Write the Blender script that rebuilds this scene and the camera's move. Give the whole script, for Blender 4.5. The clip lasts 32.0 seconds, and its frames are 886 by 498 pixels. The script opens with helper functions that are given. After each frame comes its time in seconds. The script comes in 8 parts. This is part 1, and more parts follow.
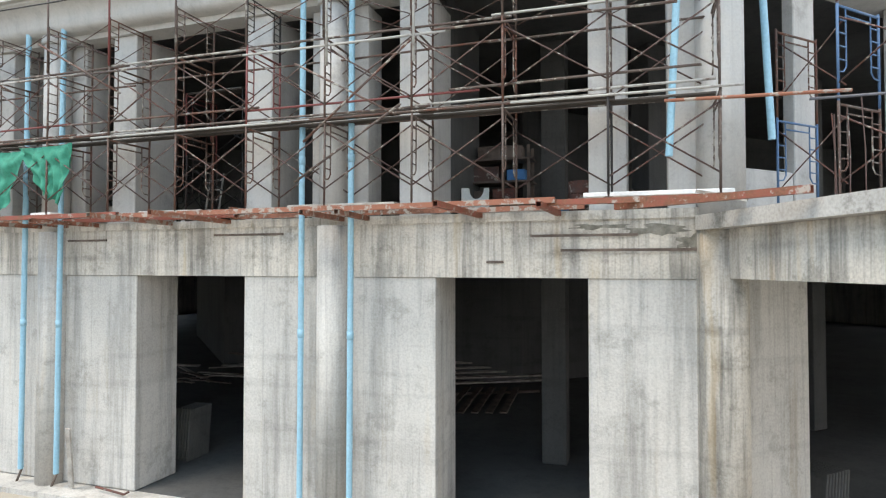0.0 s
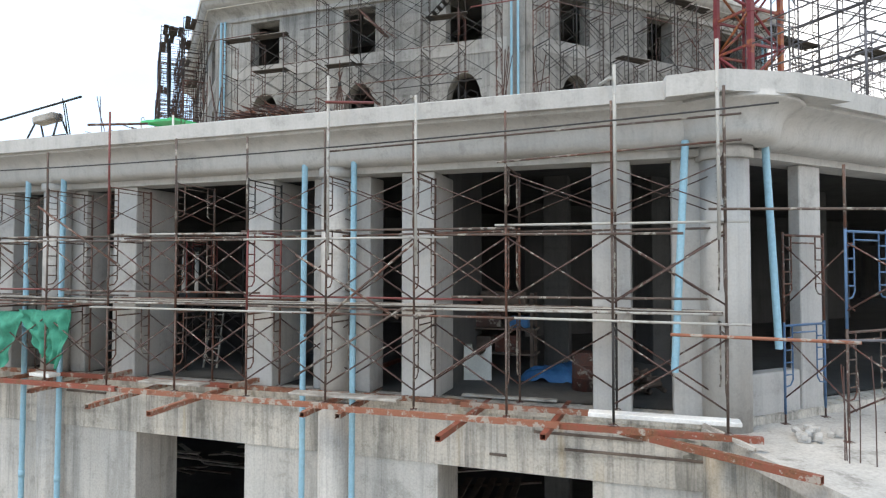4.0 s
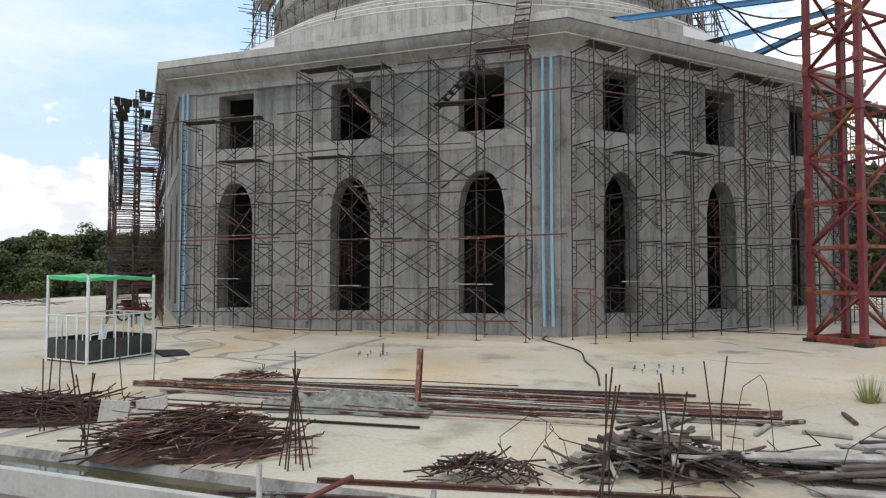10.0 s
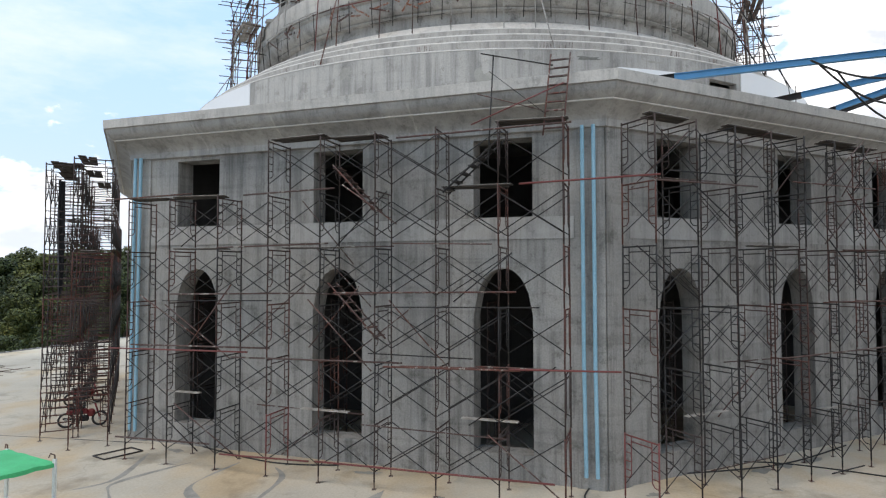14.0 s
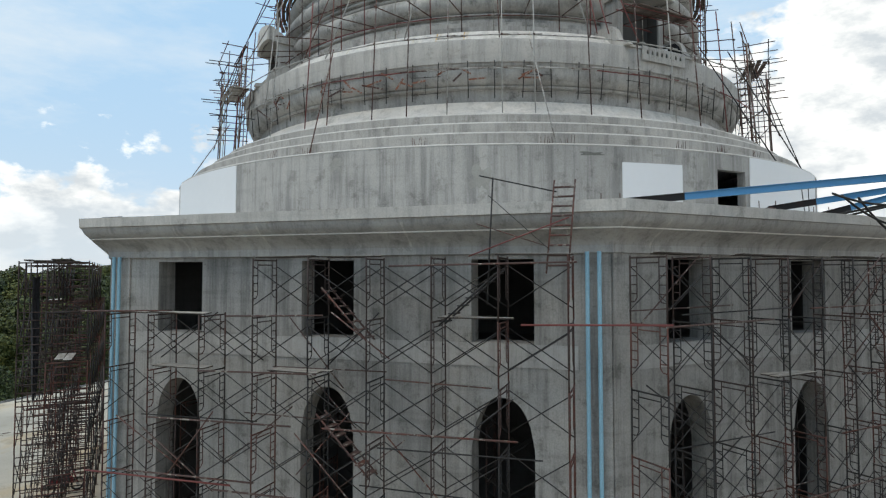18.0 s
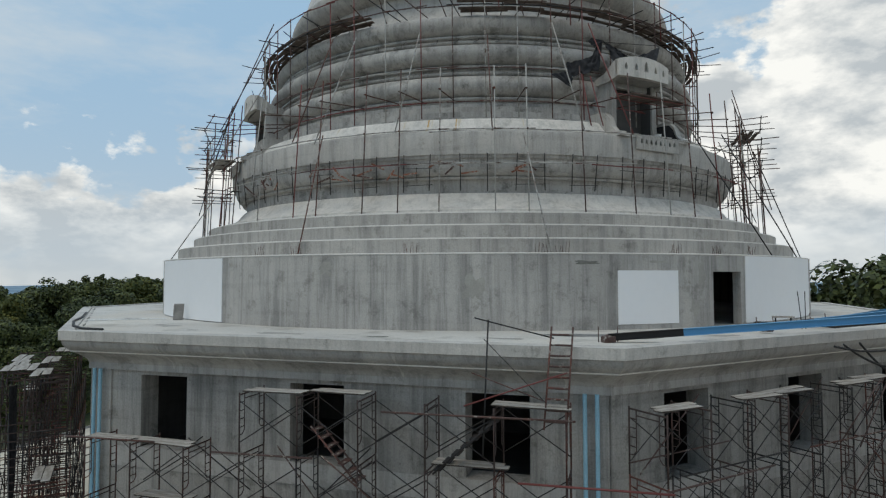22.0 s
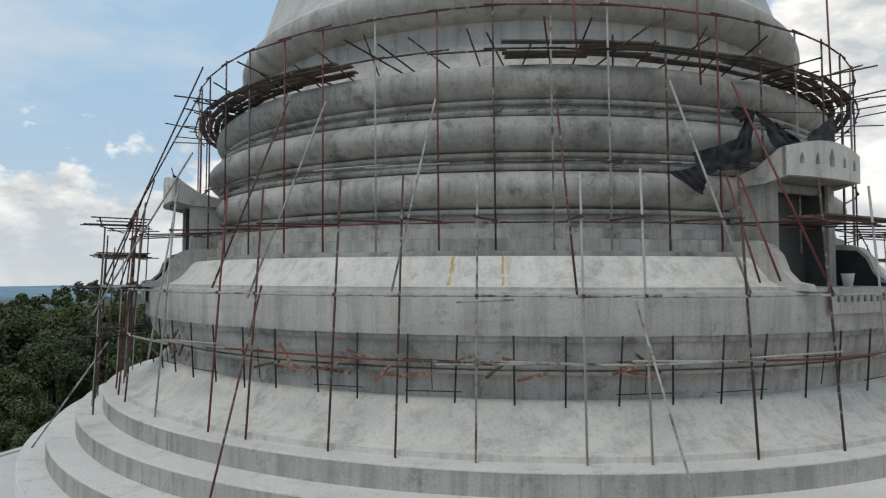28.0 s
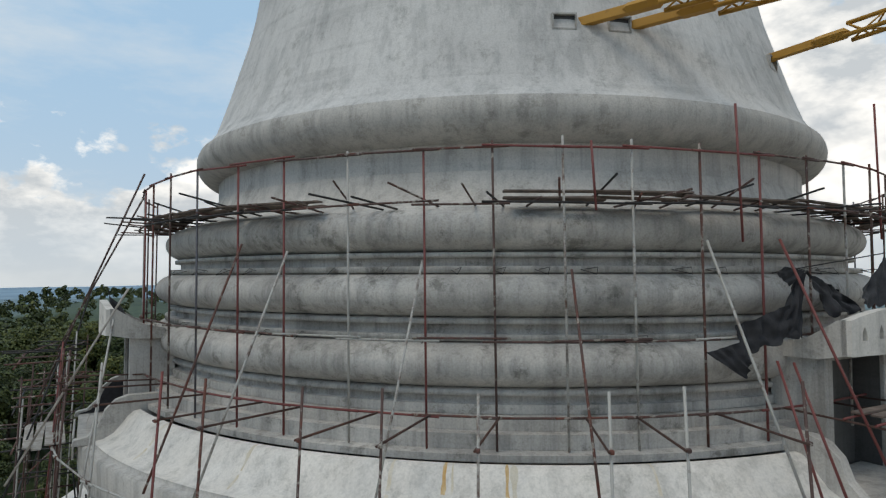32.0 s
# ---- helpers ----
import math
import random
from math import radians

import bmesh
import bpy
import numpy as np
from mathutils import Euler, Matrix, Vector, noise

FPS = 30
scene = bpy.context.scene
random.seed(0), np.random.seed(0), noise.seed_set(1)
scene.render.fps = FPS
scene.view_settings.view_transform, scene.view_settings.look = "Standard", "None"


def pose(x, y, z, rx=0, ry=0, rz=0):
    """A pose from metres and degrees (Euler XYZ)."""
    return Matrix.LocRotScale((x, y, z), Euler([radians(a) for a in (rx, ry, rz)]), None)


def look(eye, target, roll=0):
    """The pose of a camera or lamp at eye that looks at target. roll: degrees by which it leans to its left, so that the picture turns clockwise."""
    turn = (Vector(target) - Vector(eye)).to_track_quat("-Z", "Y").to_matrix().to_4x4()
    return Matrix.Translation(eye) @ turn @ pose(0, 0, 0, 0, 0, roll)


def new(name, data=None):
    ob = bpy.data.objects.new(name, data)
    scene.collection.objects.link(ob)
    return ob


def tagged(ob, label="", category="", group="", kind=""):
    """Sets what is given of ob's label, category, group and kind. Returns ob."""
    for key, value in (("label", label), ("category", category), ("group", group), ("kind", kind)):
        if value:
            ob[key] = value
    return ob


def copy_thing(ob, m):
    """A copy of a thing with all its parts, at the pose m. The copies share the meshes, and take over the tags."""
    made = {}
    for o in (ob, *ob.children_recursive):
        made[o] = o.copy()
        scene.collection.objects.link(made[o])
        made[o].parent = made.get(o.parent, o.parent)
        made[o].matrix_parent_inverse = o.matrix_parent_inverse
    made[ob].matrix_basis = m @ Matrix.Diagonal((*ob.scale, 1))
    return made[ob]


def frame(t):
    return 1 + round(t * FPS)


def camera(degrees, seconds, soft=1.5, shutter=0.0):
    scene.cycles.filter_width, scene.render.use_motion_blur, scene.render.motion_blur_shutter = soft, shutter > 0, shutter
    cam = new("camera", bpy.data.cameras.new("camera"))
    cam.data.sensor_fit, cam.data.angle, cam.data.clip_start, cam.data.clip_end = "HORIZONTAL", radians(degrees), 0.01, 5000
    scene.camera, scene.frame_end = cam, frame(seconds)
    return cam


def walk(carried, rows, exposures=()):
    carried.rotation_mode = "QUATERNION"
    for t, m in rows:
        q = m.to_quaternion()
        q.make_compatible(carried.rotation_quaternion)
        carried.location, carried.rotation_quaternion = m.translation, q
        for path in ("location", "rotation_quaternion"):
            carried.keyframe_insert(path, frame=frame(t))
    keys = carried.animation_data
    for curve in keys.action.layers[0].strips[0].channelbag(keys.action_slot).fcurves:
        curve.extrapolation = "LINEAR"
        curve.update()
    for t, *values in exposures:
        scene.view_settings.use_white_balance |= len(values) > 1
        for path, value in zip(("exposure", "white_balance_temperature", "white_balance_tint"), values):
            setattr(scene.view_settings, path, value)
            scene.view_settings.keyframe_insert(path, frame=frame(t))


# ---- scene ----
import collections

cam = camera(71.9, 32.0, 1.25)
METRES, EYE, TILT, LEAN, TURN = 44.5, 5.34, 1.5, 0.0, 0.0
ROWS = [
    (0.0, 0.0, 0.0, 0.0, 0.0, 0.0, -0.0),
    (0.5, -0.0, 0.0005, 0.0109, -0.03, 0.04, -0.0),
    (1.0, -0.0002, 0.001, 0.0214, -0.03, 0.12, -0.01),
    (1.5, -0.0005, 0.0019, 0.0319, -0.02, 0.18, -0.03),
    (2.0, -0.0009, 0.0022, 0.043, -0.03, 0.14, -0.0),
    (2.5, -0.0005, 0.0024, 0.0531, 0.05, 0.3, -0.02),
    (3.0, -0.0011, 0.0023, 0.0634, -0.03, 0.41, -0.04),
    (3.5, -0.0007, 0.0023, 0.0745, 0.07, 0.34, -0.0),
    (5.5, -0.0017, 0.0155, 0.1151, 0.01, 0.52, -0.16),
    (6.0, -0.0023, 0.0259, 0.1256, 0.02, 0.52, -0.14),
    (6.5, -0.0031, 0.0385, 0.1363, 0.05, 0.47, -0.13),
    (7.0, -0.004, 0.0524, 0.147, 0.05, 0.45, -0.11),
    (7.5, -0.005, 0.067, 0.1578, 0.07, 0.41, -0.08),
    (8.0, -0.0063, 0.0816, 0.169, 0.12, 0.33, -0.04),
    (8.5, -0.008, 0.0964, 0.18, 0.07, 0.33, -0.04),
    (9.0, -0.0095, 0.1108, 0.1904, 0.09, 0.35, -0.01),
    (9.5, -0.0107, 0.1253, 0.2001, 0.1, 0.41, -0.04),
    (10.0, -0.0117, 0.1398, 0.21, 0.1, 0.48, -0.05),
    (10.5, -0.0132, 0.1545, 0.2199, 0.06, 0.56, -0.04),
    (11.0, -0.0142, 0.1694, 0.2302, 0.06, 0.59, -0.02),
    (11.5, -0.015, 0.1841, 0.2409, 0.1, 0.55, -0.03),
    (12.0, -0.0157, 0.1986, 0.2507, 0.13, 0.62, 0.01),
    (12.5, -0.0169, 0.2132, 0.2608, 0.11, 0.67, -0.02),
    (13.0, -0.0175, 0.2266, 0.2711, 0.15, 0.64, 0.02),
    (13.5, -0.0183, 0.2403, 0.281, 0.16, 0.71, 0.02),
    (14.0, -0.0188, 0.2537, 0.2918, 0.2, 0.67, 0.04),
    (14.5, -0.0195, 0.2666, 0.302, 0.23, 0.68, 0.06),
    (16.5, -0.0199, 0.2794, 0.3432, 0.34, 0.72, 0.05),
    (17.0, -0.0197, 0.279, 0.3533, 0.35, 0.76, 0.04),
    (17.5, -0.0194, 0.2788, 0.3633, 0.14, 0.82, 0.06),
    (18.0, -0.0194, 0.2785, 0.3736, -0.26, 0.85, 0.06),
    (18.5, -0.0192, 0.2784, 0.3838, -0.74, 0.88, 0.09),
    (19.0, -0.0194, 0.2788, 0.3942, -1.1, 0.9, 0.08),
    (19.5, -0.0198, 0.2793, 0.4052, -1.35, 0.86, 0.12),
    (20.0, -0.0206, 0.2792, 0.4153, -1.37, 0.96, 0.11),
    (20.5, -0.021, 0.2791, 0.4262, -1.37, 0.95, 0.11),
    (21.0, -0.0213, 0.2794, 0.4369, -1.36, 0.98, 0.13),
    (21.5, -0.0218, 0.2806, 0.4473, -1.36, 1.04, 0.09),
    (22.0, -0.023, 0.2884, 0.458, -1.42, 1.04, 0.05),
    (22.5, -0.0237, 0.3026, 0.4689, -1.4, 1.07, 0.06),
    (23.0, -0.0252, 0.3222, 0.4801, -1.45, 1.05, 0.03),
    (23.5, -0.0267, 0.3468, 0.4912, -1.46, 1.02, 0.03),
    (24.0, -0.0277, 0.3759, 0.5015, -1.41, 1.08, 0.02),
    (24.5, -0.0295, 0.4085, 0.5123, -1.43, 1.07, 0.01),
    (25.0, -0.0311, 0.4443, 0.5231, -1.42, 1.03, -0.0),
    (25.5, -0.0325, 0.4819, 0.5334, -1.38, 1.1, -0.01),
    (27.5, -0.0353, 0.5455, 0.5785, -1.47, 1.08, -0.13),
    (28.0, -0.0353, 0.5451, 0.59, -1.47, 1.08, -0.1),
    (28.5, -0.0354, 0.546, 0.6012, -1.47, 1.08, -0.06),
    (29.0, -0.0359, 0.5516, 0.6123, -1.49, 1.08, -0.02),
    (29.5, -0.0365, 0.5631, 0.6233, -1.49, 1.08, 0.0),
    (30.0, -0.0377, 0.5806, 0.6346, -1.5, 1.08, 0.01),
    (30.5, -0.0386, 0.5975, 0.6463, -1.49, 1.08, 0.01),
    (31.0, -0.0388, 0.6054, 0.6577, -1.47, 1.08, 0.0),
    (31.5, -0.0388, 0.6072, 0.6689, -1.61, 1.08, -0.01),
    (32.0, -0.0387, 0.6076, 0.68, -3.55, 1.08, -0.01),
]
EXPOSURES = [(0.0, 0.68, 7500, 12), (3.0, 0.5, 7500, 13), (6.0, 0.14, 7400, 13), (8.0, 0.07, 7550, 14), (10.0, -0.34, 7650, 14), (11.5, -0.38, 7450, 14), (13.5, -0.3, 7250, 14), (17.0, -0.5, 7250, 10), (20.0, -0.9, 7200, 8), (25.0, -1.14, 7200, 8), (29.0, -0.88, 7350, 10), (32.0, -0.9, 7350, 10)]
walk(cam, [(t, pose(0, 0, EYE, TILT, LEAN, TURN) @ pose(METRES * x, METRES * y, METRES * z, 90 + pitch, roll, yaw)) for t, x, y, z, yaw, pitch, roll in ROWS], EXPOSURES)

# ---- world and sun ----
SUN_AZ, SUN_EL = radians(235.0), radians(62.0)
world = bpy.data.worlds.new("sky")
scene.world = world
world.use_nodes = True
wn, wl = world.node_tree.nodes, world.node_tree.links
wn.clear()
w_out = wn.new("ShaderNodeOutputWorld")
w_bg = wn.new("ShaderNodeBackground")
w_sky = wn.new("ShaderNodeTexSky")
w_sky.sky_type, w_sky.sun_disc = "NISHITA", False
w_sky.sun_elevation, w_sky.sun_rotation = SUN_EL, SUN_AZ
w_co = wn.new("ShaderNodeTexCoord")


def w_math(op, a, b=None, c=None):
    q = wn.new("ShaderNodeMath")
    q.operation = op
    for i, val in enumerate((a, b, c)):
        if val is None:
            continue
        if isinstance(val, (int, float)):
            q.inputs[i].default_value = val
        else:
            wl.new(val, q.inputs[i])
    return q.outputs["Value"]


def w_noise(scale, detail, stretch, shift, rough=0.55):
    mp = wn.new("ShaderNodeMapping")
    mp.inputs["Scale"].default_value, mp.inputs["Location"].default_value = stretch, shift
    wl.new(w_co.outputs["Generated"], mp.inputs["Vector"])
    t = wn.new("ShaderNodeTexNoise")
    t.inputs["Scale"].default_value, t.inputs["Detail"].default_value, t.inputs["Roughness"].default_value = scale, detail, rough
    wl.new(mp.outputs["Vector"], t.inputs["Vector"])
    return t.outputs["Fac"]


def w_ramp(fac, stops):
    r = wn.new("ShaderNodeValToRGB")
    e = r.color_ramp.elements
    for el, (p, c) in zip(e, stops):
        el.position, el.color = p, (*c, 1)
    wl.new(fac, r.inputs["Fac"])
    return r.outputs["Color"]


def w_mix(a, b, fac):
    x = wn.new("ShaderNodeMix")
    x.data_type = "RGBA"
    for sock, val in (("A", a), ("B", b), ("Factor", fac)):
        if isinstance(val, tuple):
            x.inputs[sock].default_value = (*val, 1)
        else:
            wl.new(val, x.inputs[sock])
    return x.outputs["Result"]


w_sep = wn.new("ShaderNodeSeparateXYZ")
wl.new(w_co.outputs["Generated"], w_sep.inputs["Vector"])
up = w_math("MAXIMUM", w_sep.outputs["Z"], 0.0)
haze = w_math("POWER", w_math("SUBTRACT", 1.0, up), 7.0)
blue = w_mix(w_sky.outputs["Color"], (5.3, 8.8, 13.2), w_math("MULTIPLY", 0.88, 1.0))
clear = w_mix(blue, (8.2, 9.5, 11.0), haze)
low = w_math("MINIMUM", w_math("MAXIMUM", w_math("MULTIPLY_ADD", up, -3.0, 1.2), 0.0), 1.0)    # heaped clouds low down, thin veils above
bank = w_math("ADD", w_noise(5.6, 13.0, (1, 1, 1.7), (3.3, 1.2, 0.55), 0.56), w_math("MULTIPLY", w_math("SUBTRACT", low, 0.45), 0.44))
bank = w_math("MULTIPLY_ADD", w_sep.outputs["X"], 0.25, w_math("ADD", bank, 0.065))      # the overcast side
cover = w_math("MULTIPLY", w_ramp(bank, [(0.53, (0, 0, 0)), (0.58, (1, 1, 1))]), w_math("MINIMUM", w_math("MULTIPLY_ADD", up, 8.0, 0.12), 1.0))
veil = w_ramp(w_noise(1.7, 8.0, (1, 1, 3.2), (0.4, 2.0, 0.9), 0.65), [(0.48, (0, 0, 0)), (0.8, (0.6, 0.6, 0.6))])
body = w_ramp(w_noise(6.5, 11.0, (1, 1, 2.1), (3.3, 1.2, 0.49), 0.6), [(0.4, (7.8, 8.9, 10.3)), (0.58, (14.8, 15.5, 16.4))])
wl.new(w_mix(w_mix(clear, (12.5, 12.7, 12.8), veil), body, cover), w_bg.inputs["Color"])
w_bg.inputs["Strength"].default_value = 0.13
wl.new(w_bg.outputs["Background"], w_out.inputs["Surface"])

sun = new("sun", bpy.data.lights.new("sun", "SUN"))
sun.data.energy, sun.data.angle, sun.data.color = 2.1, radians(25), (1.0, 0.95, 0.87)
sun.matrix_world = look((math.sin(SUN_AZ) * math.cos(SUN_EL) * 90, math.cos(SUN_AZ) * math.cos(SUN_EL) * 90, math.sin(SUN_EL) * 90), (0, 0, 0))


# ---- materials ----
def material(name, rough=0.8, metal=0.0):
    m = bpy.data.materials.new(name)
    m.use_nodes = True
    b = m.node_tree.nodes["Principled BSDF"]
    b.inputs["Roughness"].default_value, b.inputs["Metallic"].default_value = rough, metal
    return m, m.node_tree.nodes, m.node_tree.links, b


def noise_node(n, l, src, scale, detail=4.0, stretch=(1, 1, 1), rough=0.55):
    mp = n.new("ShaderNodeMapping")
    mp.inputs["Scale"].default_value = stretch
    l.new(src, mp.inputs["Vector"])
    t = n.new("ShaderNodeTexNoise")
    t.inputs["Scale"].default_value, t.inputs["Detail"].default_value, t.inputs["Roughness"].default_value = scale, detail, rough
    l.new(mp.outputs["Vector"], t.inputs["Vector"])
    return t.outputs["Fac"]


def ramp_node(n, l, fac, stops):
    r = n.new("ShaderNodeValToRGB")
    e = r.color_ramp.elements
    while len(e) < len(stops):
        e.new(0.5)
    for el, (p, c) in zip(e, stops):
        el.position, el.color = p, (*c, 1)
    l.new(fac, r.inputs["Fac"])
    return r.outputs["Color"]


def mix_node(n, l, a, b, fac, mode="MIX"):
    x = n.new("ShaderNodeMix")
    x.data_type, x.blend_type = "RGBA", mode
    for sock, val in (("Factor", fac), ("A", a), ("B", b)):
        if isinstance(val, (int, float)):
            x.inputs[sock].default_value = val
        elif isinstance(val, tuple):
            x.inputs[sock].default_value = (*val, 1)
        else:
            l.new(val, x.inputs[sock])
    return x.outputs["Result"]


def bump_node(n, l, b, height, strength, distance=0.02):
    u = n.new("ShaderNodeBump")
    u.inputs["Strength"].default_value, u.inputs["Distance"].default_value = strength, distance
    l.new(height, u.inputs["Height"])
    l.new(u.outputs["Normal"], b.inputs["Normal"])


def grey(v, warm=0.0):
    return (v * (1 + warm), v, v * (1 - warm * 1.3))


def concrete(name, light, dark, warm=0.02, streak=0.5, stain=0.5, pits=0.3, rust=0.0, patch=0.35, lift_mark=0.4, grain=0.4):
    """Raw concrete: broad patches, vertical streaks, dark blotches, fine pores, a little rust."""
    m, n, l, b = material(name, 0.85)
    co = n.new("ShaderNodeTexCoord").outputs["Object"]
    broad = noise_node(n, l, co, patch, 6.0, (1, 1, 0.8))
    base = ramp_node(n, l, broad, [(0.3, grey(dark, warm)), (0.7, grey(light, warm))])
    run = noise_node(n, l, co, 2.2, 5.0, (1, 1, 0.07), 0.65)
    runs = ramp_node(n, l, run, [(0.38, (0.5, 0.51, 0.51)), (0.5, (1, 1, 1)), (0.7, (1.15, 1.15, 1.13))])
    col = mix_node(n, l, base, runs, streak, "MULTIPLY")
    thin = noise_node(n, l, co, 9.0, 3.0, (1, 1, 0.03), 0.6)
    thins = ramp_node(n, l, thin, [(0.36, (0.6, 0.6, 0.6)), (0.46, (1, 1, 1))])
    col = mix_node(n, l, col, thins, streak * 0.7, "MULTIPLY")
    lift = noise_node(n, l, co, 3.0, 4.0, (0.06, 0.06, 1.0), 0.5)
    lifts = ramp_node(n, l, lift, [(0.34, (0.72, 0.72, 0.72)), (0.44, (1, 1, 1))])
    col = mix_node(n, l, col, lifts, lift_mark, "MULTIPLY")
    blot = noise_node(n, l, co, 1.3, 11.0, (1, 1, 1), 0.78)
    blots = ramp_node(n, l, blot, [(0.38, (0.45, 0.45, 0.43)), (0.46, (0.95, 0.95, 0.95)), (0.55, (1, 1, 1)), (0.7, (1.12, 1.12, 1.12))])
    col = mix_node(n, l, col, blots, stain, "MULTIPLY")
    fine = noise_node(n, l, co, 22.0, 6.0)
    fines = ramp_node(n, l, fine, [(0.3, (0.66, 0.66, 0.66)), (0.6, (1.08, 1.08, 1.08))])
    col = mix_node(n, l, col, fines, grain, "MULTIPLY")
    if rust:
        ru = noise_node(n, l, co, 2.4, 3.0, (1, 1, 0.1))
        rf = ramp_node(n, l, ru, [(0.6, (0, 0, 0)), (0.68, (1, 1, 1))])
        sc = n.new("ShaderNodeMath")
        sc.operation = "MULTIPLY"
        sc.inputs[1].default_value = rust
        l.new(rf, sc.inputs[0])
        col = mix_node(n, l, col, (0.42, 0.27, 0.09), sc.outputs["Value"])
    l.new(col, b.inputs["Base Color"])
    bump_node(n, l, b, fine, pits, 0.02)
    return m


def steel(name, paint, rust_colour, amount, rough=0.65, metal=0.1, rand=0.0, splash=0.0):
    """Painted tube with rust where the paint has gone; each piece differs by its object."""
    m, n, l, b = material(name, rough, metal)
    co = n.new("ShaderNodeTexCoord").outputs["Object"]
    info = n.new("ShaderNodeObjectInfo")
    nz = noise_node(n, l, co, 3.0, 8.0, (1, 1, 1), 0.75)
    sh = n.new("ShaderNodeMath")
    sh.operation = "MULTIPLY_ADD"
    sh.inputs[1].default_value = rand
    l.new(info.outputs["Random"], sh.inputs[0])
    l.new(nz, sh.inputs[2])
    fac = ramp_node(n, l, sh.outputs["Value"], [(amount - 0.08, (1, 1, 1)), (amount + 0.08, (0, 0, 0))])
    fl = noise_node(n, l, co, 30.0, 4.0)
    rc = ramp_node(n, l, fl, [(0.3, tuple(c * 0.5 for c in rust_colour)), (0.7, rust_colour)])
    pc = mix_node(n, l, paint, (0.9, 0.9, 0.9), 0.0)
    col = mix_node(n, l, pc, rc, fac)
    if splash:                                   # cement splashes
        sp = noise_node(n, l, co, 4.5, 6.0, (1, 1, 1), 0.7)
        sf = ramp_node(n, l, sp, [(0.66 - splash * 0.3, (0, 0, 0)), (0.7 - splash * 0.3, (0.8, 0.8, 0.8))])
        col = mix_node(n, l, col, (0.34, 0.32, 0.28), sf)
    l.new(col, b.inputs["Base Color"])
    bump_node(n, l, b, fl, 0.25, 0.004)
    return m


def mottled(name, c0, c1, scale, rough=0.8, metal=0.0, bump=0.2, detail=6.0, stretch=(1, 1, 1), speck=0.6):
    m, n, l, b = material(name, rough, metal)
    co = n.new("ShaderNodeTexCoord").outputs["Object"]
    nz = noise_node(n, l, co, scale, detail, stretch)
    col = ramp_node(n, l, nz, [(0.3, c0), (0.7, c1)])
    fine = noise_node(n, l, co, scale * 12, 3.0)
    col = mix_node(n, l, col, ramp_node(n, l, fine, [(0.3, (0.8, 0.8, 0.8)), (0.7, (1.1, 1.1, 1.1))]), speck, "MULTIPLY")
    l.new(col, b.inputs["Base Color"])
    bump_node(n, l, b, fine, bump, 0.01)
    return m


CONC_PODIUM = concrete("podium_concrete", 0.53, 0.4, 0.055, 0.5, 0.42, 0.4, 0.12, 0.35, 0.35, 0.45)
CONC_BEAM = concrete("weathered_beam", 0.53, 0.38, 0.085, 0.9, 0.6, 0.5, 0.25, 0.8, 0.6, 0.6)
CONC_SLABTOP = concrete("porch_slab", 0.5, 0.36, 0.05, 0.1, 0.8, 0.4, 0.0, 0.5, 0.2, 0.6)
CONC_PLASTER = concrete("skimmed_concrete", 0.475, 0.395, 0.035, 0.2, 0.35, 0.15, 0.0, 0.25, 0.15, 0.22)
CONC_HALL = concrete("hall_concrete", 0.345, 0.218, 0.05, 0.65, 0.7, 0.45, 0.0, 0.3, 0.6, 0.6)
CONC_CORNICE = concrete("cornice_concrete", 0.4, 0.29, 0.04, 0.45, 0.5, 0.2, 0.0, 0.5, 0.3, 0.3)
CONC_DRUM = concrete("drum_concrete", 0.46, 0.33, 0.05, 0.6, 0.55, 0.3, 0.0, 0.35, 0.25, 0.45)
CONC_LIP = concrete("band_concrete", 0.48, 0.38, 0.055, 0.4, 0.5, 0.3, 0.0, 0.5, 0.3, 0.45)
CONC_EDGE = concrete("roof_edge_concrete", 0.56, 0.44, 0.05, 0.3, 0.6, 0.3, 0.0, 0.7, 0.2, 0.4)
CONC_RING = concrete("ring_concrete", 0.5, 0.29, 0.05, 0.5, 0.85, 0.3, 0.0, 0.6, 0.2, 0.5)
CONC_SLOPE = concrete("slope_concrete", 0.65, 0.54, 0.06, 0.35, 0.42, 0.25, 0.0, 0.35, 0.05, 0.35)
CONC_BELL = concrete("bell_concrete", 0.57, 0.44, 0.03, 0.35, 0.42, 0.2, 0.0, 0.4, 0.35, 0.35)
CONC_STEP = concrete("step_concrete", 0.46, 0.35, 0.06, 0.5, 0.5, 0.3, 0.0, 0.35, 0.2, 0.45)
# paler than the concrete of the risers
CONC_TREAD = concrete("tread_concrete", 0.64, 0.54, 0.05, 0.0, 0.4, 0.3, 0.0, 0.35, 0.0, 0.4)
CONC_GUTTER = concrete("gutter_concrete", 0.4, 0.2, 0.05, 0.5, 0.9, 0.3, 0.0, 0.9, 0.3, 0.5)
# near-black: indoor shade put into the colour; also the truly dark floor joints
CONC_SHADE_JOINT = concrete("shade_joint_concrete", 0.1, 0.065, 0.02, 0.3, 0.4, 0.2)
RUST = steel("rusty_tube", (0.08, 0.046, 0.04), (0.165, 0.055, 0.038), 0.55, 0.75, 0.1, 0.35, 0.3)
HALLRUST = steel("old_rusty_frame", (0.045, 0.029, 0.026), (0.135, 0.046, 0.033), 0.57, 0.75, 0.1, 0.4)
REBAR = steel("rusty_rebar", (0.06, 0.03, 0.023), (0.13, 0.052, 0.032), 0.5, 0.85, 0.05, 0.3)
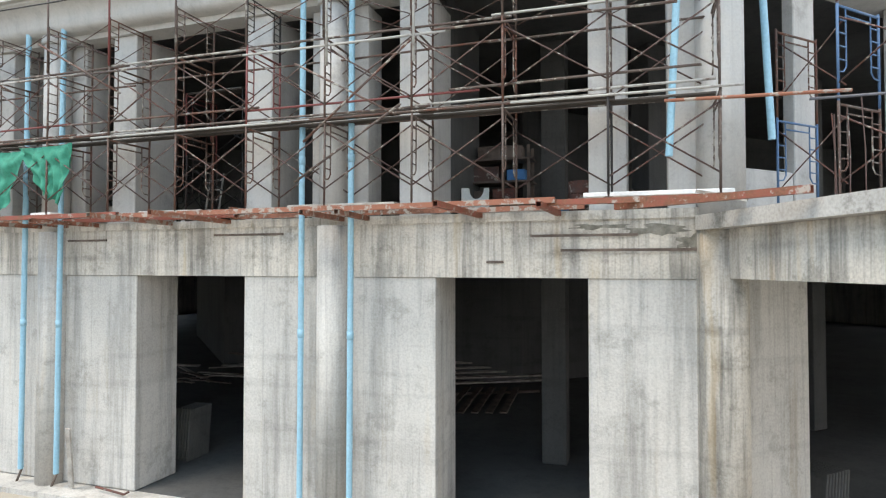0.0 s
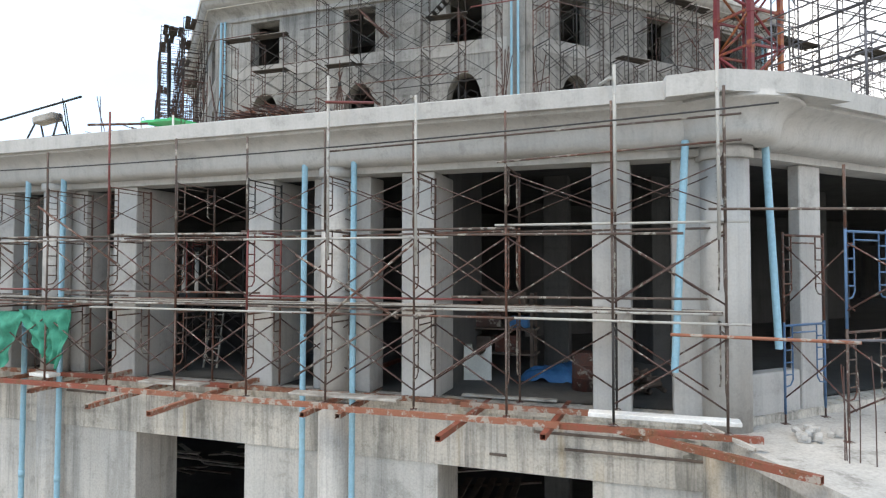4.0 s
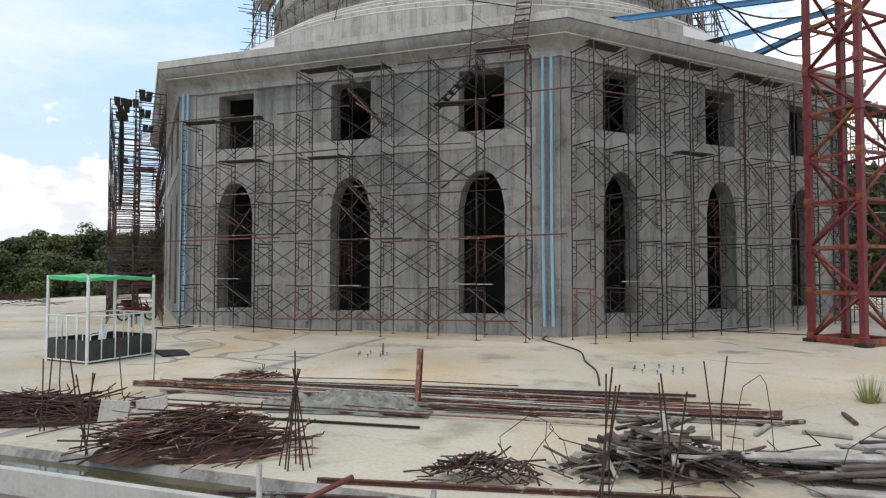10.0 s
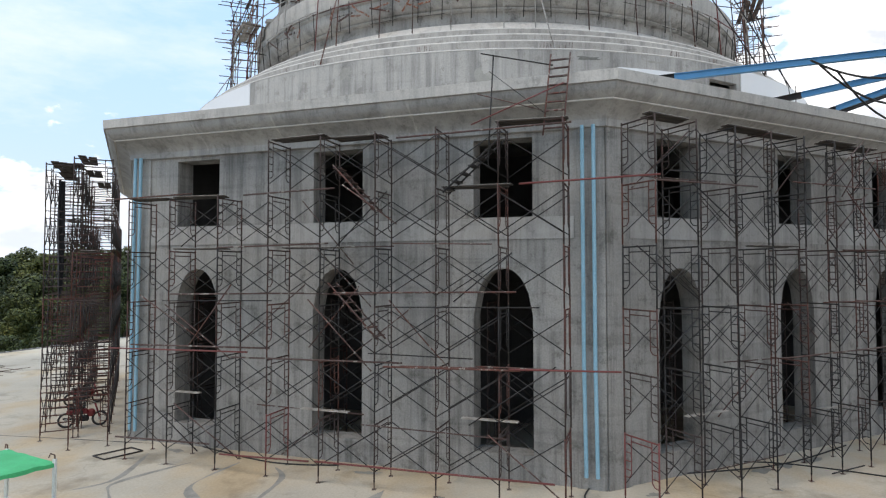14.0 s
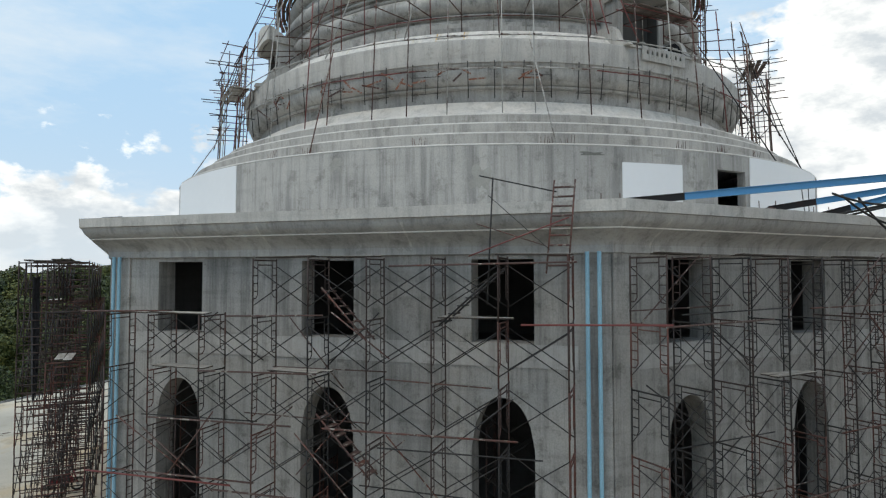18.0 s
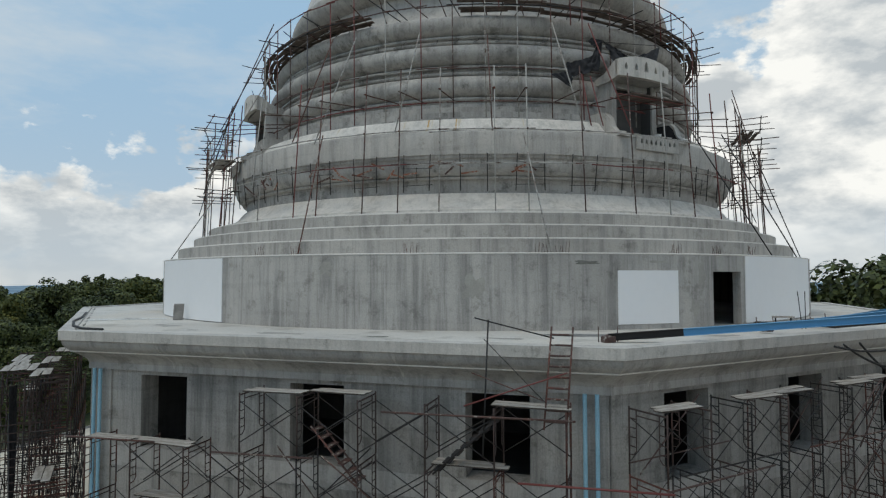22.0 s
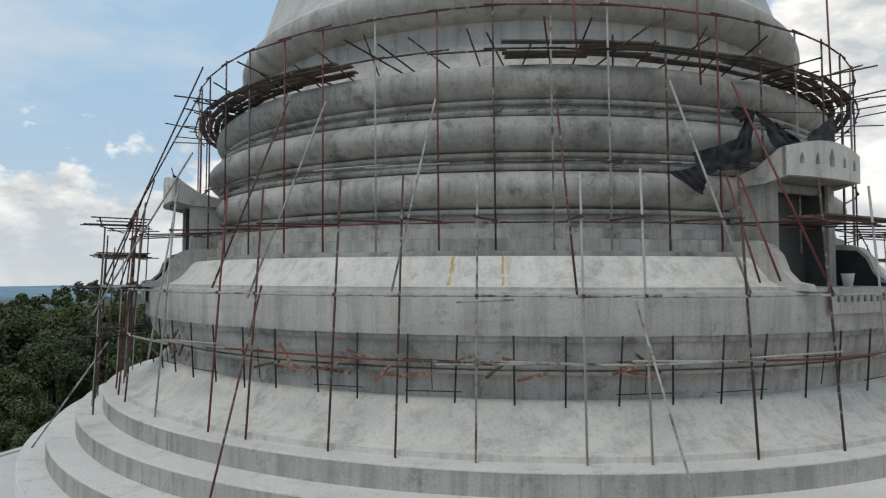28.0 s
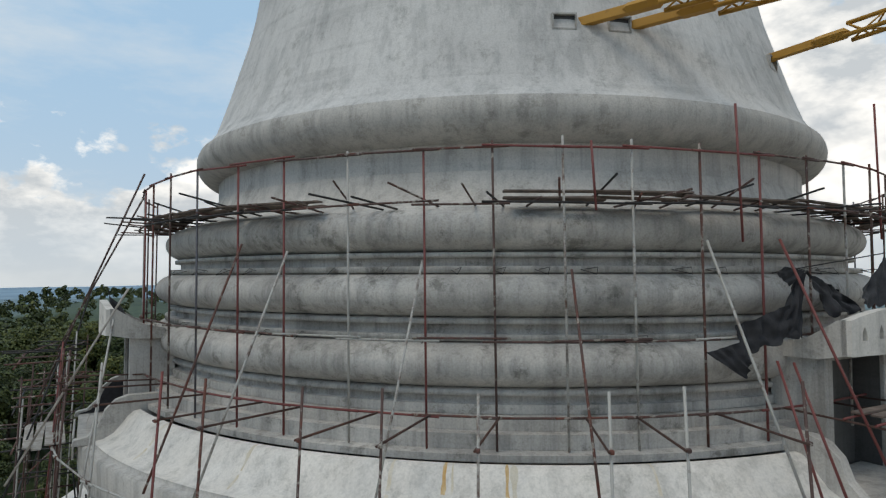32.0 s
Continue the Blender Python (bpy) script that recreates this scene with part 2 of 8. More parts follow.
GREYTUBE = steel("grey_tube", (0.1, 0.1, 0.115), (0.07, 0.045, 0.04), 0.45, 0.5, 0.2, 0.2)
PODTUBE = steel("podium_tube", (0.085, 0.06, 0.05), (0.15, 0.055, 0.033), 0.56, 0.7, 0.1, 0.25, 0.35)
DARKTUBE = steel("dark_tube", (0.02, 0.018, 0.018), (0.06, 0.027, 0.02), 0.42, 0.7, 0.1, 0.25)
WHITETUBE = steel("whitish_tube", (0.36, 0.35, 0.325), (0.12, 0.065, 0.045), 0.47, 0.6, 0.05, 0.15)
REDTUBE = steel("red_tube", (0.16, 0.04, 0.036), (0.18, 0.07, 0.05), 0.42, 0.6, 0.05, 0.2)
BLUESTEEL = steel("blue_steel", (0.09, 0.3, 0.52), (0.16, 0.09, 0.06), 0.25, 0.55, 0.1)
BLUETUBE = steel("blue_tube", (0.06, 0.13, 0.24), (0.13, 0.055, 0.035), 0.4, 0.6, 0.05, 0.2)
CRANERED = steel("crane_red", (0.15, 0.02, 0.026), (0.36, 0.125, 0.04), 0.53, 0.55, 0.1, 0.22)
CRANEYELLOW = steel("strut_yellow", (0.42, 0.21, 0.028), (0.25, 0.12, 0.04), 0.35, 0.6, 0.1)
BEAMRUST = steel("primer_beam", (0.26, 0.1, 0.06), (0.15, 0.06, 0.032), 0.5, 0.8, 0.1, 0.2, 0.45)
REDBEAM = steel("red_primed_beam", (0.23, 0.06, 0.037), (0.22, 0.09, 0.045), 0.52, 0.65, 0.1, 0.15, 0.25)
MOULD = mottled("mould", (0.09, 0.085, 0.07), (0.26, 0.245, 0.21), 7.0, 0.9, 0.0, 0.4)
PIPEBLUE = mottled("blue_pvc", (0.22, 0.42, 0.53), (0.28, 0.49, 0.6), 1.5, 0.4, 0.0, 0.05)
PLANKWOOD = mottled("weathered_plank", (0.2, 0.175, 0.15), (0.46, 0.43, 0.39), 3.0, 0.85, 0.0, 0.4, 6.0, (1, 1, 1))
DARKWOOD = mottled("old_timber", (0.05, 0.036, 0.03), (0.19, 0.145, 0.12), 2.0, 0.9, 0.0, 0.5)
# holds the shade under the decks as colour; also plain dark heap timber
UNDERWOOD = mottled("dark_shaded_timber", (0.022, 0.018, 0.015), (0.07, 0.056, 0.047), 2.0, 0.9, 0.0, 0.4)
FOAM = mottled("white_board", (0.78, 0.785, 0.79), (0.8, 0.8, 0.8), 0.3, 0.6, 0.0, 0.0, 6.0, (1, 1, 1), 0.06)
REDPAINT = mottled("red_paint", (0.15, 0.012, 0.015), (0.22, 0.02, 0.024), 3.0, 0.35)
RUSTRUN = mottled("rust_run", (0.5, 0.27, 0.07), (0.6, 0.48, 0.3), 4.0, 0.85, 0.0, 0.1)
RUSTPALE = mottled("faint_rust_run", (0.54, 0.46, 0.33), (0.6, 0.56, 0.49), 4.0, 0.85, 0.0, 0.1)
SLEEVECAP = mottled("teal_cap", (0.015, 0.08, 0.07), (0.03, 0.14, 0.11), 6.0, 0.5)
WETDARK = mottled("wet_patch", (0.1, 0.1, 0.085), (0.21, 0.2, 0.175), 3.0, 0.45, 0.0, 0.2)
WETMARK = mottled("damp_mark", (0.2, 0.19, 0.17), (0.32, 0.3, 0.265), 2.2, 0.75, 0.0, 0.2)
PALEBOARD = mottled("pale_board", (0.6, 0.59, 0.57), (0.78, 0.77, 0.75), 2.0, 0.7, 0.0, 0.1)
NETGREEN = mottled("green_net", (0.012, 0.16, 0.1), (0.035, 0.28, 0.19), 6.0, 0.8, 0.0, 0.4)
NETBLACK = mottled("black_net", (0.012, 0.012, 0.014), (0.03, 0.03, 0.035), 6.0, 0.85, 0.0, 0.4)
CANVASGREEN = mottled("green_canvas", (0.03, 0.38, 0.14), (0.05, 0.5, 0.2), 2.0, 0.6, 0.0, 0.1)
TARPGREY = mottled("grey_tarp", (0.11, 0.12, 0.108), (0.3, 0.305, 0.27), 6.0, 0.7, 0.0, 0.3)
TARPBLUE = mottled("blue_tarp", (0.015, 0.1, 0.28), (0.05, 0.2, 0.42), 3.0, 0.6, 0.0, 0.3)
KHAKI = mottled("khaki_canvas", (0.2, 0.175, 0.115), (0.33, 0.3, 0.21), 3.0, 0.85, 0.0, 0.3)
STRAW = mottled("straw_blades", (0.2, 0.23, 0.07), (0.42, 0.4, 0.2), 6.0, 0.8)
WHITEPAINT = mottled("white_paint", (0.6, 0.63, 0.6), (0.72, 0.74, 0.71), 2.0, 0.5, 0.0, 0.05)
BLACKPANEL = mottled("black_panel", (0.015, 0.016, 0.017), (0.04, 0.042, 0.045), 4.0, 0.4, 0.0, 0.1)
RUBBER = mottled("black_rubber", (0.012, 0.012, 0.012), (0.03, 0.03, 0.03), 5.0, 0.7, 0.0, 0.1)


def floor_material(name, c0, c1, dust, damp):
    """Pale terrace concrete: warm laitance, grey patches, dark wet marks and hairline cracks."""
    m, n, l, b = material(name, 0.8)
    co = n.new("ShaderNodeTexCoord").outputs["Object"]
    base = ramp_node(n, l, noise_node(n, l, co, 0.16, 6.0), [(0.32, c0), (0.68, c1)])
    warm = ramp_node(n, l, noise_node(n, l, co, 0.35, 5.0, (1, 0.6, 1)), [(0.5, (1, 1, 1)), (0.7, (1.0, 0.85, 0.66))])
    col = mix_node(n, l, base, warm, dust, "MULTIPLY")
    wet = ramp_node(n, l, noise_node(n, l, co, 0.55, 8.0, (1, 1, 1), 0.6), [(0.55, (1, 1, 1)), (0.68, (0.66, 0.65, 0.63))])
    col = mix_node(n, l, col, wet, damp, "MULTIPLY")
    vo = n.new("ShaderNodeTexVoronoi")
    vo.feature = "DISTANCE_TO_EDGE"
    vo.inputs["Scale"].default_value = 0.16
    wob = n.new("ShaderNodeMixRGB")
    wob.inputs["Fac"].default_value = 0.12
    nz = n.new("ShaderNodeTexNoise")
    nz.inputs["Scale"].default_value, nz.inputs["Detail"].default_value = 0.9, 6.0
    l.new(co, nz.inputs["Vector"])
    l.new(co, wob.inputs["Color1"])
    sc = n.new("ShaderNodeVectorMath")
    sc.operation = "SCALE"
    sc.inputs["Scale"].default_value = 18.0
    l.new(nz.outputs["Color"], sc.inputs[0])
    l.new(sc.outputs["Vector"], wob.inputs["Color2"])
    l.new(wob.outputs["Color"], vo.inputs["Vector"])
    crack = ramp_node(n, l, vo.outputs["Distance"], [(0.002, (0.6, 0.6, 0.59)), (0.007, (1, 1, 1))])
    col = mix_node(n, l, col, crack, 0.4, "MULTIPLY")
    fine = noise_node(n, l, co, 14.0, 6.0)
    col = mix_node(n, l, col, ramp_node(n, l, fine, [(0.3, (0.82, 0.82, 0.82)), (0.65, (1.06, 1.06, 1.06))]), 0.7, "MULTIPLY")
    l.new(col, b.inputs["Base Color"])
    bump_node(n, l, b, fine, 0.3, 0.02)
    return m


CONC_FLOOR = floor_material("terrace_floor", (0.395, 0.35, 0.285), (0.56, 0.497, 0.398), 0.95, 1.0)
CONC_ROOF = floor_material("roof_slab", (0.49, 0.465, 0.43), (0.63, 0.605, 0.56), 0.3, 1.0)


def leaf_material(name, c0, c1):
    m, n, l, b = material(name, 0.7)
    geo = n.new("ShaderNodeNewGeometry").outputs["Random Per Island"]
    info = n.new("ShaderNodeObjectInfo").outputs["Random"]
    mid = tuple((a + c) / 2 for a, c in zip(c0, c1))
    col = ramp_node(n, l, geo, [(0.0, c0), (0.6, mid), (1.0, c1)])
    tint = ramp_node(n, l, info, [(0.0, (0.75, 0.85, 0.8)), (0.5, (1, 1, 1)), (1.0, (1.35, 1.15, 0.8))])
    co = n.new("ShaderNodeTexCoord").outputs["Object"]
    grove = ramp_node(n, l, noise_node(n, l, co, 0.07, 3.0), [(0.3, (0.6, 0.75, 0.6)), (0.5, (1, 1, 1)), (0.72, (1.7, 1.35, 0.8))])
    col = mix_node(n, l, col, tint, 0.7, "MULTIPLY")
    l.new(mix_node(n, l, col, grove, 0.8, "MULTIPLY"), b.inputs["Base Color"])
    return m


LEAF = leaf_material("foliage", (0.013, 0.025, 0.006), (0.088, 0.11, 0.027))
LEAF_PALE = leaf_material("pale_foliage", (0.03, 0.05, 0.01), (0.13, 0.14, 0.03))
BARK = mottled("bark", (0.06, 0.05, 0.04), (0.16, 0.13, 0.1), 4.0, 0.9, 0.0, 0.5)

# ---- geometry helpers ----
CX, CY = 2.136, 51.39            # axis of the whole monument
AZ0 = -18.25                     # azimuth of the face seen first; the next ones every 45 degrees
UP = Vector((0, 0, 1))


class Geo:
    """Collects vertices and faces for one mesh."""

    def __init__(self):
        self.v, self.f, self.smooth = [], [], []

    def add(self, verts, faces, smooth=False):
        k = len(self.v)
        self.v += [tuple(p) for p in verts]
        self.f += [tuple(i + k for i in f) for f in faces]
        self.smooth += [smooth] * len(faces)
        return self

    def tube(self, a, b, r, n=6):
        a, b = Vector(a), Vector(b)
        d = (b - a).normalized()
        s = d.cross(UP if abs(d.z) < 0.9 else Vector((1, 0, 0))).normalized()
        t = d.cross(s)
        ring = [s * math.cos(2 * math.pi * i / n) * r + t * math.sin(2 * math.pi * i / n) * r for i in range(n)]
        vs = [a + q for q in ring] + [b + q for q in ring]
        k = len(self.v)
        self.add(vs, [(i, i + n, (i + 1) % n + n, (i + 1) % n) for i in range(n)], True)
        self.f += [tuple(k + i for i in range(n)), tuple(k + i for i in range(2 * n - 1, n - 1, -1))]
        self.smooth += [False, False]
        return self

    def path(self, pts, r, n=6):
        pts = [Vector(p) for p in pts]
        vs, q = [], len(pts)
        s = None
        for i, p in enumerate(pts):
            d = (pts[min(i + 1, q - 1)] - pts[max(i - 1, 0)]).normalized()
            if s is None:
                s = d.cross(UP if abs(d.z) < 0.9 else Vector((1, 0, 0)))
            s = (s - d * s.dot(d)).normalized()
            t = d.cross(s)
            vs += [p + s * math.cos(2 * math.pi * k / n) * r + t * math.sin(2 * math.pi * k / n) * r for k in range(n)]
        self.add(vs, [(j * n + i, (j + 1) * n + i, (j + 1) * n + (i + 1) % n, j * n + (i + 1) % n) for j in range(q - 1) for i in range(n)], True)
        return self.add(vs[:n] + vs[-n:], [tuple(range(n)), tuple(range(2 * n - 1, n - 1, -1))])

    def box(self, c, size, m=None, bevel=0.0):
        x, y, z = (s / 2 for s in size)
        c = Vector(c)
        if bevel:
            vs, e = [], bevel
            for sz in (-1, 1):
                for sx, sy in ((-1, -1), (1, -1), (1, 1), (-1, 1)):
                    vs.append((sx * (x - e), sy * (y - e), sz * z))
            for sz in (-1, 1):
                for sx, sy in ((-1, -1), (1, -1), (1, 1), (-1, 1)):
                    vs.append((sx * (x - e), sy * y, sz * (z - e)))
                    vs.append((sx * x, sy * (y - e), sz * (z - e)))
            bm = bmesh.new()
            for p in vs:
                bm.verts.new(p)
            bmesh.ops.convex_hull(bm, input=bm.verts)
            bm.verts.index_update()
            vs = [v.co.copy() for v in bm.verts]
            fs = [[v.index for v in f.verts] for f in bm.faces]
            bm.free()
        else:
            vs = [Vector((sx * x, sy * y, sz * z)) for sz in (-1, 1) for sy in (-1, 1) for sx in (-1, 1)]
            fs = [(0, 2, 3, 1), (4, 5, 7, 6), (0, 1, 5, 4), (2, 6, 7, 3), (0, 4, 6, 2), (1, 3, 7, 5)]
        if m is not None:
            vs = [m @ Vector(p) for p in vs]
        return self.add([c + Vector(p) for p in vs], fs)

    def prism(self, poly, z0, z1):
        n = len(poly)
        vs = [(p[0], p[1], z0) for p in poly] + [(p[0], p[1], z1) for p in poly]
        return self.add(vs, [tuple(range(n - 1, -1, -1)), tuple(range(n, 2 * n))] + [(i, (i + 1) % n, (i + 1) % n + n, i + n) for i in range(n)])

    def mesh(self, name):
        me = bpy.data.meshes.new(name)
        me.from_pydata(self.v, [], self.f)
        me.polygons.foreach_set("use_smooth", self.smooth)
        me.update()
        return me


def part(name, geo, mat, parent=None, label="", m=None):
    """Links a Geo (or a finished mesh) as one mesh object under a thing or part."""
    me = geo.mesh(name) if isinstance(geo, Geo) else geo
    if mat is not None and not me.materials:
        me.materials.append(mat)
    ob = new(name, me)
    if m is not None:
        ob.matrix_basis = m
    if parent is not None:
        ob.parent = parent
    if label:
        tagged(ob, label)
    return ob


def thing(name, label, category, group="", kind="", m=None):
    ob = new(name)
    ob.empty_display_size = 0.3
    if m is not None:
        ob.matrix_basis = m
    return tagged(ob, label, category, group, kind)


def fdir(k):
    a = radians(AZ0 + 45 * k)
    return Vector((math.sin(a), -math.cos(a), 0)), Vector((math.cos(a), math.sin(a), 0))


def fp(k, u, o, z):
    """A point by face: u along it, o out from the axis, z up."""
    n, t = fdir(k)
    return Vector((CX, CY, 0)) + n * o + t * u + Vector((0, 0, z))


def fbox(k, u0, u1, o0, o1, z0, z1, bevel=0.0):
    g = Geo()
    m = pose(0, 0, 0, 0, 0, AZ0 + 45 * k)
    return g.box(fp(k, (u0 + u1) / 2, (o0 + o1) / 2, (z0 + z1) / 2), (u1 - u0, o1 - o0, z1 - z0), m.to_3x3(), bevel)


def polar(az, r, z):
    a = radians(az)
    return Vector((CX + math.sin(a) * r, CY - math.cos(a) * r, z))


def revolve(profiles, a0=-180.0, a1=180.0, steps=180, g=None):
    """Turned surfaces about the monument's axis; each profile is a smooth run of (r, z) from below upwards."""
    g = g or Geo()
    for prof in profiles:
        vs, fs, n = [], [], len(prof)
        for i in range(steps + 1):
            a = a0 + (a1 - a0) * i / steps
            vs += [polar(a, r, z) for r, z in prof]
        for i in range(steps):
            for j in range(n - 1):
                p = i * n + j
                fs.append((p, p + n, p + n + 1, p + 1))
        g.add(vs, fs, True)
    return g


def octagon(profile, g=None, smooth=True, faces=range(8)):
    """Sweeps a profile of (o, z) round the eight sides with mitred corners."""
    g = g or Geo()
    w = math.tan(radians(22.5))
    for k in faces:
        n = len(profile)
        vs = [fp(k, -o * w, o, z) for o, z in profile] + [fp(k, o * w, o, z) for o, z in profile]
        g.add(vs, [(j, j + n, j + n + 1, j + 1) for j in range(n - 1)], smooth)
    return g


def ellipse(rc, zc, a, b, t0, t1, n):
    return [(rc + a * math.cos(radians(t0 + (t1 - t0) * i / n)), zc + b * math.sin(radians(t0 + (t1 - t0) * i / n))) for i in range(n + 1)]


def cyma(r0, z0, r1, z1, n=10, sharp=1.0):
    """An S-shaped run from (r0, z0) to (r1, z1)."""
    out = []
    for i in range(n + 1):
        s = i / n
        e = (1 - math.cos(math.pi * s)) / 2
        out.append((r0 + (r1 - r0) * (e * sharp + s * (1 - sharp)), z0 + (z1 - z0) * s))
    return out


def wall_face(k, o, thick, u0, u1, z0, z1, openings):
    """A wall with openings (uc, width, sill, head, arched); each column of openings shares one uc and width."""
    g = Geo()
    cols = {}
    for op in openings:
        cols.setdefault((op[0], op[1]), []).append(op)

    def quad(ua, ub, za, zb):
        for oo, flip in ((o, False), (o - thick, True)):
            q = [fp(k, ua, oo, za), fp(k, ub, oo, za), fp(k, ub, oo, zb), fp(k, ua, oo, zb)]
            g.add(q if not flip else q[::-1], [(0, 1, 2, 3)])

    def reveal(a, b):
        g.add([fp(k, a[0], o, a[1]), fp(k, b[0], o, b[1]), fp(k, b[0], o - thick, b[1]), fp(k, a[0], o - thick, a[1])], [(0, 1, 2, 3)])

    cur = u0
    for (uc, w), ops in sorted(cols.items()):
        quad(cur, uc - w / 2, z0, z1)
        zc = z0
        for _, _, sill, head, arched in sorted(ops, key=lambda q: q[2]):
            if sill > zc:
                quad(uc - w / 2, uc + w / 2, zc, sill)
            top = [(uc - w / 2, head), (uc + w / 2, head)]
            if arched:
                rise = w * 0.78
                spring = head - rise
                n = 14
                top = []
                for i in range(n + 1):      # a slightly pointed arch
                    x = -1 + 2 * i / n
                    y = (1 - abs(x) ** 2.3) ** 0.62
                    top.append((uc + x * w / 2, spring + rise * y))
                for a, b in zip(top, top[1:]):
                    for oo in (o, o - thick):
                        g.add([fp(k, a[0], oo, a[1]), fp(k, b[0], oo, b[1]), fp(k, b[0], oo, head), fp(k, a[0], oo, head)], [(0, 1, 2, 3)])
            ring = [(uc - w / 2, sill)] + top + [(uc + w / 2, sill)]
            for a, b in zip(ring, ring[1:] + ring[:1]):
                reveal(a, b)
            zc = head
        quad(uc - w / 2, uc + w / 2, zc, z1)
        cur = uc + w / 2
    quad(cur, u1, z0, z1)
    return g


# ---- ground, forest floor and far hills ----
def land(x, y):
    """Height of the land: a levelled building plot on a wooded hill, higher ground beside it, then a long fall to the plain."""
    d = math.hypot(x - CX, y - CY)
    s = min(max((d - 52) / 130, 0), 1)
    s = s * s * (3 - 2 * s)
    west = 0.5 - 0.5 * math.sin(math.atan2(y - CY, x - CX) - 0.6)
    hill = 9.5 * s * (0.65 + 0.35 * west)
    far = min(max((d - 260) / 1500, 0), 1)
    und = noise.noise(Vector((x * 0.008, y * 0.008, 3.1))) * 4 * s
    big = noise.noise(Vector((x * 0.0011, y * 0.0011, 7.7))) * 26 * far
    edge = min(max((d - 2600) / 1600, 0), 1)
    fall = min(max((d - 165) / 200, 0), 1)
    fall = 9.0 * fall * fall * (3 - 2 * fall)
    ridge = 31.0 * math.exp(-((x + 320) / 85) ** 2 - ((y - 720) / 230) ** 2)      # the wooded spur to the north-west
    return -0.45 + hill - fall + und - 34 * far + big + ridge + edge * (26 + 16 * noise.noise(Vector((x * 0.0009, y * 0.0009, 1.3))))


g = Geo()
rings = [0, 20, 40, 50, 56, 62, 70, 80, 92, 106, 122, 140, 160, 185, 215, 250, 300, 360, 450, 580, 760, 1000, 1300, 1700, 2200, 2800, 3300, 3800, 4300]
NA = 120
vs = []
for r in rings:
    for i in range(NA):
        a = 2 * math.pi * i / NA
        x, y = CX + r * math.cos(a), CY + r * math.sin(a)
        vs.append((x, y, land(x, y)))
fs = [(j * NA + i, (j + 1) * NA + i, (j + 1) * NA + (i + 1) % NA, j * NA + (i + 1) % NA) for j in range(len(rings) - 1) for i in range(NA)]
g.add(vs, fs, True)
m, n, l, b = material("land", 0.95)
co = n.new("ShaderNodeTexCoord").outputs["Object"]
ln = n.new("ShaderNodeVectorMath")
ln.operation = "LENGTH"
l.new(co, ln.inputs[0])
mr = n.new("ShaderNodeMapRange")
mr.inputs["From Min"].default_value, mr.inputs["From Max"].default_value = 90.0, 140.0
l.new(ln.outputs["Value"], mr.inputs["Value"])
haze_range = n.new("ShaderNodeMapRange")
haze_range.inputs["From Min"].default_value, haze_range.inputs["From Max"].default_value = 500.0, 3200.0
l.new(ln.outputs["Value"], haze_range.inputs["Value"])
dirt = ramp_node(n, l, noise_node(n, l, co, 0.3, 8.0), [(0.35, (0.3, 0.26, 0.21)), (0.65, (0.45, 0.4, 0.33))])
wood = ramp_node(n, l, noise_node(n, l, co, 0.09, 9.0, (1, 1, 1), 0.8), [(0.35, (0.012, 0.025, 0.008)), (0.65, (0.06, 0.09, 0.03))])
# distance haze is painted: the far land's base colour turns blue
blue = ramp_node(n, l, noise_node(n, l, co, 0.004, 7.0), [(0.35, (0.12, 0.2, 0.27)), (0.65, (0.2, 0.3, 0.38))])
col = mix_node(n, l, mix_node(n, l, dirt, wood, mr.outputs["Result"]), blue, haze_range.outputs["Result"])
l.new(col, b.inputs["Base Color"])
tagged(part("ground", g, m), "earth building plot and wooded land falling to a plain painted haze-blue", "ground", kind="structure")

# ---- podium: two storeys of frame under a terrace ----
GROUND, FLOOR1, TERRACE = -0.3, 6.4, 12.36
PO = 37.3                                     # face of the podium's walls, out from the axis
podium = thing("podium_building", "unfinished two-storey octagonal podium of raw concrete", "building")
HALF = PO * math.tan(radians(22.5))
g = Geo()
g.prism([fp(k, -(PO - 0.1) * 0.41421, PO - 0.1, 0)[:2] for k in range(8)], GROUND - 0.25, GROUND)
tagged(part("floor", g, CONC_SHADE_JOINT), "bare concrete ground floor slab, indoor shade in its dark colour", "floor", kind="structure")
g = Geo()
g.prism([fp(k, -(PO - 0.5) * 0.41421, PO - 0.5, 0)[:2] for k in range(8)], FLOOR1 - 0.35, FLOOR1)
part("floor_slab", g, CONC_SHADE_JOINT, podium, "bare first-floor slab, indoor shade in its dark colour")
g = Geo()
g.prism([fp(k, -37.6 * 0.41421, 37.6, 0)[:2] for k in range(8)], TERRACE - 0.2, TERRACE)
part("terrace_slab", g, CONC_FLOOR, podium, "pale stained concrete roof terrace")
cove = [(PO + 0.1, 11.34), (PO + 0.26, 11.34), (PO + 0.4, 11.37), (PO + 0.49, 11.44), (PO + 0.52, 11.54), (PO + 0.53, 11.64), (PO + 0.56, 11.74), (PO + 0.62, 11.83), (PO + 0.72, 11.91), (PO + 0.84, 11.96), (PO + 0.9, 11.98)]
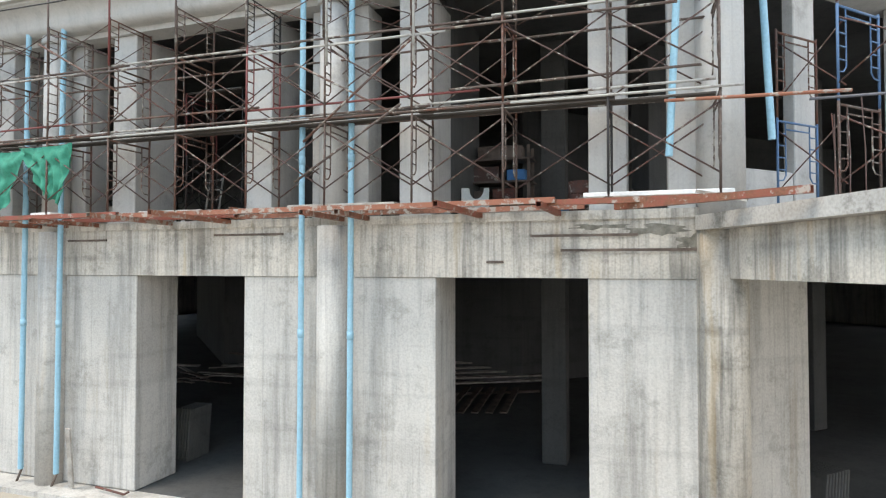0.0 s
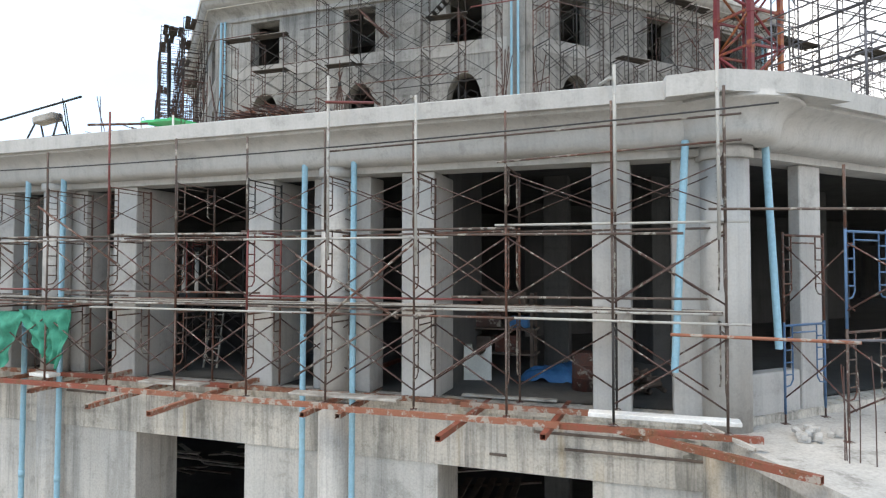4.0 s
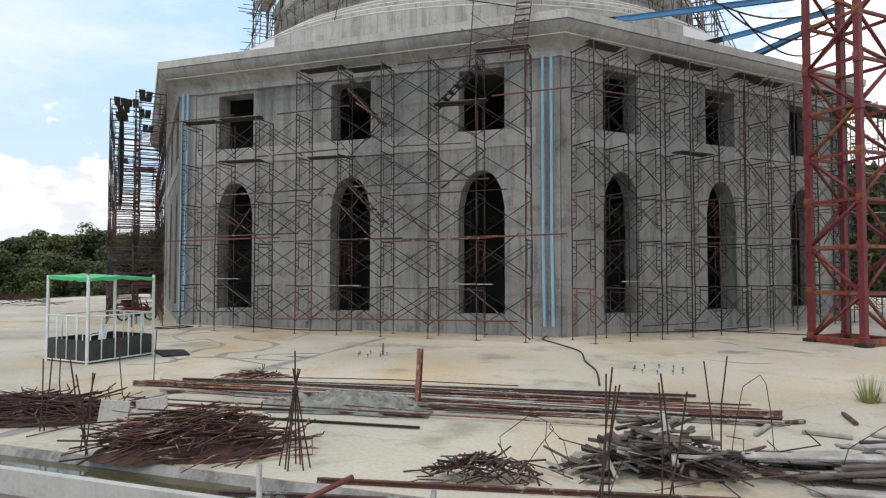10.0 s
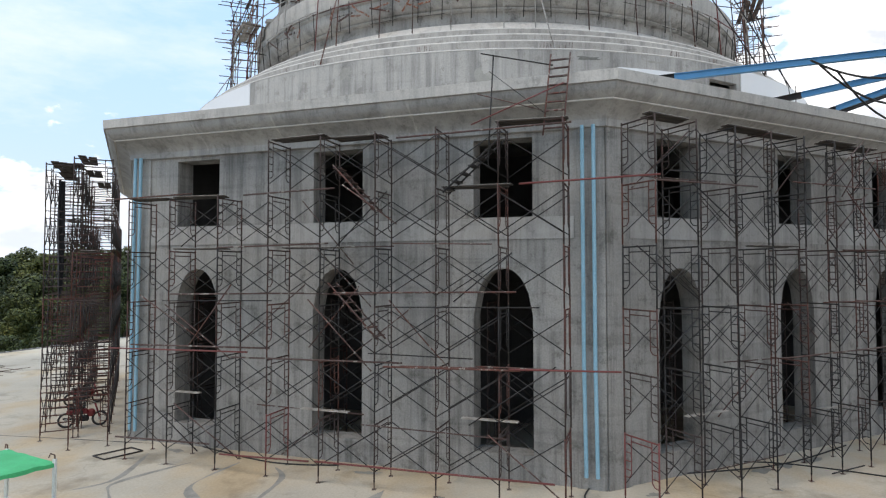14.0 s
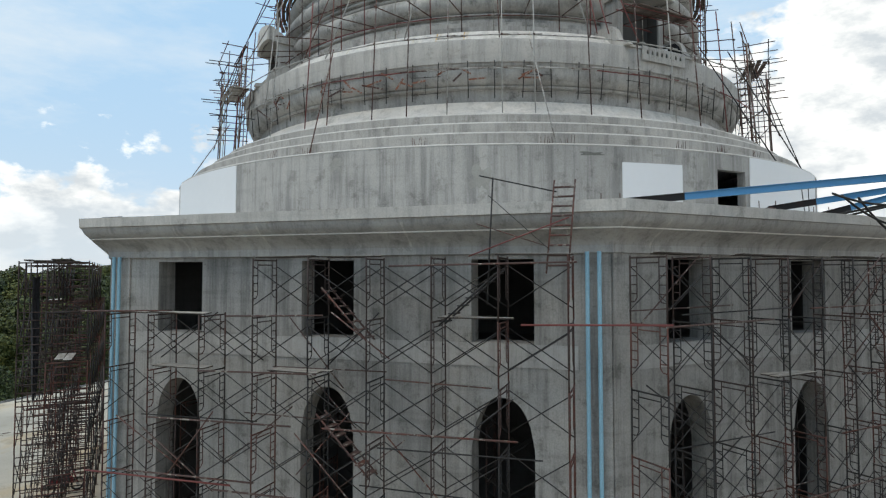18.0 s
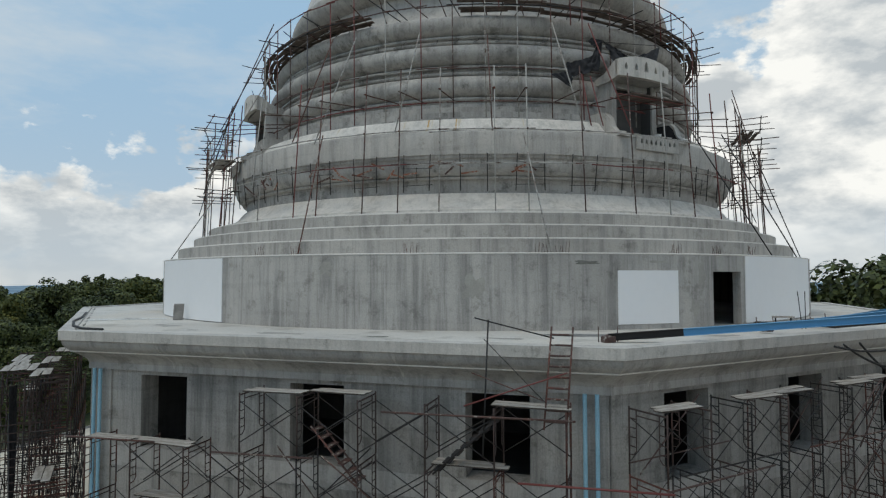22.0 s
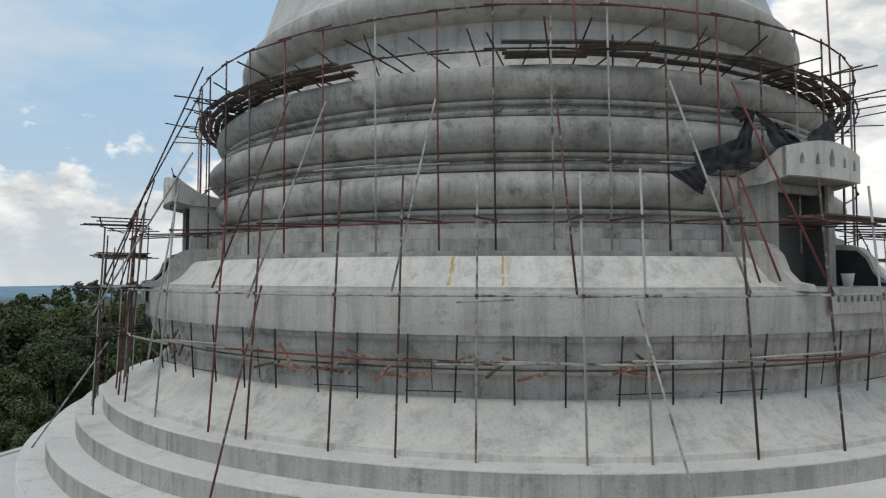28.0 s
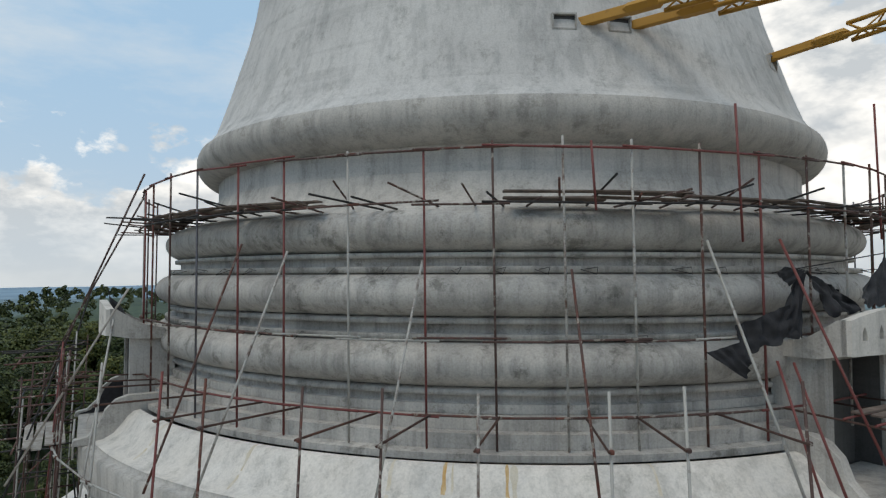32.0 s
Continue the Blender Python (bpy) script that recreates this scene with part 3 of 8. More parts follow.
for k in range(8):
    g = octagon([(38.3, 12.375), (38.28, 12.17), (37.72, 12.16), (37.61, TERRACE - 0.005)], None, False, [k])
    part("gutter", g, CONC_GUTTER, podium, "dirty stained gutter behind the cornice")
    part("cornice_lip", octagon([(PO + 0.92, 12.05), (38.35, 12.05), (38.365, 12.36), (38.35, 12.375), (38.3, 12.375)], None, False, [k]), CONC_PLASTER, podium)
    g = octagon([(PO - 0.5, 11.2), (PO + 0.1, 11.2), (PO + 0.1, 11.34)], None, False, [k])
    octagon(cove, g, True, [k])
    octagon([(PO + 0.9, 11.98), (PO + 0.92, 11.99), (PO + 0.92, 12.05)], g, False, [k])
    part("cornice", g, CONC_PLASTER, podium, "smooth curved concrete cornice")

m, n, l, b = material("gutter_water", 0.08)
b.inputs["Base Color"].default_value = (0.085, 0.078, 0.045, 1)
bump_node(n, l, b, noise_node(n, l, n.new("ShaderNodeTexCoord").outputs["Object"], 3.0), 0.06, 0.01)
tagged(part("gutter_water", fbox(0, -14.6, 7.2, 37.63, 38.29, 12.18, 12.245), m), "shallow brown rain water standing in the gutter", "water", kind="structure")
# extra slab under the terrace, coloured dark so the storey gets no bounce
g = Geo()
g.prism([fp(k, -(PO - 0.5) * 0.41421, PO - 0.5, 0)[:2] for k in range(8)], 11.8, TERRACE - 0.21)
part("storey_ceiling", g, CONC_SHADE_JOINT, podium)

# bays: openings between piers, and engaged round columns, per face
OPEN0, ROUND0 = [(-14.5, -11.35), (-6.3, -3.13), (1.94, 5.12), (9.88, 13.02)], [-9.0, -0.75, 7.5]
OPEN1, ROUND1 = [(-12.9, -9.75), (-5.12, -1.94), (3.13, 6.3), (11.35, 14.5)], [-7.5, 0.75, 9.0]
for k in range(-2, 3):
    opens, rounds = (OPEN0, ROUND0) if k % 2 == 0 else (OPEN1, ROUND1)
    part("beam", fbox(k, -HALF - 0.05, HALF + 0.05, PO - 0.9, PO + 0.02, 5.08, 6.22), CONC_BEAM, podium, "streaked concrete edge beam")
    part("slab_edge", fbox(k, -HALF, HALF, PO - 0.6, PO + 0.06, 6.22, 6.4), CONC_BEAM, podium)
    edges = [-HALF + 0.3] + [u for pair in (opens if k != 1 else [(-13.0, -2.0)] + opens[2:]) for u in pair] + [HALF - 0.3]
    for lo, hi in zip(edges[::2], edges[1::2]):
        part("pier", fbox(k, lo, hi, PO - 1.45, PO - 0.02, GROUND, 5.08, 0.02), CONC_PODIUM, podium, "broad concrete pier with board marks")
    for lo, hi in opens:
        part("square_pier", fbox(k, lo - (0.82 if k != 1 else 0.47), lo + (-0.08 if k != 1 else 0.2), PO - (1.35 if k != 1 else 0.25), PO, FLOOR1 - 0.02, 11.2, 0.02), CONC_PLASTER, podium)
        part("square_pier", fbox(k, hi + 0.02, hi + 0.74, PO - (1.35 if k != 1 else 0.25), PO, FLOOR1 - 0.02, 11.2, 0.02), CONC_PLASTER, podium)
    for uc in rounds:
        c = fp(k, uc, PO + 0.05, 0)
        part("column", Geo().tube(c + UP * (GROUND - 0.15), c + UP * 6.2, 0.36, 20), CONC_PODIUM, podium, "round concrete column with streaks")
        c = fp(k, uc, PO + 0.02, 0)
        part("column", Geo().tube(c + UP * FLOOR1, c + UP * 11.14, 0.33, 20), CONC_PLASTER, podium, "smooth round concrete column")
        part("capital", Geo().tube(c + UP * 11.14, c + UP * 11.35, 0.39, 20), CONC_PLASTER, podium)
        part("pilaster", fbox(k, uc - 0.7, uc + 0.72, PO - 0.95, PO - 0.22, FLOOR1, 11.2, 0.02), CONC_PLASTER, podium)
part("low_wall", fbox(1, -15.2, -13.39, PO - 0.34, PO - 0.03, 6.25, 7.17, 0.02), CONC_PLASTER, podium)
# corner columns and their rounded cornice
for k in range(-1, 2):
    a = AZ0 + 45 * k + 22.5
    c = polar(a, PO / math.cos(radians(22.5)) - 0.1, 0)
    g = Geo()
    g.tube(c + UP * (GROUND - 0.15), c + UP * 6.2, 0.45, 24)
    part("corner_column", g, CONC_BEAM, podium, "round concrete corner column with runs")
    part("corner_column", Geo().tube(c + UP * 6.23, c + UP * 11.12, 0.42, 24), CONC_PLASTER, podium)
    part("capital", Geo().tube(c + UP * 11.12, c + UP * 11.35, 0.49, 24), CONC_PLASTER, podium)
    for kk, s in ((k, 1),):
        e = sorted((s * (HALF - 0.95), s * (HALF - 0.1)))
        part("corner_pilaster", fbox(kk, e[0], e[1], PO - 0.8, PO - 0.1, 6.23, 11.2, 0.02), CONC_PLASTER, podium)
    g = Geo()
    prof = [(r - PO + 0.42, z) for r, z in cove] + [(1.26, 12.0), (1.26, 12.125)]
    n = 32
    vs = [c + Vector((math.cos(2 * math.pi * i / n) * r, math.sin(2 * math.pi * i / n) * r, z)) for i in range(n) for r, z in prof]
    q = len(prof)
    g.add(vs, [(i * q + j, (i + 1) % n * q + j, (i + 1) % n * q + j + 1, i * q + j + 1) for i in range(n) for j in range(q - 1)], True)
    part("corner_cove", g, CONC_PLASTER, podium)
    lip = []
    for kk, us in ((k, (14.38, 15.3)), (k + 1, (-15.3, -13.98))):
        lip += [fp(kk, us[0], 38.56, 0), fp(kk, us[1], 38.66, 0)]
    inner = [fp(k + 1, -14.3, 38.0, 0), fp(k, 14.3, 38.0, 0)]
    g = Geo()
    g.prism([p[:2] for p in lip + inner], 12.04, 12.4)
    part("corner_lip", g, CONC_PLASTER, podium)

# timber strips left in the beam's face
strips = thing("form_strips", "old dark timber form strips stuck in the beam face", "timber strips")
for u0, u1, z in ((11.9, 13.95, 5.92), (12.5, 15.0, 5.63), (-0.3, 1.0, 5.97), (11.0, 11.35, 5.4), (4.3, 6.2, 6.05)):
    part("strip", fbox(0, u0, u1, PO + 0.0, PO + 0.05, z - 0.025, z + 0.025), DARKWOOD, strips)
    part("ledge", fbox(0, u0 - 0.4, u1 - 0.5, PO + 0.0, PO + 0.04, z - 0.06, z - 0.03), CONC_BEAM, strips, "crust of grout under the strip")

# made-up inner walls that close the storeys and keep them dark
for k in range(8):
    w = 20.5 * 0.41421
    part("inner_wall", fbox(k, -w, w, 20.3, 20.5, GROUND, TERRACE - 0.3), CONC_SHADE_JOINT, podium)
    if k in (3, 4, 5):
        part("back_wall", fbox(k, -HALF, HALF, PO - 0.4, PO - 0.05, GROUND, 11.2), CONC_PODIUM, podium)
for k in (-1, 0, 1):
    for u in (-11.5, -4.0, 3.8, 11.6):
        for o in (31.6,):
            part("inner_column", fbox(k, u - 0.35, u + 0.35, o - 0.35, o + 0.35, GROUND, 6.0, 0.02), CONC_SHADE_JOINT, podium)
            part("inner_column", fbox(k, u - 0.35, u + 0.35, o - 0.35, o + 0.35, FLOOR1, 11.8, 0.02), CONC_SHADE_JOINT, podium)

# added wall that blocks the bright view through the porch side
part("partition", fbox(1, -11.0, 11.0, 24.0, 24.3, FLOOR1, 11.8), CONC_SHADE_JOINT, podium)
part("partition", fbox(0, 9.2, 9.7, 33.0, 35.98, FLOOR1, 11.8), CONC_SHADE_JOINT, podium)

# the porch slab that reaches out beside the corner
porch = thing("porch", "flat concrete porch slab on a deep beam", "porch")
side = [(-15.85, PO - 0.3), (-19.3, 47.0)]              # its near edge runs out at a slant
g = Geo().prism([fp(1, u, o, 0)[:2] for u, o in side + [(-2.0, 47.0), (-2.0, PO - 0.3)]], 5.98, 6.25)
part("slab", g, CONC_SLABTOP, porch, "pale weathered slab with dust and stains")
g = Geo().prism([fp(1, u, o, 0)[:2] for u, o in ((-15.7, PO + 0.3), (-18.95, 46.5), (-18.45, 46.5), (-15.2, PO + 0.3))], 5.1, 5.975)
part("beam", g, CONC_BEAM, porch, "streaked concrete beam under the slab's edge")
part("beam", fbox(1, -3.0, -2.5, PO + 0.3, 46.5, 5.1, 5.975), CONC_BEAM, porch)
for u, o in ((-18.5, 46.0), (-2.75, 46.0)):
    part("column", fbox(1, u - 0.3, u + 0.3, o - 0.3, o + 0.3, GROUND - 0.2, 5.1, 0.02), CONC_PODIUM, porch)

# ---- octagonal hall ----
HO, HALL_TOP = 21.03, 22.9
hall = thing("octagonal_hall", "unfinished grey concrete octagonal hall with arched openings", "building")
HH = HO * math.tan(radians(22.5))
for k in range(8):
    ops = []
    for uc in (-5.72, 0.0, 5.66):
        ops += [(uc, 1.85, 13.13, 18.73, True), (uc, 1.85, 20.3, 22.72, False)]
    g = wall_face(k, HO, 0.8, -HH, HH, TERRACE - 0.02, HALL_TOP + 0.3, ops)
    part("wall", g, CONC_HALL, hall)
    part("floor_band", fbox(k, -HH + 0.9, HH - 0.9, HO - 0.02, HO + 0.03, 19.62, 20.28), CONC_CORNICE, hall, "rough slab edge band")
    for s in (-1, 1):
        part("corner_pilaster", fbox(k, min(s * HH, s * (HH - 0.85)), max(s * HH, s * (HH - 0.85)), HO - 0.1, HO + 0.07, TERRACE, HALL_TOP + 0.3), CONC_HALL, hall)
    # unseen cross and core walls, added to stop daylight passing through the hall
    part("partition", Geo().box(polar(AZ0 + 45 * k + 22.5, 18.3, 17.9), (0.3, 6.6, 11.2), pose(0, 0, 0, 0, 0, AZ0 + 45 * k + 22.5).to_3x3()), CONC_SHADE_JOINT, hall)
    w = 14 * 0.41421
    part("inner_wall", fbox(k, -w, w, 13.8, 14.0, TERRACE, 23.6), CONC_SHADE_JOINT, hall)
for k in range(8):
    g = octagon([(HO + 0.02, 22.85), (HO + 0.14, 22.87), (HO + 0.14, 23.08)], None, False, [k])
    octagon(cyma(HO + 0.14, 23.08, HO + 0.95, 23.8, 10, 0.8), g, True, [k])
    octagon([(HO + 0.95, 23.8), (HO + 0.98, 23.9), (HO + 1.05, 23.92)], g, False, [k])
    part("cornice", g, CONC_CORNICE, hall, "moulded concrete cornice with dark runs")
    part("cornice_lip", octagon([(HO + 1.05, 23.92), (HO + 1.07, 24.23), (HO + 0.6, 24.24), (HO + 0.58, 24.16)], None, False, [k]), CONC_EDGE, hall, "pale chipped edge of the roof")
for k, u, w in ((0, -5.2, 0.1), (0, -2.0, 0.09), (0, 2.9, 0.1), (0, 7.6, 0.1), (1, -7.4, 0.1), (1, 0.5, 0.09), (1, 5.5, 0.1)):
    g = Geo()
    run = [(r + 0.004, z) for r, z in [(HO + 0.14, 23.0)] + cyma(HO + 0.14, 23.08, HO + 0.95, 23.8, 10, 0.8)]
    vs = [fp(k, u + s * w * (0.6 + 0.4 * math.sin(i * 1.7 + u)), r, z) for i, (r, z) in enumerate(run) for s in (-0.5, 0.5)]
    g.add(vs, [(2 * i, 2 * i + 1, 2 * i + 3, 2 * i + 2) for i in range(len(run) - 1)], True)
    part("grout_seam", g, CONC_LIP, hall, "pale grouted joint across the cornice")
g = Geo()
g.prism([fp(k, -(HO + 0.7) * 0.41421, HO + 0.7, 0)[:2] for k in range(8)], 23.5, 24.18)
part("roof_slab", g, CONC_ROOF, hall, "pale concrete flat roof slab")
g = Geo()
g.prism([fp(k, -(HO - 0.8) * 0.41421, HO - 0.8, 0)[:2] for k in range(8)], 19.5, 19.9)
part("upper_floor", g, CONC_SHADE_JOINT, hall)

# ---- round tower ----
tower = thing("bell_tower", "unfinished grey concrete bell-shaped tower on round rings", "tower")
R0 = 18.27
NICHES = [26.6 + 90 * q for q in range(4)]


def opened(profiles, mat, name, label="", half=5.6):
    """A ring turned in four runs, left open where the niches stand."""
    for a in NICHES:
        part(name, revolve(profiles, a + half, a + 90 - half, 46), mat, tower, label)


DOOR = (23.9, 28.8)
g = revolve([[(R0, 24.15), (R0, 26.2)]], DOOR[1], 360 + DOOR[0], 170)
revolve([[(R0, 26.2), (R0, 26.84)], [(R0 - 0.02, 26.84), (R0 - 0.03, 26.845)]], -180, 180, 180, g)
revolve([[(R0 - 0.3, 26.2), (R0, 26.2)]], DOOR[0], DOOR[1], 6, g)
for a in DOOR:
    p = [polar(a, r, z) for r, z in ((R0, 24.15), (R0, 26.2), (R0 - 0.35, 26.2), (R0 - 0.35, 24.15))]
    g.add(p, [(0, 1, 2, 3)])
part("drum", g, CONC_DRUM, tower, "round concrete drum with vertical board marks")
part("tread", revolve([[(R0, 26.8), (R0 + 0.015, 26.81), (R0 + 0.015, 26.84), (R0 - 0.01, 26.86)], [(R0 - 0.01, 26.86), (17.55, 26.865)]]), CONC_TREAD, tower, "pale top and edge of the drum")
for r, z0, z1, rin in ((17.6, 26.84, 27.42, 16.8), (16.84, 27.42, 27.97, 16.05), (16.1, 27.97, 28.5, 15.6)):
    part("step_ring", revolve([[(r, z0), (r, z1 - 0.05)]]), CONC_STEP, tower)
    part("tread", revolve([[(r, z1 - 0.05), (r, z1 - 0.02), (r - 0.02, z1)], [(r - 0.02, z1), (rin, z1 + 0.01)]]), CONC_TREAD, tower, "pale top and edge of a step")
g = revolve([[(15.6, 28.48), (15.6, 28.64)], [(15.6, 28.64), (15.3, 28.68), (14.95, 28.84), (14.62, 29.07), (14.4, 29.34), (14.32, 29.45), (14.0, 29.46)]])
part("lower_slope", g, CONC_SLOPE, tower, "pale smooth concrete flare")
g = revolve([[(14.08, 29.44), (14.1, 30.02)], [(14.1, 30.02), (14.34, 30.04), (14.34, 30.12)], [(14.34, 30.12), (14.26, 30.14)], [(14.26, 30.14), (14.43, 30.2), (14.56, 30.32), (14.65, 30.48), (14.69, 30.64), (14.7, 30.79)], [(14.7, 30.79), (14.8, 30.81), (14.8, 30.945)]])
part("neck", g, CONC_RING, tower)
g = revolve([[(14.75, 30.945), (14.87, 30.945)], [(14.87, 30.945), (14.9, 31.83), (14.86, 31.885)], [(14.86, 31.885), (14.66, 31.9), (14.66, 31.985)]])
part("lip_ring", g, CONC_LIP, tower, "broad concrete band with hairline cracks")
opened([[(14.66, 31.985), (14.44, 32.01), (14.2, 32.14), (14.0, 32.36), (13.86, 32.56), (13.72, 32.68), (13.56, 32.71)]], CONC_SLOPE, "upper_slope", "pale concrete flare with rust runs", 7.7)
for az, w, mat in ((-17.3, 0.1, RUSTPALE), (-13.0, 0.12, RUSTRUN), (-12.4, 0.05, RUSTPALE), (-8.1, 0.1, RUSTRUN), (-7.6, 0.16, RUSTPALE), (-31.0, 0.1, RUSTPALE), (3.4, 0.08, RUSTPALE), (-45.0, 0.12, RUSTPALE)):
    run = [(14.44, 32.01), (14.32, 32.07), (14.2, 32.14), (14.1, 32.24), (14.0, 32.36), (13.93, 32.46), (13.86, 32.56), (13.72, 32.68), (13.56, 32.71)]
    vs = []
    for i, (r, z) in enumerate(run):
        h = math.degrees(w / r) * (0.35 + 0.3 * noise.noise(Vector((az, i * 0.9, 0.3)))) * (0.5 if i in (0, 8) else 1)
        d = 0.12 * noise.noise(Vector((az, i * 0.35, 4.0)))
        vs += [polar(az + d - h, r + 0.002, z + 0.004), polar(az + d + h, r + 0.002, z + 0.004)]
    part("rust_run", Geo().add(vs, [(2 * i, 2 * i + 1, 2 * i + 3, 2 * i + 2) for i in range(len(run) - 1)], True), mat, tower, "orange rust run on pale concrete")
for r, z0, z1, rin in ((13.38, 32.69, 32.85, 13.0), (13.07, 32.85, 33.17, 12.8), (12.86, 33.17, 33.45, 12.4)):
    opened([[(r, z0), (r, z1 - 0.02)], [(r, z1 - 0.02), (rin, z1)]], CONC_RING, "step_ring")
for rc, z0, z1, out in ((12.3, 33.96, 34.93, 12.95), (12.22, 35.43, 36.37, 12.86), (11.95, 36.84, 37.8, 12.58)):
    zc, hb = (z0 + z1) / 2, (z1 - z0) / 2
    part("torus_ring", revolve([ellipse(rc, zc, out - rc, hb, -90, 90, 16)]), CONC_RING, tower, "thick rounded concrete ring")
g = revolve([[(12.62, 33.45), (12.62, 33.64)], [(12.62, 33.64), (12.42, 33.66), (12.42, 33.8)], [(12.42, 33.8), (12.6, 33.82), (12.6, 33.93), (12.35, 33.96)],
             [(12.3, 34.92), (12.56, 34.94), (12.56, 35.07)], [(12.56, 35.07), (12.28, 35.09), (12.28, 35.27)], [(12.28, 35.27), (12.48, 35.29), (12.48, 35.4), (12.22, 35.43)],
             [(12.22, 36.36), (12.46, 36.38), (12.46, 36.51)], [(12.46, 36.51), (12.1, 36.53), (12.1, 36.7)], [(12.1, 36.7), (12.28, 36.72), (12.28, 36.82), (12.0, 36.84)]])
part("moulding", g, CONC_RING, tower)
g = revolve([[(12.0, 37.78), (11.9, 37.86)], [(11.9, 37.86), (11.45, 38.05), (11.15, 38.4), (10.98, 38.82)], [(10.98, 38.82), (10.92, 38.84), (10.92, 39.52)]])
part("upper_neck", g, CONC_LIP, tower)
part("bell_ring", revolve([ellipse(10.84, 40.18, 0.82, 0.7, -90, 24, 14)]), CONC_LIP, tower, "rounded concrete ring under the bell")
g = revolve([[(11.59, 40.465), (11.32, 40.72), (11.08, 41.1), (10.9, 41.6), (10.68, 42.25), (10.33, 43.4), (9.98, 44.55), (9.73, 45.65), (9.56, 46.75), (9.42, 48.5), (9.3, 50.5), (8.8, 53.0), (7.6, 55.2), (5.5, 56.6), (2.5, 57.3), (0.01, 57.4)]])
part("bell", g, CONC_BELL, tower, "smooth pale concrete bell")

# ---- frame scaffolds ----
LIFT, DEPTH, SPAN, TR = 1.7, 1.22, 1.83, 0.024


def frame_mesh(name, n=5):
    """A walk-through scaffold frame: two legs, a head bar and the inner ladder loop; lies in the y-z plane."""
    g = Geo()
    for y in (0.0, DEPTH):
        g.tube((0, y, 0), (0, y, LIFT), TR, n)
    g.tube((0, 0, LIFT - 0.06), (0, DEPTH, LIFT - 0.06), TR, n)
    g.tube((0, 0.24, LIFT - 0.2), (0, DEPTH - 0.24, LIFT - 0.2), TR * 0.7, n)
    for s, y0 in ((1, 0.0), (-1, DEPTH)):
        y = y0 + s * 0.24
        g.path([(0, y, LIFT - 0.06), (0, y, 0.62), (0, y - s * 0.08, 0.52), (0, y0, 0.5)], TR * 0.62, n)
        for z in (0.72, 0.95, 1.18, 1.41):
            g.tube((0, y0, z), (0, y, z), TR * 0.6, n)
    return g.mesh(name)


def brace_mesh(name, span, n=4, thick=0.0155):
    g = Geo()
    g.tube((0, 0, 0.3), (span, 0, LIFT - 0.25), thick, n)
    g.tube((0, 0.03, LIFT - 0.25), (span, 0.03, 0.3), thick, n)
    return g.mesh(name)


def jack_mesh(name):
    g = Geo()
    g.tube((0, 0, 0), (0, 0, 0.22), 0.018, 6)
    g.box((0, 0, 0.005), (0.13, 0.13, 0.01))
    return g.mesh(name)


FRAME, BRACE, JACK = frame_mesh("frame"), brace_mesh("brace", SPAN), jack_mesh("jack")
for me_, ma_ in ((FRAME, DARKTUBE), (BRACE, DARKTUBE), (JACK, RUST)):
    me_.materials.append(ma_)
FRAME_LADDER = Geo()
for y in (0.0, DEPTH):
    FRAME_LADDER.tube((0, y, 0), (0, y, LIFT), TR, 5)
for i in range(6):
    FRAME_LADDER.tube((0, 0, 0.12 + i * 0.29), (0, DEPTH, 0.12 + i * 0.29), TR * 0.75, 5)
FRAME_LADDER = FRAME_LADDER.mesh("frame")
FRAME_LADDER.materials.append(HALLRUST)
FRAME_RED, FRAME_RUST, FRAME_BLUE, FRAME_POD, BRACE_POD = FRAME.copy(), FRAME.copy(), FRAME.copy(), FRAME.copy(), brace_mesh("brace", SPAN, 4, 0.016)
for me_, ma_ in ((FRAME_RED, REDTUBE), (FRAME_RUST, HALLRUST), (FRAME_BLUE, BLUETUBE), (FRAME_POD, PODTUBE), (BRACE_POD, RUST)):
    me_.materials.clear()
    me_.materials.append(ma_)
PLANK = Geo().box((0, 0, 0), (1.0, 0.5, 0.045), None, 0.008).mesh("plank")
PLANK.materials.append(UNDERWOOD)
PLANK.materials.append(PLANKWOOD)                  # cement dust on top; the shade below is in the dark timber's colour
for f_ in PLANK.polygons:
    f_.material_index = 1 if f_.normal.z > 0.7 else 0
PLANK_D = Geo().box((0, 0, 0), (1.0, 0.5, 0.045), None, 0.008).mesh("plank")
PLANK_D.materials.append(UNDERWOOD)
# pale top again, with underside shade coloured in
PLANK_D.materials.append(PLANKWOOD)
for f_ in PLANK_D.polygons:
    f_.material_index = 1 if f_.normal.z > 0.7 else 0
TUBE = Geo().tube((0, 0, 0), (1, 0, 0), 0.024, 6).mesh("tube")
TUBE.materials.append(WHITETUBE)


def put(name, me, parent, m):
    ob = new(name, me)
    ob.matrix_basis = m
    ob.parent = parent
    return ob


def tube_between(name, a, b, mat, parent=None, r=0.024, label=""):
    """One pipe as a part."""
    return part(name, Geo().tube(a, b, r, 6), mat, parent, label)


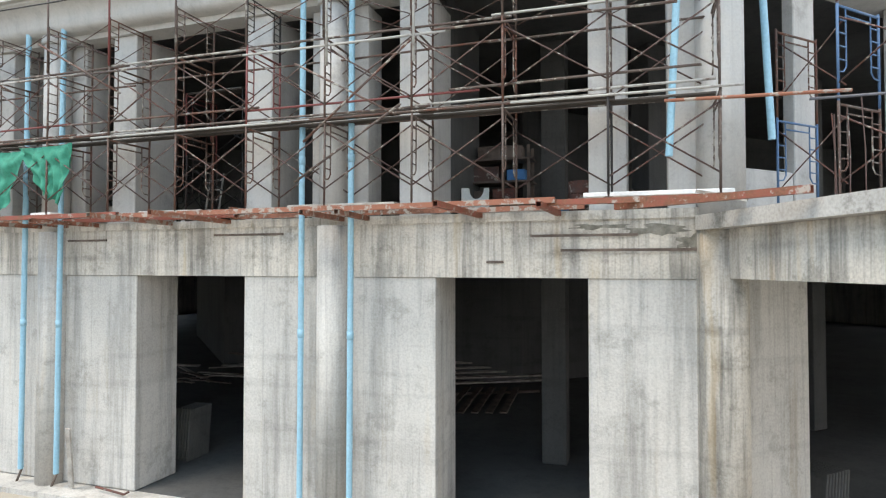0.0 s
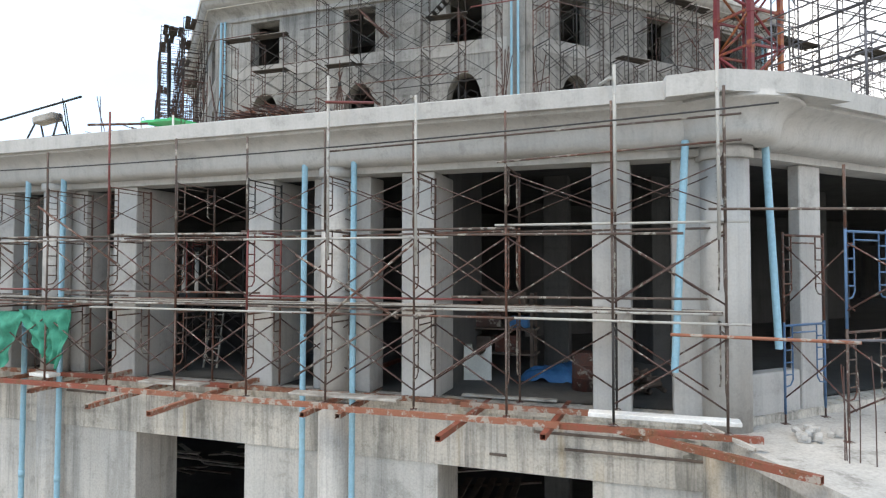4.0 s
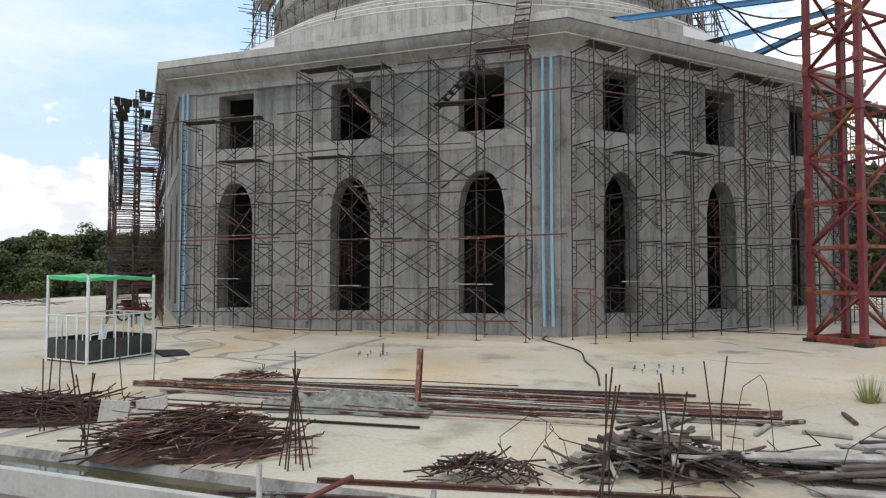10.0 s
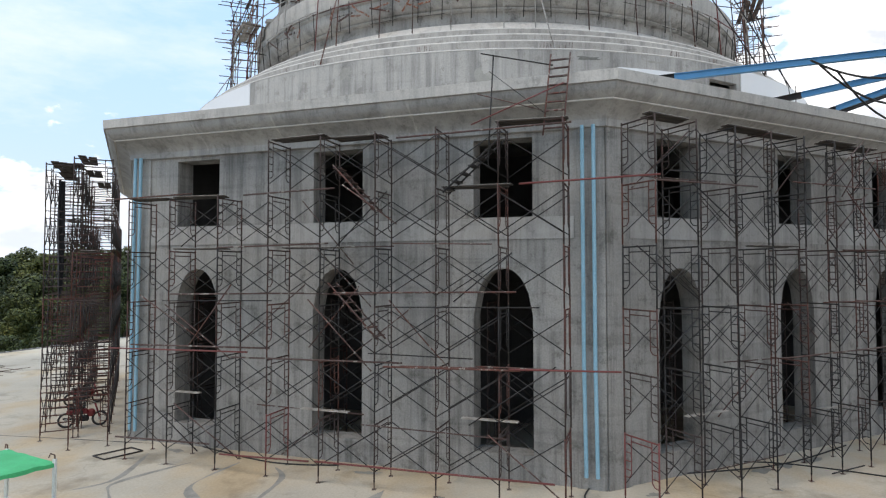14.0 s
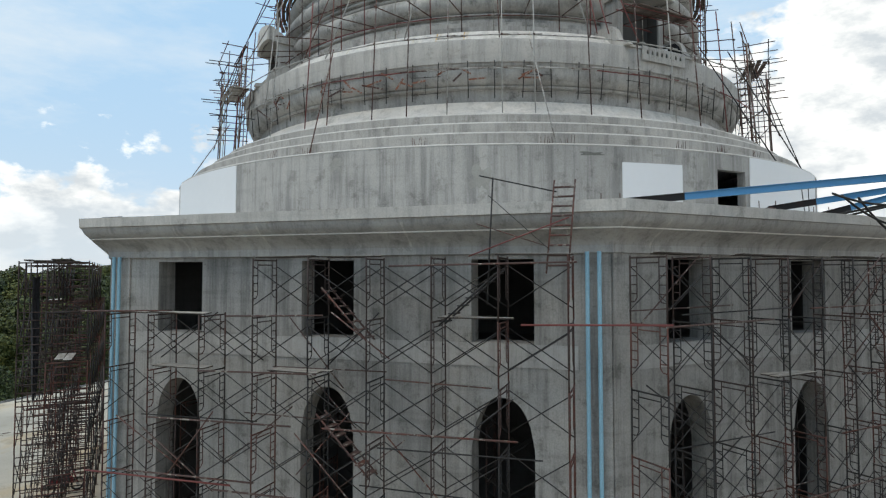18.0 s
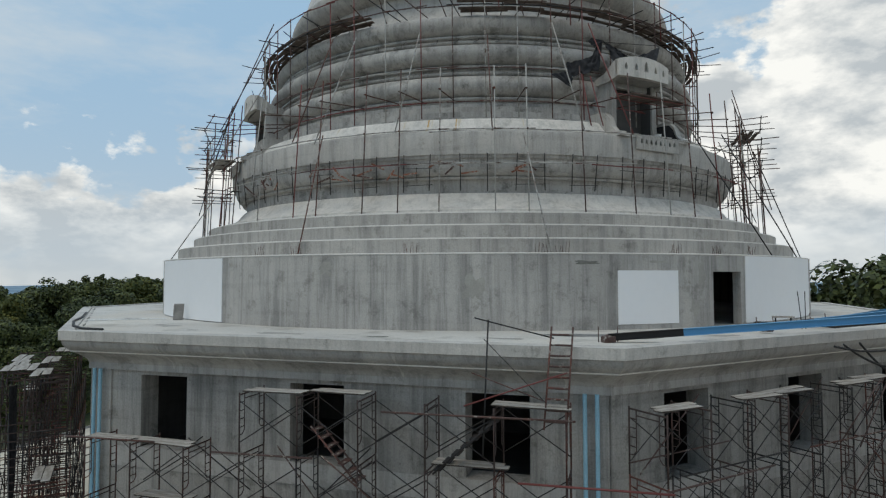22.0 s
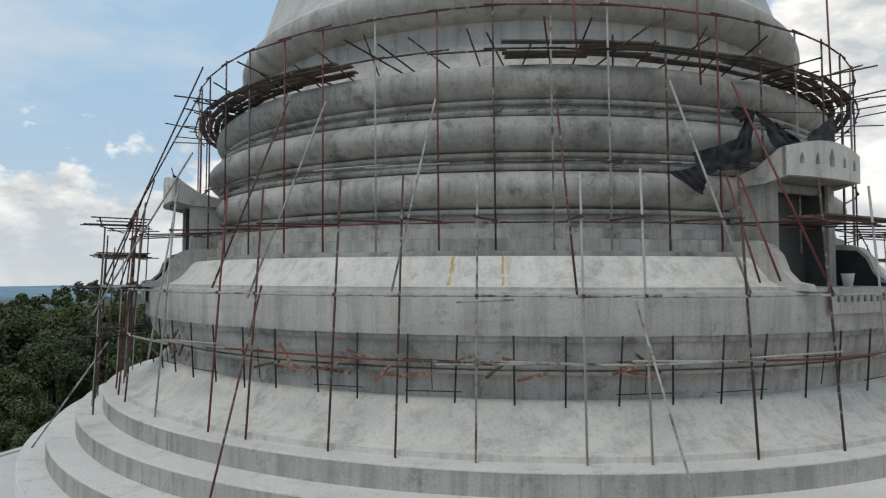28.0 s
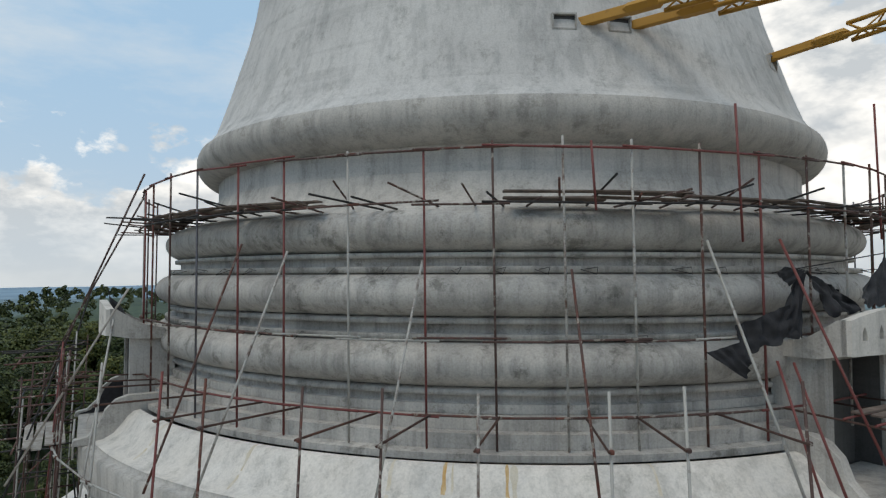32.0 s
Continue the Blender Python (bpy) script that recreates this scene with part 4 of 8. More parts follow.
def frame_scaffold(k, us, o_out, z0, lifts, label, decks=(), jackh=0.2, group="scaffolds of welded frames", rust=0.2, back=True, blue=0.0, ladder=0.0, dark=False, pod=False):
    """A run of frames square to face k; u of each frame line, o of the outer leg, lifts per line."""
    base = thing("scaffold", label, "scaffold", group)
    rnd = random.Random(k * 7 + len(us) + int(z0))
    ms = pose(0, 0, 0, 0, 0, AZ0 + 45 * k)
    for i, u in enumerate(us):
        for o in (o_out, o_out - DEPTH):
            put("jack", JACK, base, Matrix.Translation(fp(k, u, o, z0)))
        for j in range(lifts[i]):
            p = fp(k, u, o_out, z0 + jackh + j * LIFT)
            x = rnd.random()
            me = FRAME_BLUE if x < blue else FRAME_RED if x < rust * 0.06 else (FRAME_POD if pod else FRAME_RUST) if x < rust else FRAME
            if rnd.random() < ladder:
                me = FRAME_LADDER
            put("frame", me, base, Matrix.Translation(p) @ ms @ pose(0, 0, 0, rnd.uniform(-0.4, 0.4), rnd.uniform(-0.4, 0.4), 0) @ Matrix.Diagonal((1, 1, 0.63 if pod and j == 2 else 1, 1)))    # half-height frames on top of the podium run
    for i, (u, v) in enumerate(zip(us, us[1:])):
        for j in range(min(lifts[i], lifts[i + 1])):
            for o in ((o_out, o_out - DEPTH) if back else (o_out,)):
                if rnd.random() < 0.06:
                    continue
                m = Matrix.Translation(fp(k, u, o, z0 + jackh + j * LIFT)) @ ms @ Matrix.Diagonal(((v - u) / SPAN, 1, 0.63 if pod and j == 2 else 1, 1))
                put("brace", BRACE_POD if pod else BRACE, base, m)
    for (i, j, oo) in decks:
        for side in (-0.14, 0.14):
            m = Matrix.Translation(fp(k, (us[i] + us[i + 1]) / 2 + rnd.uniform(-0.15, 0.15), o_out - oo + side, z0 + jackh + j * LIFT + 0.03 + rnd.uniform(0, 0.012))) @ ms @ pose(0, 0, 0, 0, rnd.uniform(-1, 1), rnd.uniform(-1.5, 1.5)) @ Matrix.Diagonal(((us[i + 1] - us[i]) * rnd.uniform(0.9, 1.15), 0.52, 1, 1))
            put("plank", PLANK_D if dark else PLANK, base, m)
    return base


US0 = [-6.85, -5.13, -3.22, -1.34, 0.49, 2.31, 4.19, 6.0, 7.77]
frame_scaffold(0, US0, 23.05, TERRACE, [5, 5, 5, 6, 6, 6, 6, 6, 6], "dark rusty frame scaffold against the hall wall, six lifts high", [(0, 5, 0.3), (1, 5, 0.3), (1, 4, 0.6), (3, 6, 0.35), (4, 6, 0.8), (3, 4, 0.9), (7, 6, 0.4), (6, 5, 0.8)], rust=0.7)
US1 = [-8.9 + 1.54 * i for i in range(12)]
frame_scaffold(1, US1, 23.15, TERRACE, [6] * 12, "dark frame scaffold along the hall wall, six lifts high", [(0, 6, 0.4), (2, 6, 0.4), (3, 6, 0.5), (3, 4, 0.6), (5, 6, 0.4), (6, 6, 0.6), (8, 6, 0.4), (10, 6, 0.5)], rust=0.4)
USL = [-5.2 + 1.83 * i for i in range(9)]
frame_scaffold(-1, USL, 22.95, TERRACE, [5, 5, 5, 6, 6, 6, 6, 6, 6], "dense rusty frame scaffold on the far side of the hall", [(3, 6, 0.6), (5, 6, 0.4), (7, 6, 0.4), (7, 4, 0.5)], rust=0.95, ladder=0.5, dark=True)
frame_scaffold(-1, [-4.3, -2.5, -0.7, 1.1, 2.9, 4.7, 6.1, 7.6], 24.0, TERRACE, [5, 5, 5, 6, 6, 6, 6, 6], "rusty outer scaffold row beside the hall corner", [(2, 5, 0.4), (4, 6, 0.4), (5, 6, 0.5), (6, 6, 0.4), (6, 6, 0.9)], rust=0.97, ladder=0.65, dark=True)
# scaffolds standing behind the arches, inside the hall
for k, runs in ((0, ((-6.5, -4.9), (-0.8, 0.8), (4.9, 6.5))), (1, ((-6.5, -4.9), (-0.8, 0.8), (4.9, 6.5)))):
    for us in runs:
        frame_scaffold(k, list(us), 20.0, TERRACE, [3, 3], "rusty scaffold frames standing inside the arched opening", [], group="scaffolds inside the hall", rust=1.0)

# podium scaffold, standing on steel beams at first-floor level
USP = [-6.75, -4.9, -3.1, -1.25, 0.61, 2.48, 4.36, 6.18, 8.02, 9.88, 11.65, 13.49, 15.25]
pod = frame_scaffold(0, USP, 38.7, 6.5, [3] * 13, "long rusty frame scaffold along the podium's first storey", [], jackh=0.05, group="podium scaffolds", rust=0.9, pod=True)
rnd = random.Random(5)
for z, o, mats in ((8.28, 38.72, (WHITETUBE, PODTUBE)), (8.42, 37.5, (PODTUBE, PODTUBE)), (8.6, 38.66, (PODTUBE, REDTUBE)), (9.75, 38.72, (PODTUBE, WHITETUBE)), (9.9, 38.66, (WHITETUBE, PODTUBE)), (9.85, 37.5, (PODTUBE, PODTUBE)), (8.36, 38.66, (WHITETUBE, PODTUBE))):
    u = -8.0
    i = 0
    while u < 14.0:
        w = rnd.uniform(4.0, 5.9)
        e = min(u + w, 15.6)
        tube_between("ledger", fp(0, u, o, z + rnd.uniform(-0.03, 0.03)), fp(0, e, o + rnd.uniform(-0.02, 0.02), z + rnd.uniform(-0.05, 0.05)), mats[i % 2], pod)
        u = e - rnd.uniform(0.2, 0.6)
        i += 1
for a, b in ((0, 2), (2, 3), (3, 5), (5, 6), (6, 9), (9, 11), (11, 12)):
    ms = pose(0, 0, 0, 0, 0, AZ0)
    for o in (38.2, 37.75):
        if rnd.random() < 0.75:
            put("plank", PLANK, pod, Matrix.Translation(fp(0, (USP[a] + USP[b]) / 2, o, 8.37 + rnd.uniform(0, 0.05))) @ ms @ pose(0, 0, 0, 0, rnd.uniform(-0.6, 0.6), rnd.uniform(-1.5, 1.5)) @ Matrix.Diagonal(((USP[b] - USP[a]) * 1.05, 0.55, 1, 1)))
# uprights that carry on above the frames
for i, (u, top, mat) in enumerate(((-4.9, 11.9, PODTUBE), (-1.25, 11.9, PODTUBE), (0.61, 11.88, PODTUBE), (2.48, 12.7, REDTUBE), (4.36, 11.96, PODTUBE), (6.18, 11.88, PODTUBE), (8.0, 11.9, PODTUBE), (9.88, 11.9, PODTUBE), (11.65, 11.98, PODTUBE), (13.49, 12.0, PODTUBE), (15.25, 12.1, PODTUBE))):
    tube_between("upright", fp(0, u, 38.72, 9.9), fp(0, u, 38.74, top), mat, pod)
for u, z0, z1 in ((8.1, 9.3, 12.95), (9.95, 9.2, 12.4), (13.55, 10.1, 12.6), (15.15, 9.6, 12.85)):
    tube_between("upright", fp(0, u, 38.78, z0), fp(0, u, 38.8, z1), WHITETUBE, pod, 0.03)
for u, z, du, mat in ((2.0, 12.55, 1.2, PODTUBE), (8.1, 12.55, 0.9, REDTUBE), (9.9, 12.5, -0.5, WHITETUBE), (13.5, 12.5, -0.4, WHITETUBE)):
    tube_between("outrigger", fp(0, u, 38.9, z - 0.15), fp(0, u + du * 0.62, 37.9, z + 0.05), mat, pod, 0.03)
tube_between("ledger", fp(0, 8.1, 38.76, 11.45), fp(0, 15.5, 38.76, 11.62), PODTUBE, pod, 0.02)
tube_between("ledger", fp(0, 11.5, 38.76, 11.05), fp(0, 15.5, 38.76, 11.2), PODTUBE, pod, 0.02)
for u0, z0, u1, z1 in ((0.4, 10.6, 2.9, 9.2), (9.6, 8.2, 7.4, 9.4), (7.4, 7.0, 9.7, 8.4), (-3.0, 10.8, -0.4, 9.5), (9.9, 9.6, 7.6, 7.8)):
    tube_between("diagonal", fp(0, u0, 38.8, z0), fp(0, u1, 38.8, z1), PODTUBE, pod)

# primer-red steel beams that carry the scaffold
def i_beam(name, a, b, h, w, mat, parent=None, label="", m=None):
    a, b = Vector(a), Vector(b)
    d = b - a
    q = d.to_track_quat("X", "Z").to_matrix()
    f, t = 0.012, 0.005
    ring = [(-w / 2, -h / 2), (w / 2, -h / 2), (w / 2, f - h / 2), (t, f - h / 2), (t, h / 2 - f), (w / 2, h / 2 - f), (w / 2, h / 2), (-w / 2, h / 2), (-w / 2, h / 2 - f), (-t, h / 2 - f), (-t, f - h / 2), (-w / 2, f - h / 2)]
    n = len(ring)
    g = Geo().add([e + q @ Vector((0, y, z)) for e in (a, b) for y, z in ring], [(i, (i + 1) % n, (i + 1) % n + n, i + n) for i in range(n)] + [x for k in (0, n) for x in ((k, k + 1, k + 2, k + 3, k + 10, k + 11), (k + 3, k + 4, k + 9, k + 10), (k + 4, k + 5, k + 6, k + 7, k + 8, k + 9))])
    return part(name, g, mat, parent, label)


def box_beam(name, p, q, w, mat, parent, label=""):
    """A hollow square section with open ends."""
    p, q = Vector(p), Vector(q)
    rot = (q - p).to_track_quat("X", "Z").to_matrix()
    h, t = w / 2, w / 2 - 0.008
    ring = [(-h, -h), (h, -h), (h, h), (-h, h)]
    hole = [(-t, -t), (t, -t), (t, t), (-t, t)]
    g = Geo()
    vs = [e + rot @ Vector((0, y, z)) for e in (p, q) for y, z in ring + hole]
    fs = []
    for i in range(4):
        j = (i + 1) % 4
        fs += [(i, j, j + 8, i + 8), (i + 4, i + 12, j + 12, j + 4), (i, i + 4, j + 4, j), (i + 8, j + 8, j + 12, i + 12)]
    return part(name, g.add(vs, fs), mat, parent, label)


support = thing("support_beams", "rusty red-primed hollow steel beams laid along the slab edge", "steel beams", "podium scaffolds")
for o, z, runs in ((38.75, 6.46, ((-8.5, -2.8), (-2.9, 2.9), (2.7, 8.6), (8.4, 12.6), (12.3, 15.75))), (37.6, 6.46, ((-7.0, -0.5), (-0.8, 5.2), (5.0, 10.8), (10.5, 13.0)))):
    for j, (a, b) in enumerate(runs):
        box_beam("rail_beam", fp(0, a, o + 0.07 * (j % 2), z - 0.008 * j), fp(0, b, o + 0.07 * (j % 2) + rnd.uniform(-0.05, 0.05), z + rnd.uniform(-0.01, 0.015)), 0.1, (BEAMRUST, REDBEAM, BEAMRUST, BEAMRUST, REDBEAM)[j], support)
for u, o, v, r in ((-4.9, 39.3, -4.8, 36.4), (-3.2, 39.0, -3.1, 36.4), (-1.3, 38.9, -1.2, 36.2), (-0.17, 38.1, -0.65, 35.6), (0.75, 39.2, 0.7, 36.3), (3.35, 39.98, 3.0, 36.9), (5.0, 40.07, 4.7, 36.8), (7.8, 39.2, 7.7, 36.6), (8.5, 39.1, 8.25, 36.5), (10.78, 39.94, 10.9, 36.6), (12.39, 39.3, 12.5, 36.5)):
    box_beam("cross_beam", fp(0, u, o, 6.36), fp(0, v, r, 6.35), 0.1, BEAMRUST if u < 9 else REDBEAM, support)
for u, o, v, r in ((5.42, 38.2, 5.62, 35.3), (7.29, 37.4, 7.4, 33.4), (1.9, 38.2, 1.5, 35.6)):
    box_beam("cross_beam", fp(0, u, o, 6.565), fp(0, v, r, 6.555), 0.1, REDBEAM if u > 6 else BEAMRUST, support)
box_beam("cross_beam", fp(0, 13.6, 38.45, 6.35), fp(0, 16.2, 40.2, 6.36), 0.11, REDBEAM, support)
box_beam("cross_beam", fp(0, 14.9, 38.5, 6.57), fp(0, 15.6, 38.95, 6.36), 0.06, PLANKWOOD, support)
for a, b, o, w, z, mat, lab in ((7.0, 9.4, 38.25, 0.34, 6.54, PLANKWOOD, "weathered plank lying on the steel beams"), (13.04, 15.5, 38.25, 0.3, 6.56, PALEBOARD, "white painted timber with chipped edges on the beams"), (-0.2, 0.55, 38.35, 0.3, 6.55, PALEBOARD, "short white board on the beams"), (3.0, 4.7, 38.15, 0.36, 6.53, PLANKWOOD, "weathered plank lying on the steel beams"), (10.3, 12.3, 36.9, 0.16, 6.44, PLANKWOOD, "grey plank lying on the slab's edge")):
    g = Geo().box((0, 0, 0), (b - a, w, 0.08 if mat is PALEBOARD else 0.05), None, 0.01)
    tagged(part("loose_plank", g, mat, None, "", Matrix.Translation(fp(0, (a + b) / 2, o, z + 0.02)) @ pose(0, 0, 0, 0, 0, AZ0 + (1 if a > 0 else -6))), lab, "plank", "loose planks")
grime = thing("wall_grime", "black mould and grout runs on the beam by the corner", "stain", kind="structure")
for u, z, w, h in ((14.3, 6.0, 0.8, 0.13), (13.2, 6.08, 0.7, 0.07), (14.9, 5.75, 0.35, 0.25)):
    n, k = 26, u * 3
    ring_ = [(math.cos(2 * math.pi * i / n), math.sin(2 * math.pi * i / n)) for i in range(n)]
    vs = [fp(0, u, PO + 0.064 if z > 6.2 else PO + 0.026, z)]
    for cx, cz in ring_:
        f_ = 0.7 + 0.7 * noise.noise(Vector((cx * 2.2, cz * 2.2, k)))
        vs.append(fp(0, u + cx * w * f_, PO + 0.026, min(z + cz * h * f_, 6.215)))
    part("mould_patch", Geo().add(vs, [(0, i + 1, (i + 1) % n + 1) for i in range(n)]), MOULD, grime)

# green debris net tied to the scaffold
def cloth(name, corners, mat, sag, folds, seed, nu=24, nv=14, hem=0.0):
    """A hanging sheet between four corners (bottom-left, bottom-right, top-right, top-left), gathered and sagging."""
    g = Geo()
    bl, br, tr, tl = (Vector(c) for c in corners)
    nrm = (br - bl).cross(tl - bl).normalized()
    vs = []
    for j in range(nv + 1):
        v = j / nv
        for i in range(nu + 1):
            u = i / nu
            p = bl.lerp(br, u).lerp(tl.lerp(tr, u), v)
            w = noise.noise(Vector((u * folds, v * folds * 0.5, seed)))
            p += nrm * (w * sag) + UP * (-abs(math.sin(u * math.pi * 2.5)) * hem * (1 - v) - 0.25 * sag * math.sin(math.pi * u) * v)
            vs.append(p)
    r = nu + 1
    g.add(vs, [(j * r + i, j * r + i + 1, (j + 1) * r + i + 1, (j + 1) * r + i) for j in range(nv) for i in range(nu)], True)
    g.add([p + nrm * 0.004 for p in vs], [(j * r + i, (j + 1) * r + i, (j + 1) * r + i + 1, j * r + i + 1) for j in range(nv) for i in range(nu)], True)
    return part(name, g, mat)


net = thing("debris_net", "gathered green debris netting tied to the scaffold", "net")
for cs, sd in ((((0.42, 7.0), (0.95, 6.68), (1.44, 8.2), (-0.3, 8.16)), 2.2), (((-2.7, 6.62), (-0.78, 6.62), (-0.05, 8.1), (-2.9, 8.16)), 5.2)):
    sh = cloth("sheet", [fp(0, u, 38.62 + 0.03 * i, z) for i, (u, z) in enumerate(cs)], NETGREEN, 0.13, 9.0, sd, 44, 26, -0.12)
    sh.parent = net

tagged(cloth("shade_net", [fp(-1, 6.8, 23.5, 18.2), fp(-1, 7.1, 23.6, 17.8), fp(-1, 7.25, 23.6, 22.2), fp(-1, 6.75, 23.5, 22.2)], NETBLACK, 0.14, 4.0, 7.7, 20, 24, 0.3), "black netting hung inside the scaffold by the hall corner", "net", "shade nets")

# inner scaffold frames seen in the podium's first storey
frame_scaffold(0, [2.3, 4.1, 5.0], 36.0, FLOOR1, [2, 2, 2], "frame scaffold standing inside the podium bay", [(0, 2, 0.4)], group="podium scaffolds", rust=0.5)
frame_scaffold(0, [0.2, 1.3], 35.2, FLOOR1, [2, 2], "frame scaffold standing inside the podium bay", [], group="podium scaffolds", rust=0.5)
po = thing("scaffold", "frame scaffold with blue painted frames on the porch slab", "scaffold", "podium scaffolds")
turn = Matrix((fdir(1)[0], fdir(1)[1], UP)).transposed().to_4x4()
for i, (u, o) in enumerate(((-14.2, 37.5), (-14.4, 38.75), (-14.5, 40.55), (-14.6, 42.4), (-12.6, 39.4), (-12.7, 41.2))):
    for dy in (0, DEPTH):
        put("jack", JACK, po, Matrix.Translation(fp(1, u + dy, o, 6.25)))
    for j in range(2):
        put("frame", FRAME_BLUE if (i + j) % 2 == 0 else FRAME_POD, po, Matrix.Translation(fp(1, u, o, 6.43 + j * LIFT)) @ turn)
        if i not in (3, 5):
            put("brace", BRACE_POD, po, Matrix.Translation(fp(1, u, o, 6.43 + j * LIFT)) @ turn @ Matrix.Diagonal(((1.25 if i == 0 else 1.82) / SPAN, 1, 1, 1)))
tube_between("upright", fp(1, -14.4, 38.75, 9.8), fp(1, -14.4, 38.75, 10.9), PODTUBE, po)
tube_between("ledger", fp(0, 14.4, 38.78, 8.06), fp(0, 17.1, 38.7, 8.02), BEAMRUST, po, 0.03)
tube_between("ledger", fp(0, 15.0, 38.78, 10.1), fp(0, 18.0, 38.4, 10.05), PODTUBE, po)
tube_between("ledger", fp(0, 16.6, 38.4, 8.0), fp(0, 20.0, 38.0, 8.1), GREYTUBE, po)

# ---- pipes ----
def pipe_run(pts, r=0.066, label="pale blue plastic rainwater pipe fixed to the wall", group="rainwater pipes", collars=True):
    base = thing("rain_pipe", label, "pipe", group)
    part("pipe", Geo().path(pts, r, 12), PIPEBLUE, base)
    if collars:
        a, b = Vector(pts[0]), Vector(pts[-1])
        n = max(1, int((b - a).length / 3.0))
        for i in range(1, n):
            c = a.lerp(b, i / n)
            part("collar", Geo().tube(c - UP * 0.09, c + UP * 0.09, r * 1.13, 12), PIPEBLUE, base)
    return base


for u in (-9.62, -8.38, -1.35, -0.12, 6.92, 8.12):
    pipe_run([fp(0, u, PO + 0.4, 11.42), fp(0, u - 0.03, PO + 0.4, 0.05)])
pipe_run([fp(0, 14.72, PO + 0.5, 11.42), fp(0, 14.5, PO + 0.5, 7.3)], label="loose blue plastic pipe hanging beside the corner column", collars=False)
pipe_run([fp(1, -14.8, PO + 0.3, 11.45), fp(1, -14.5, PO + 0.3, 7.67)], label="loose blue plastic pipe hanging beside the corner column", collars=False)
for k in range(0, 2):
    for kk, us in ((k, (HH - 0.62, HH - 0.3)),):
        for u in us:
            pipe_run([fp(kk, u, HO + 0.24, 22.9), fp(kk, u, HO + 0.24, 16.0), fp(kk, u + 0.04, HO + 0.24, 12.75)], r=0.06, collars=False)
for u in (-HH + 0.3, -HH + 0.55):
    pipe_run([fp(0, u, HO + 0.24, 22.9), fp(0, u - 0.06, HO + 0.24, 12.75)], r=0.06, collars=False, label="blue plastic rainwater pipe at the corner of the hall")
for u in (-0.75,):
    for du in (-0.6, 0.62):
        g = Geo()
        p = fp(0, u + du - 0.05, PO + 0.32, 0.1)
        g.tube(p, p + fdir(0)[1] * -0.28 + UP * -0.55, 0.03, 6)
        tagged(part("prop", g, DARKWOOD), "dark timber prop under the end of a pipe", "prop", "pipe props")
g = Geo().box((0, 0, 0), (0.16, 0.05, 1.55), None, 0.008)
tagged(part("leaning_board", g, PLANKWOOD, None, "", Matrix.Translation(fp(0, 0.32, PO + 0.42, 0.5)) @ pose(0, 0, 0, 8, 4, AZ0)), "narrow grey board leaning on the pier", "board")
tagged(part("iron_bar", Geo().path([fp(0, 1.0, PO + 0.25, -0.2), fp(0, 2.0, PO + 0.35, -0.24), fp(0, 2.05, PO + 0.25, -0.2)], 0.03), RUST), "bent rusty bar lying at the foot of the pier", "iron bar")
g = fbox(0, -9, 16, PO - 0.1, PO + 0.75, -0.5, -0.32)
tagged(part("kerb", g, CONC_PODIUM), "rough concrete footing strip along the wall", "kerb", kind="structure")

# ---- clutter inside the podium ----
rnd = random.Random(11)
rack = thing("board_stack", "long pale boards laid out on the dark ground floor", "boards")
for j in range(5):
    part("board", Geo().box((0, 0, 0), (4.4, 0.34, 0.07), None, 0.01), PLANKWOOD, rack, "", Matrix.Translation((2.6 + rnd.uniform(-0.3, 0.3), 28.7 + 0.42 * j, GROUND + 0.2 + j * 0.16)) @ pose(0, 0, 0, 0, rnd.uniform(-1, 1), 9 + rnd.uniform(-4, 4)))
for j in range(5):
    part("board", Geo().box((0, 0, 0), (0.28, 4.2, 0.06), None, 0.01), DARKWOOD, rack, "", Matrix.Translation((0.6 + j * 0.55, 25.4, GROUND + 0.1)) @ pose(0, 0, 0, 2, 0, -14))
part("crossbar", Geo().box((0, 0, 0), (4.6, 0.12, 0.1), None, 0.01), DARKWOOD, rack, "", Matrix.Translation((2.0, 26.9, GROUND + 0.05)) @ pose(0, 0, 0, 0, 0, 9))
tagged(part("white_sheet", Geo().add([(0, 0, 0), (1.0, 0.2, 0.1), (0.9, 0.6, 0.75), (0.5, 0.5, 0.4), (0, 0, -0.01), (1.0, 0.22, 0.09), (0.9, 0.63, 0.74), (0.5, 0.53, 0.39)], [(0, 1, 2, 3), (7, 6, 5, 4), (0, 4, 5, 1), (1, 5, 6, 2), (2, 6, 7, 3), (3, 7, 4, 0)]), FOAM, None, "", Matrix.Translation((3.1, 30.6, GROUND + 0.95))), "bent white sheet lying on the board stack", "sheet")
slabs = thing("panel_stack", "row of thin panels standing on edge against the pier", "panels")
for j in range(6):
    part("panel", Geo().box((0, 0, 0), (0.05, 0.9, 1.5), None, 0.01), CONC_SHADE_JOINT, slabs, "", Matrix.Translation(fp(0, 1.15 + j * 0.1, 34.6, GROUND + 0.76)) @ pose(0, 0, 0, 0, 4, AZ0))
slabs = thing("panel_stack", "row of thin panels standing on edge under the porch", "panels")
for j in range(8):
    part("panel", Geo().box((0, 0, 0), (0.06, 1.2, 1.1), None, 0.01), CONC_SHADE_JOINT, slabs, "", Matrix.Translation(fp(1, -11.7 + j * 0.11, 36.2, GROUND + 0.57)) @ pose(0, 0, 0, 0, 6, AZ0 + 45))
heap = thing("timber_heap", "loose heap of form boards on the dark floor", "boards")
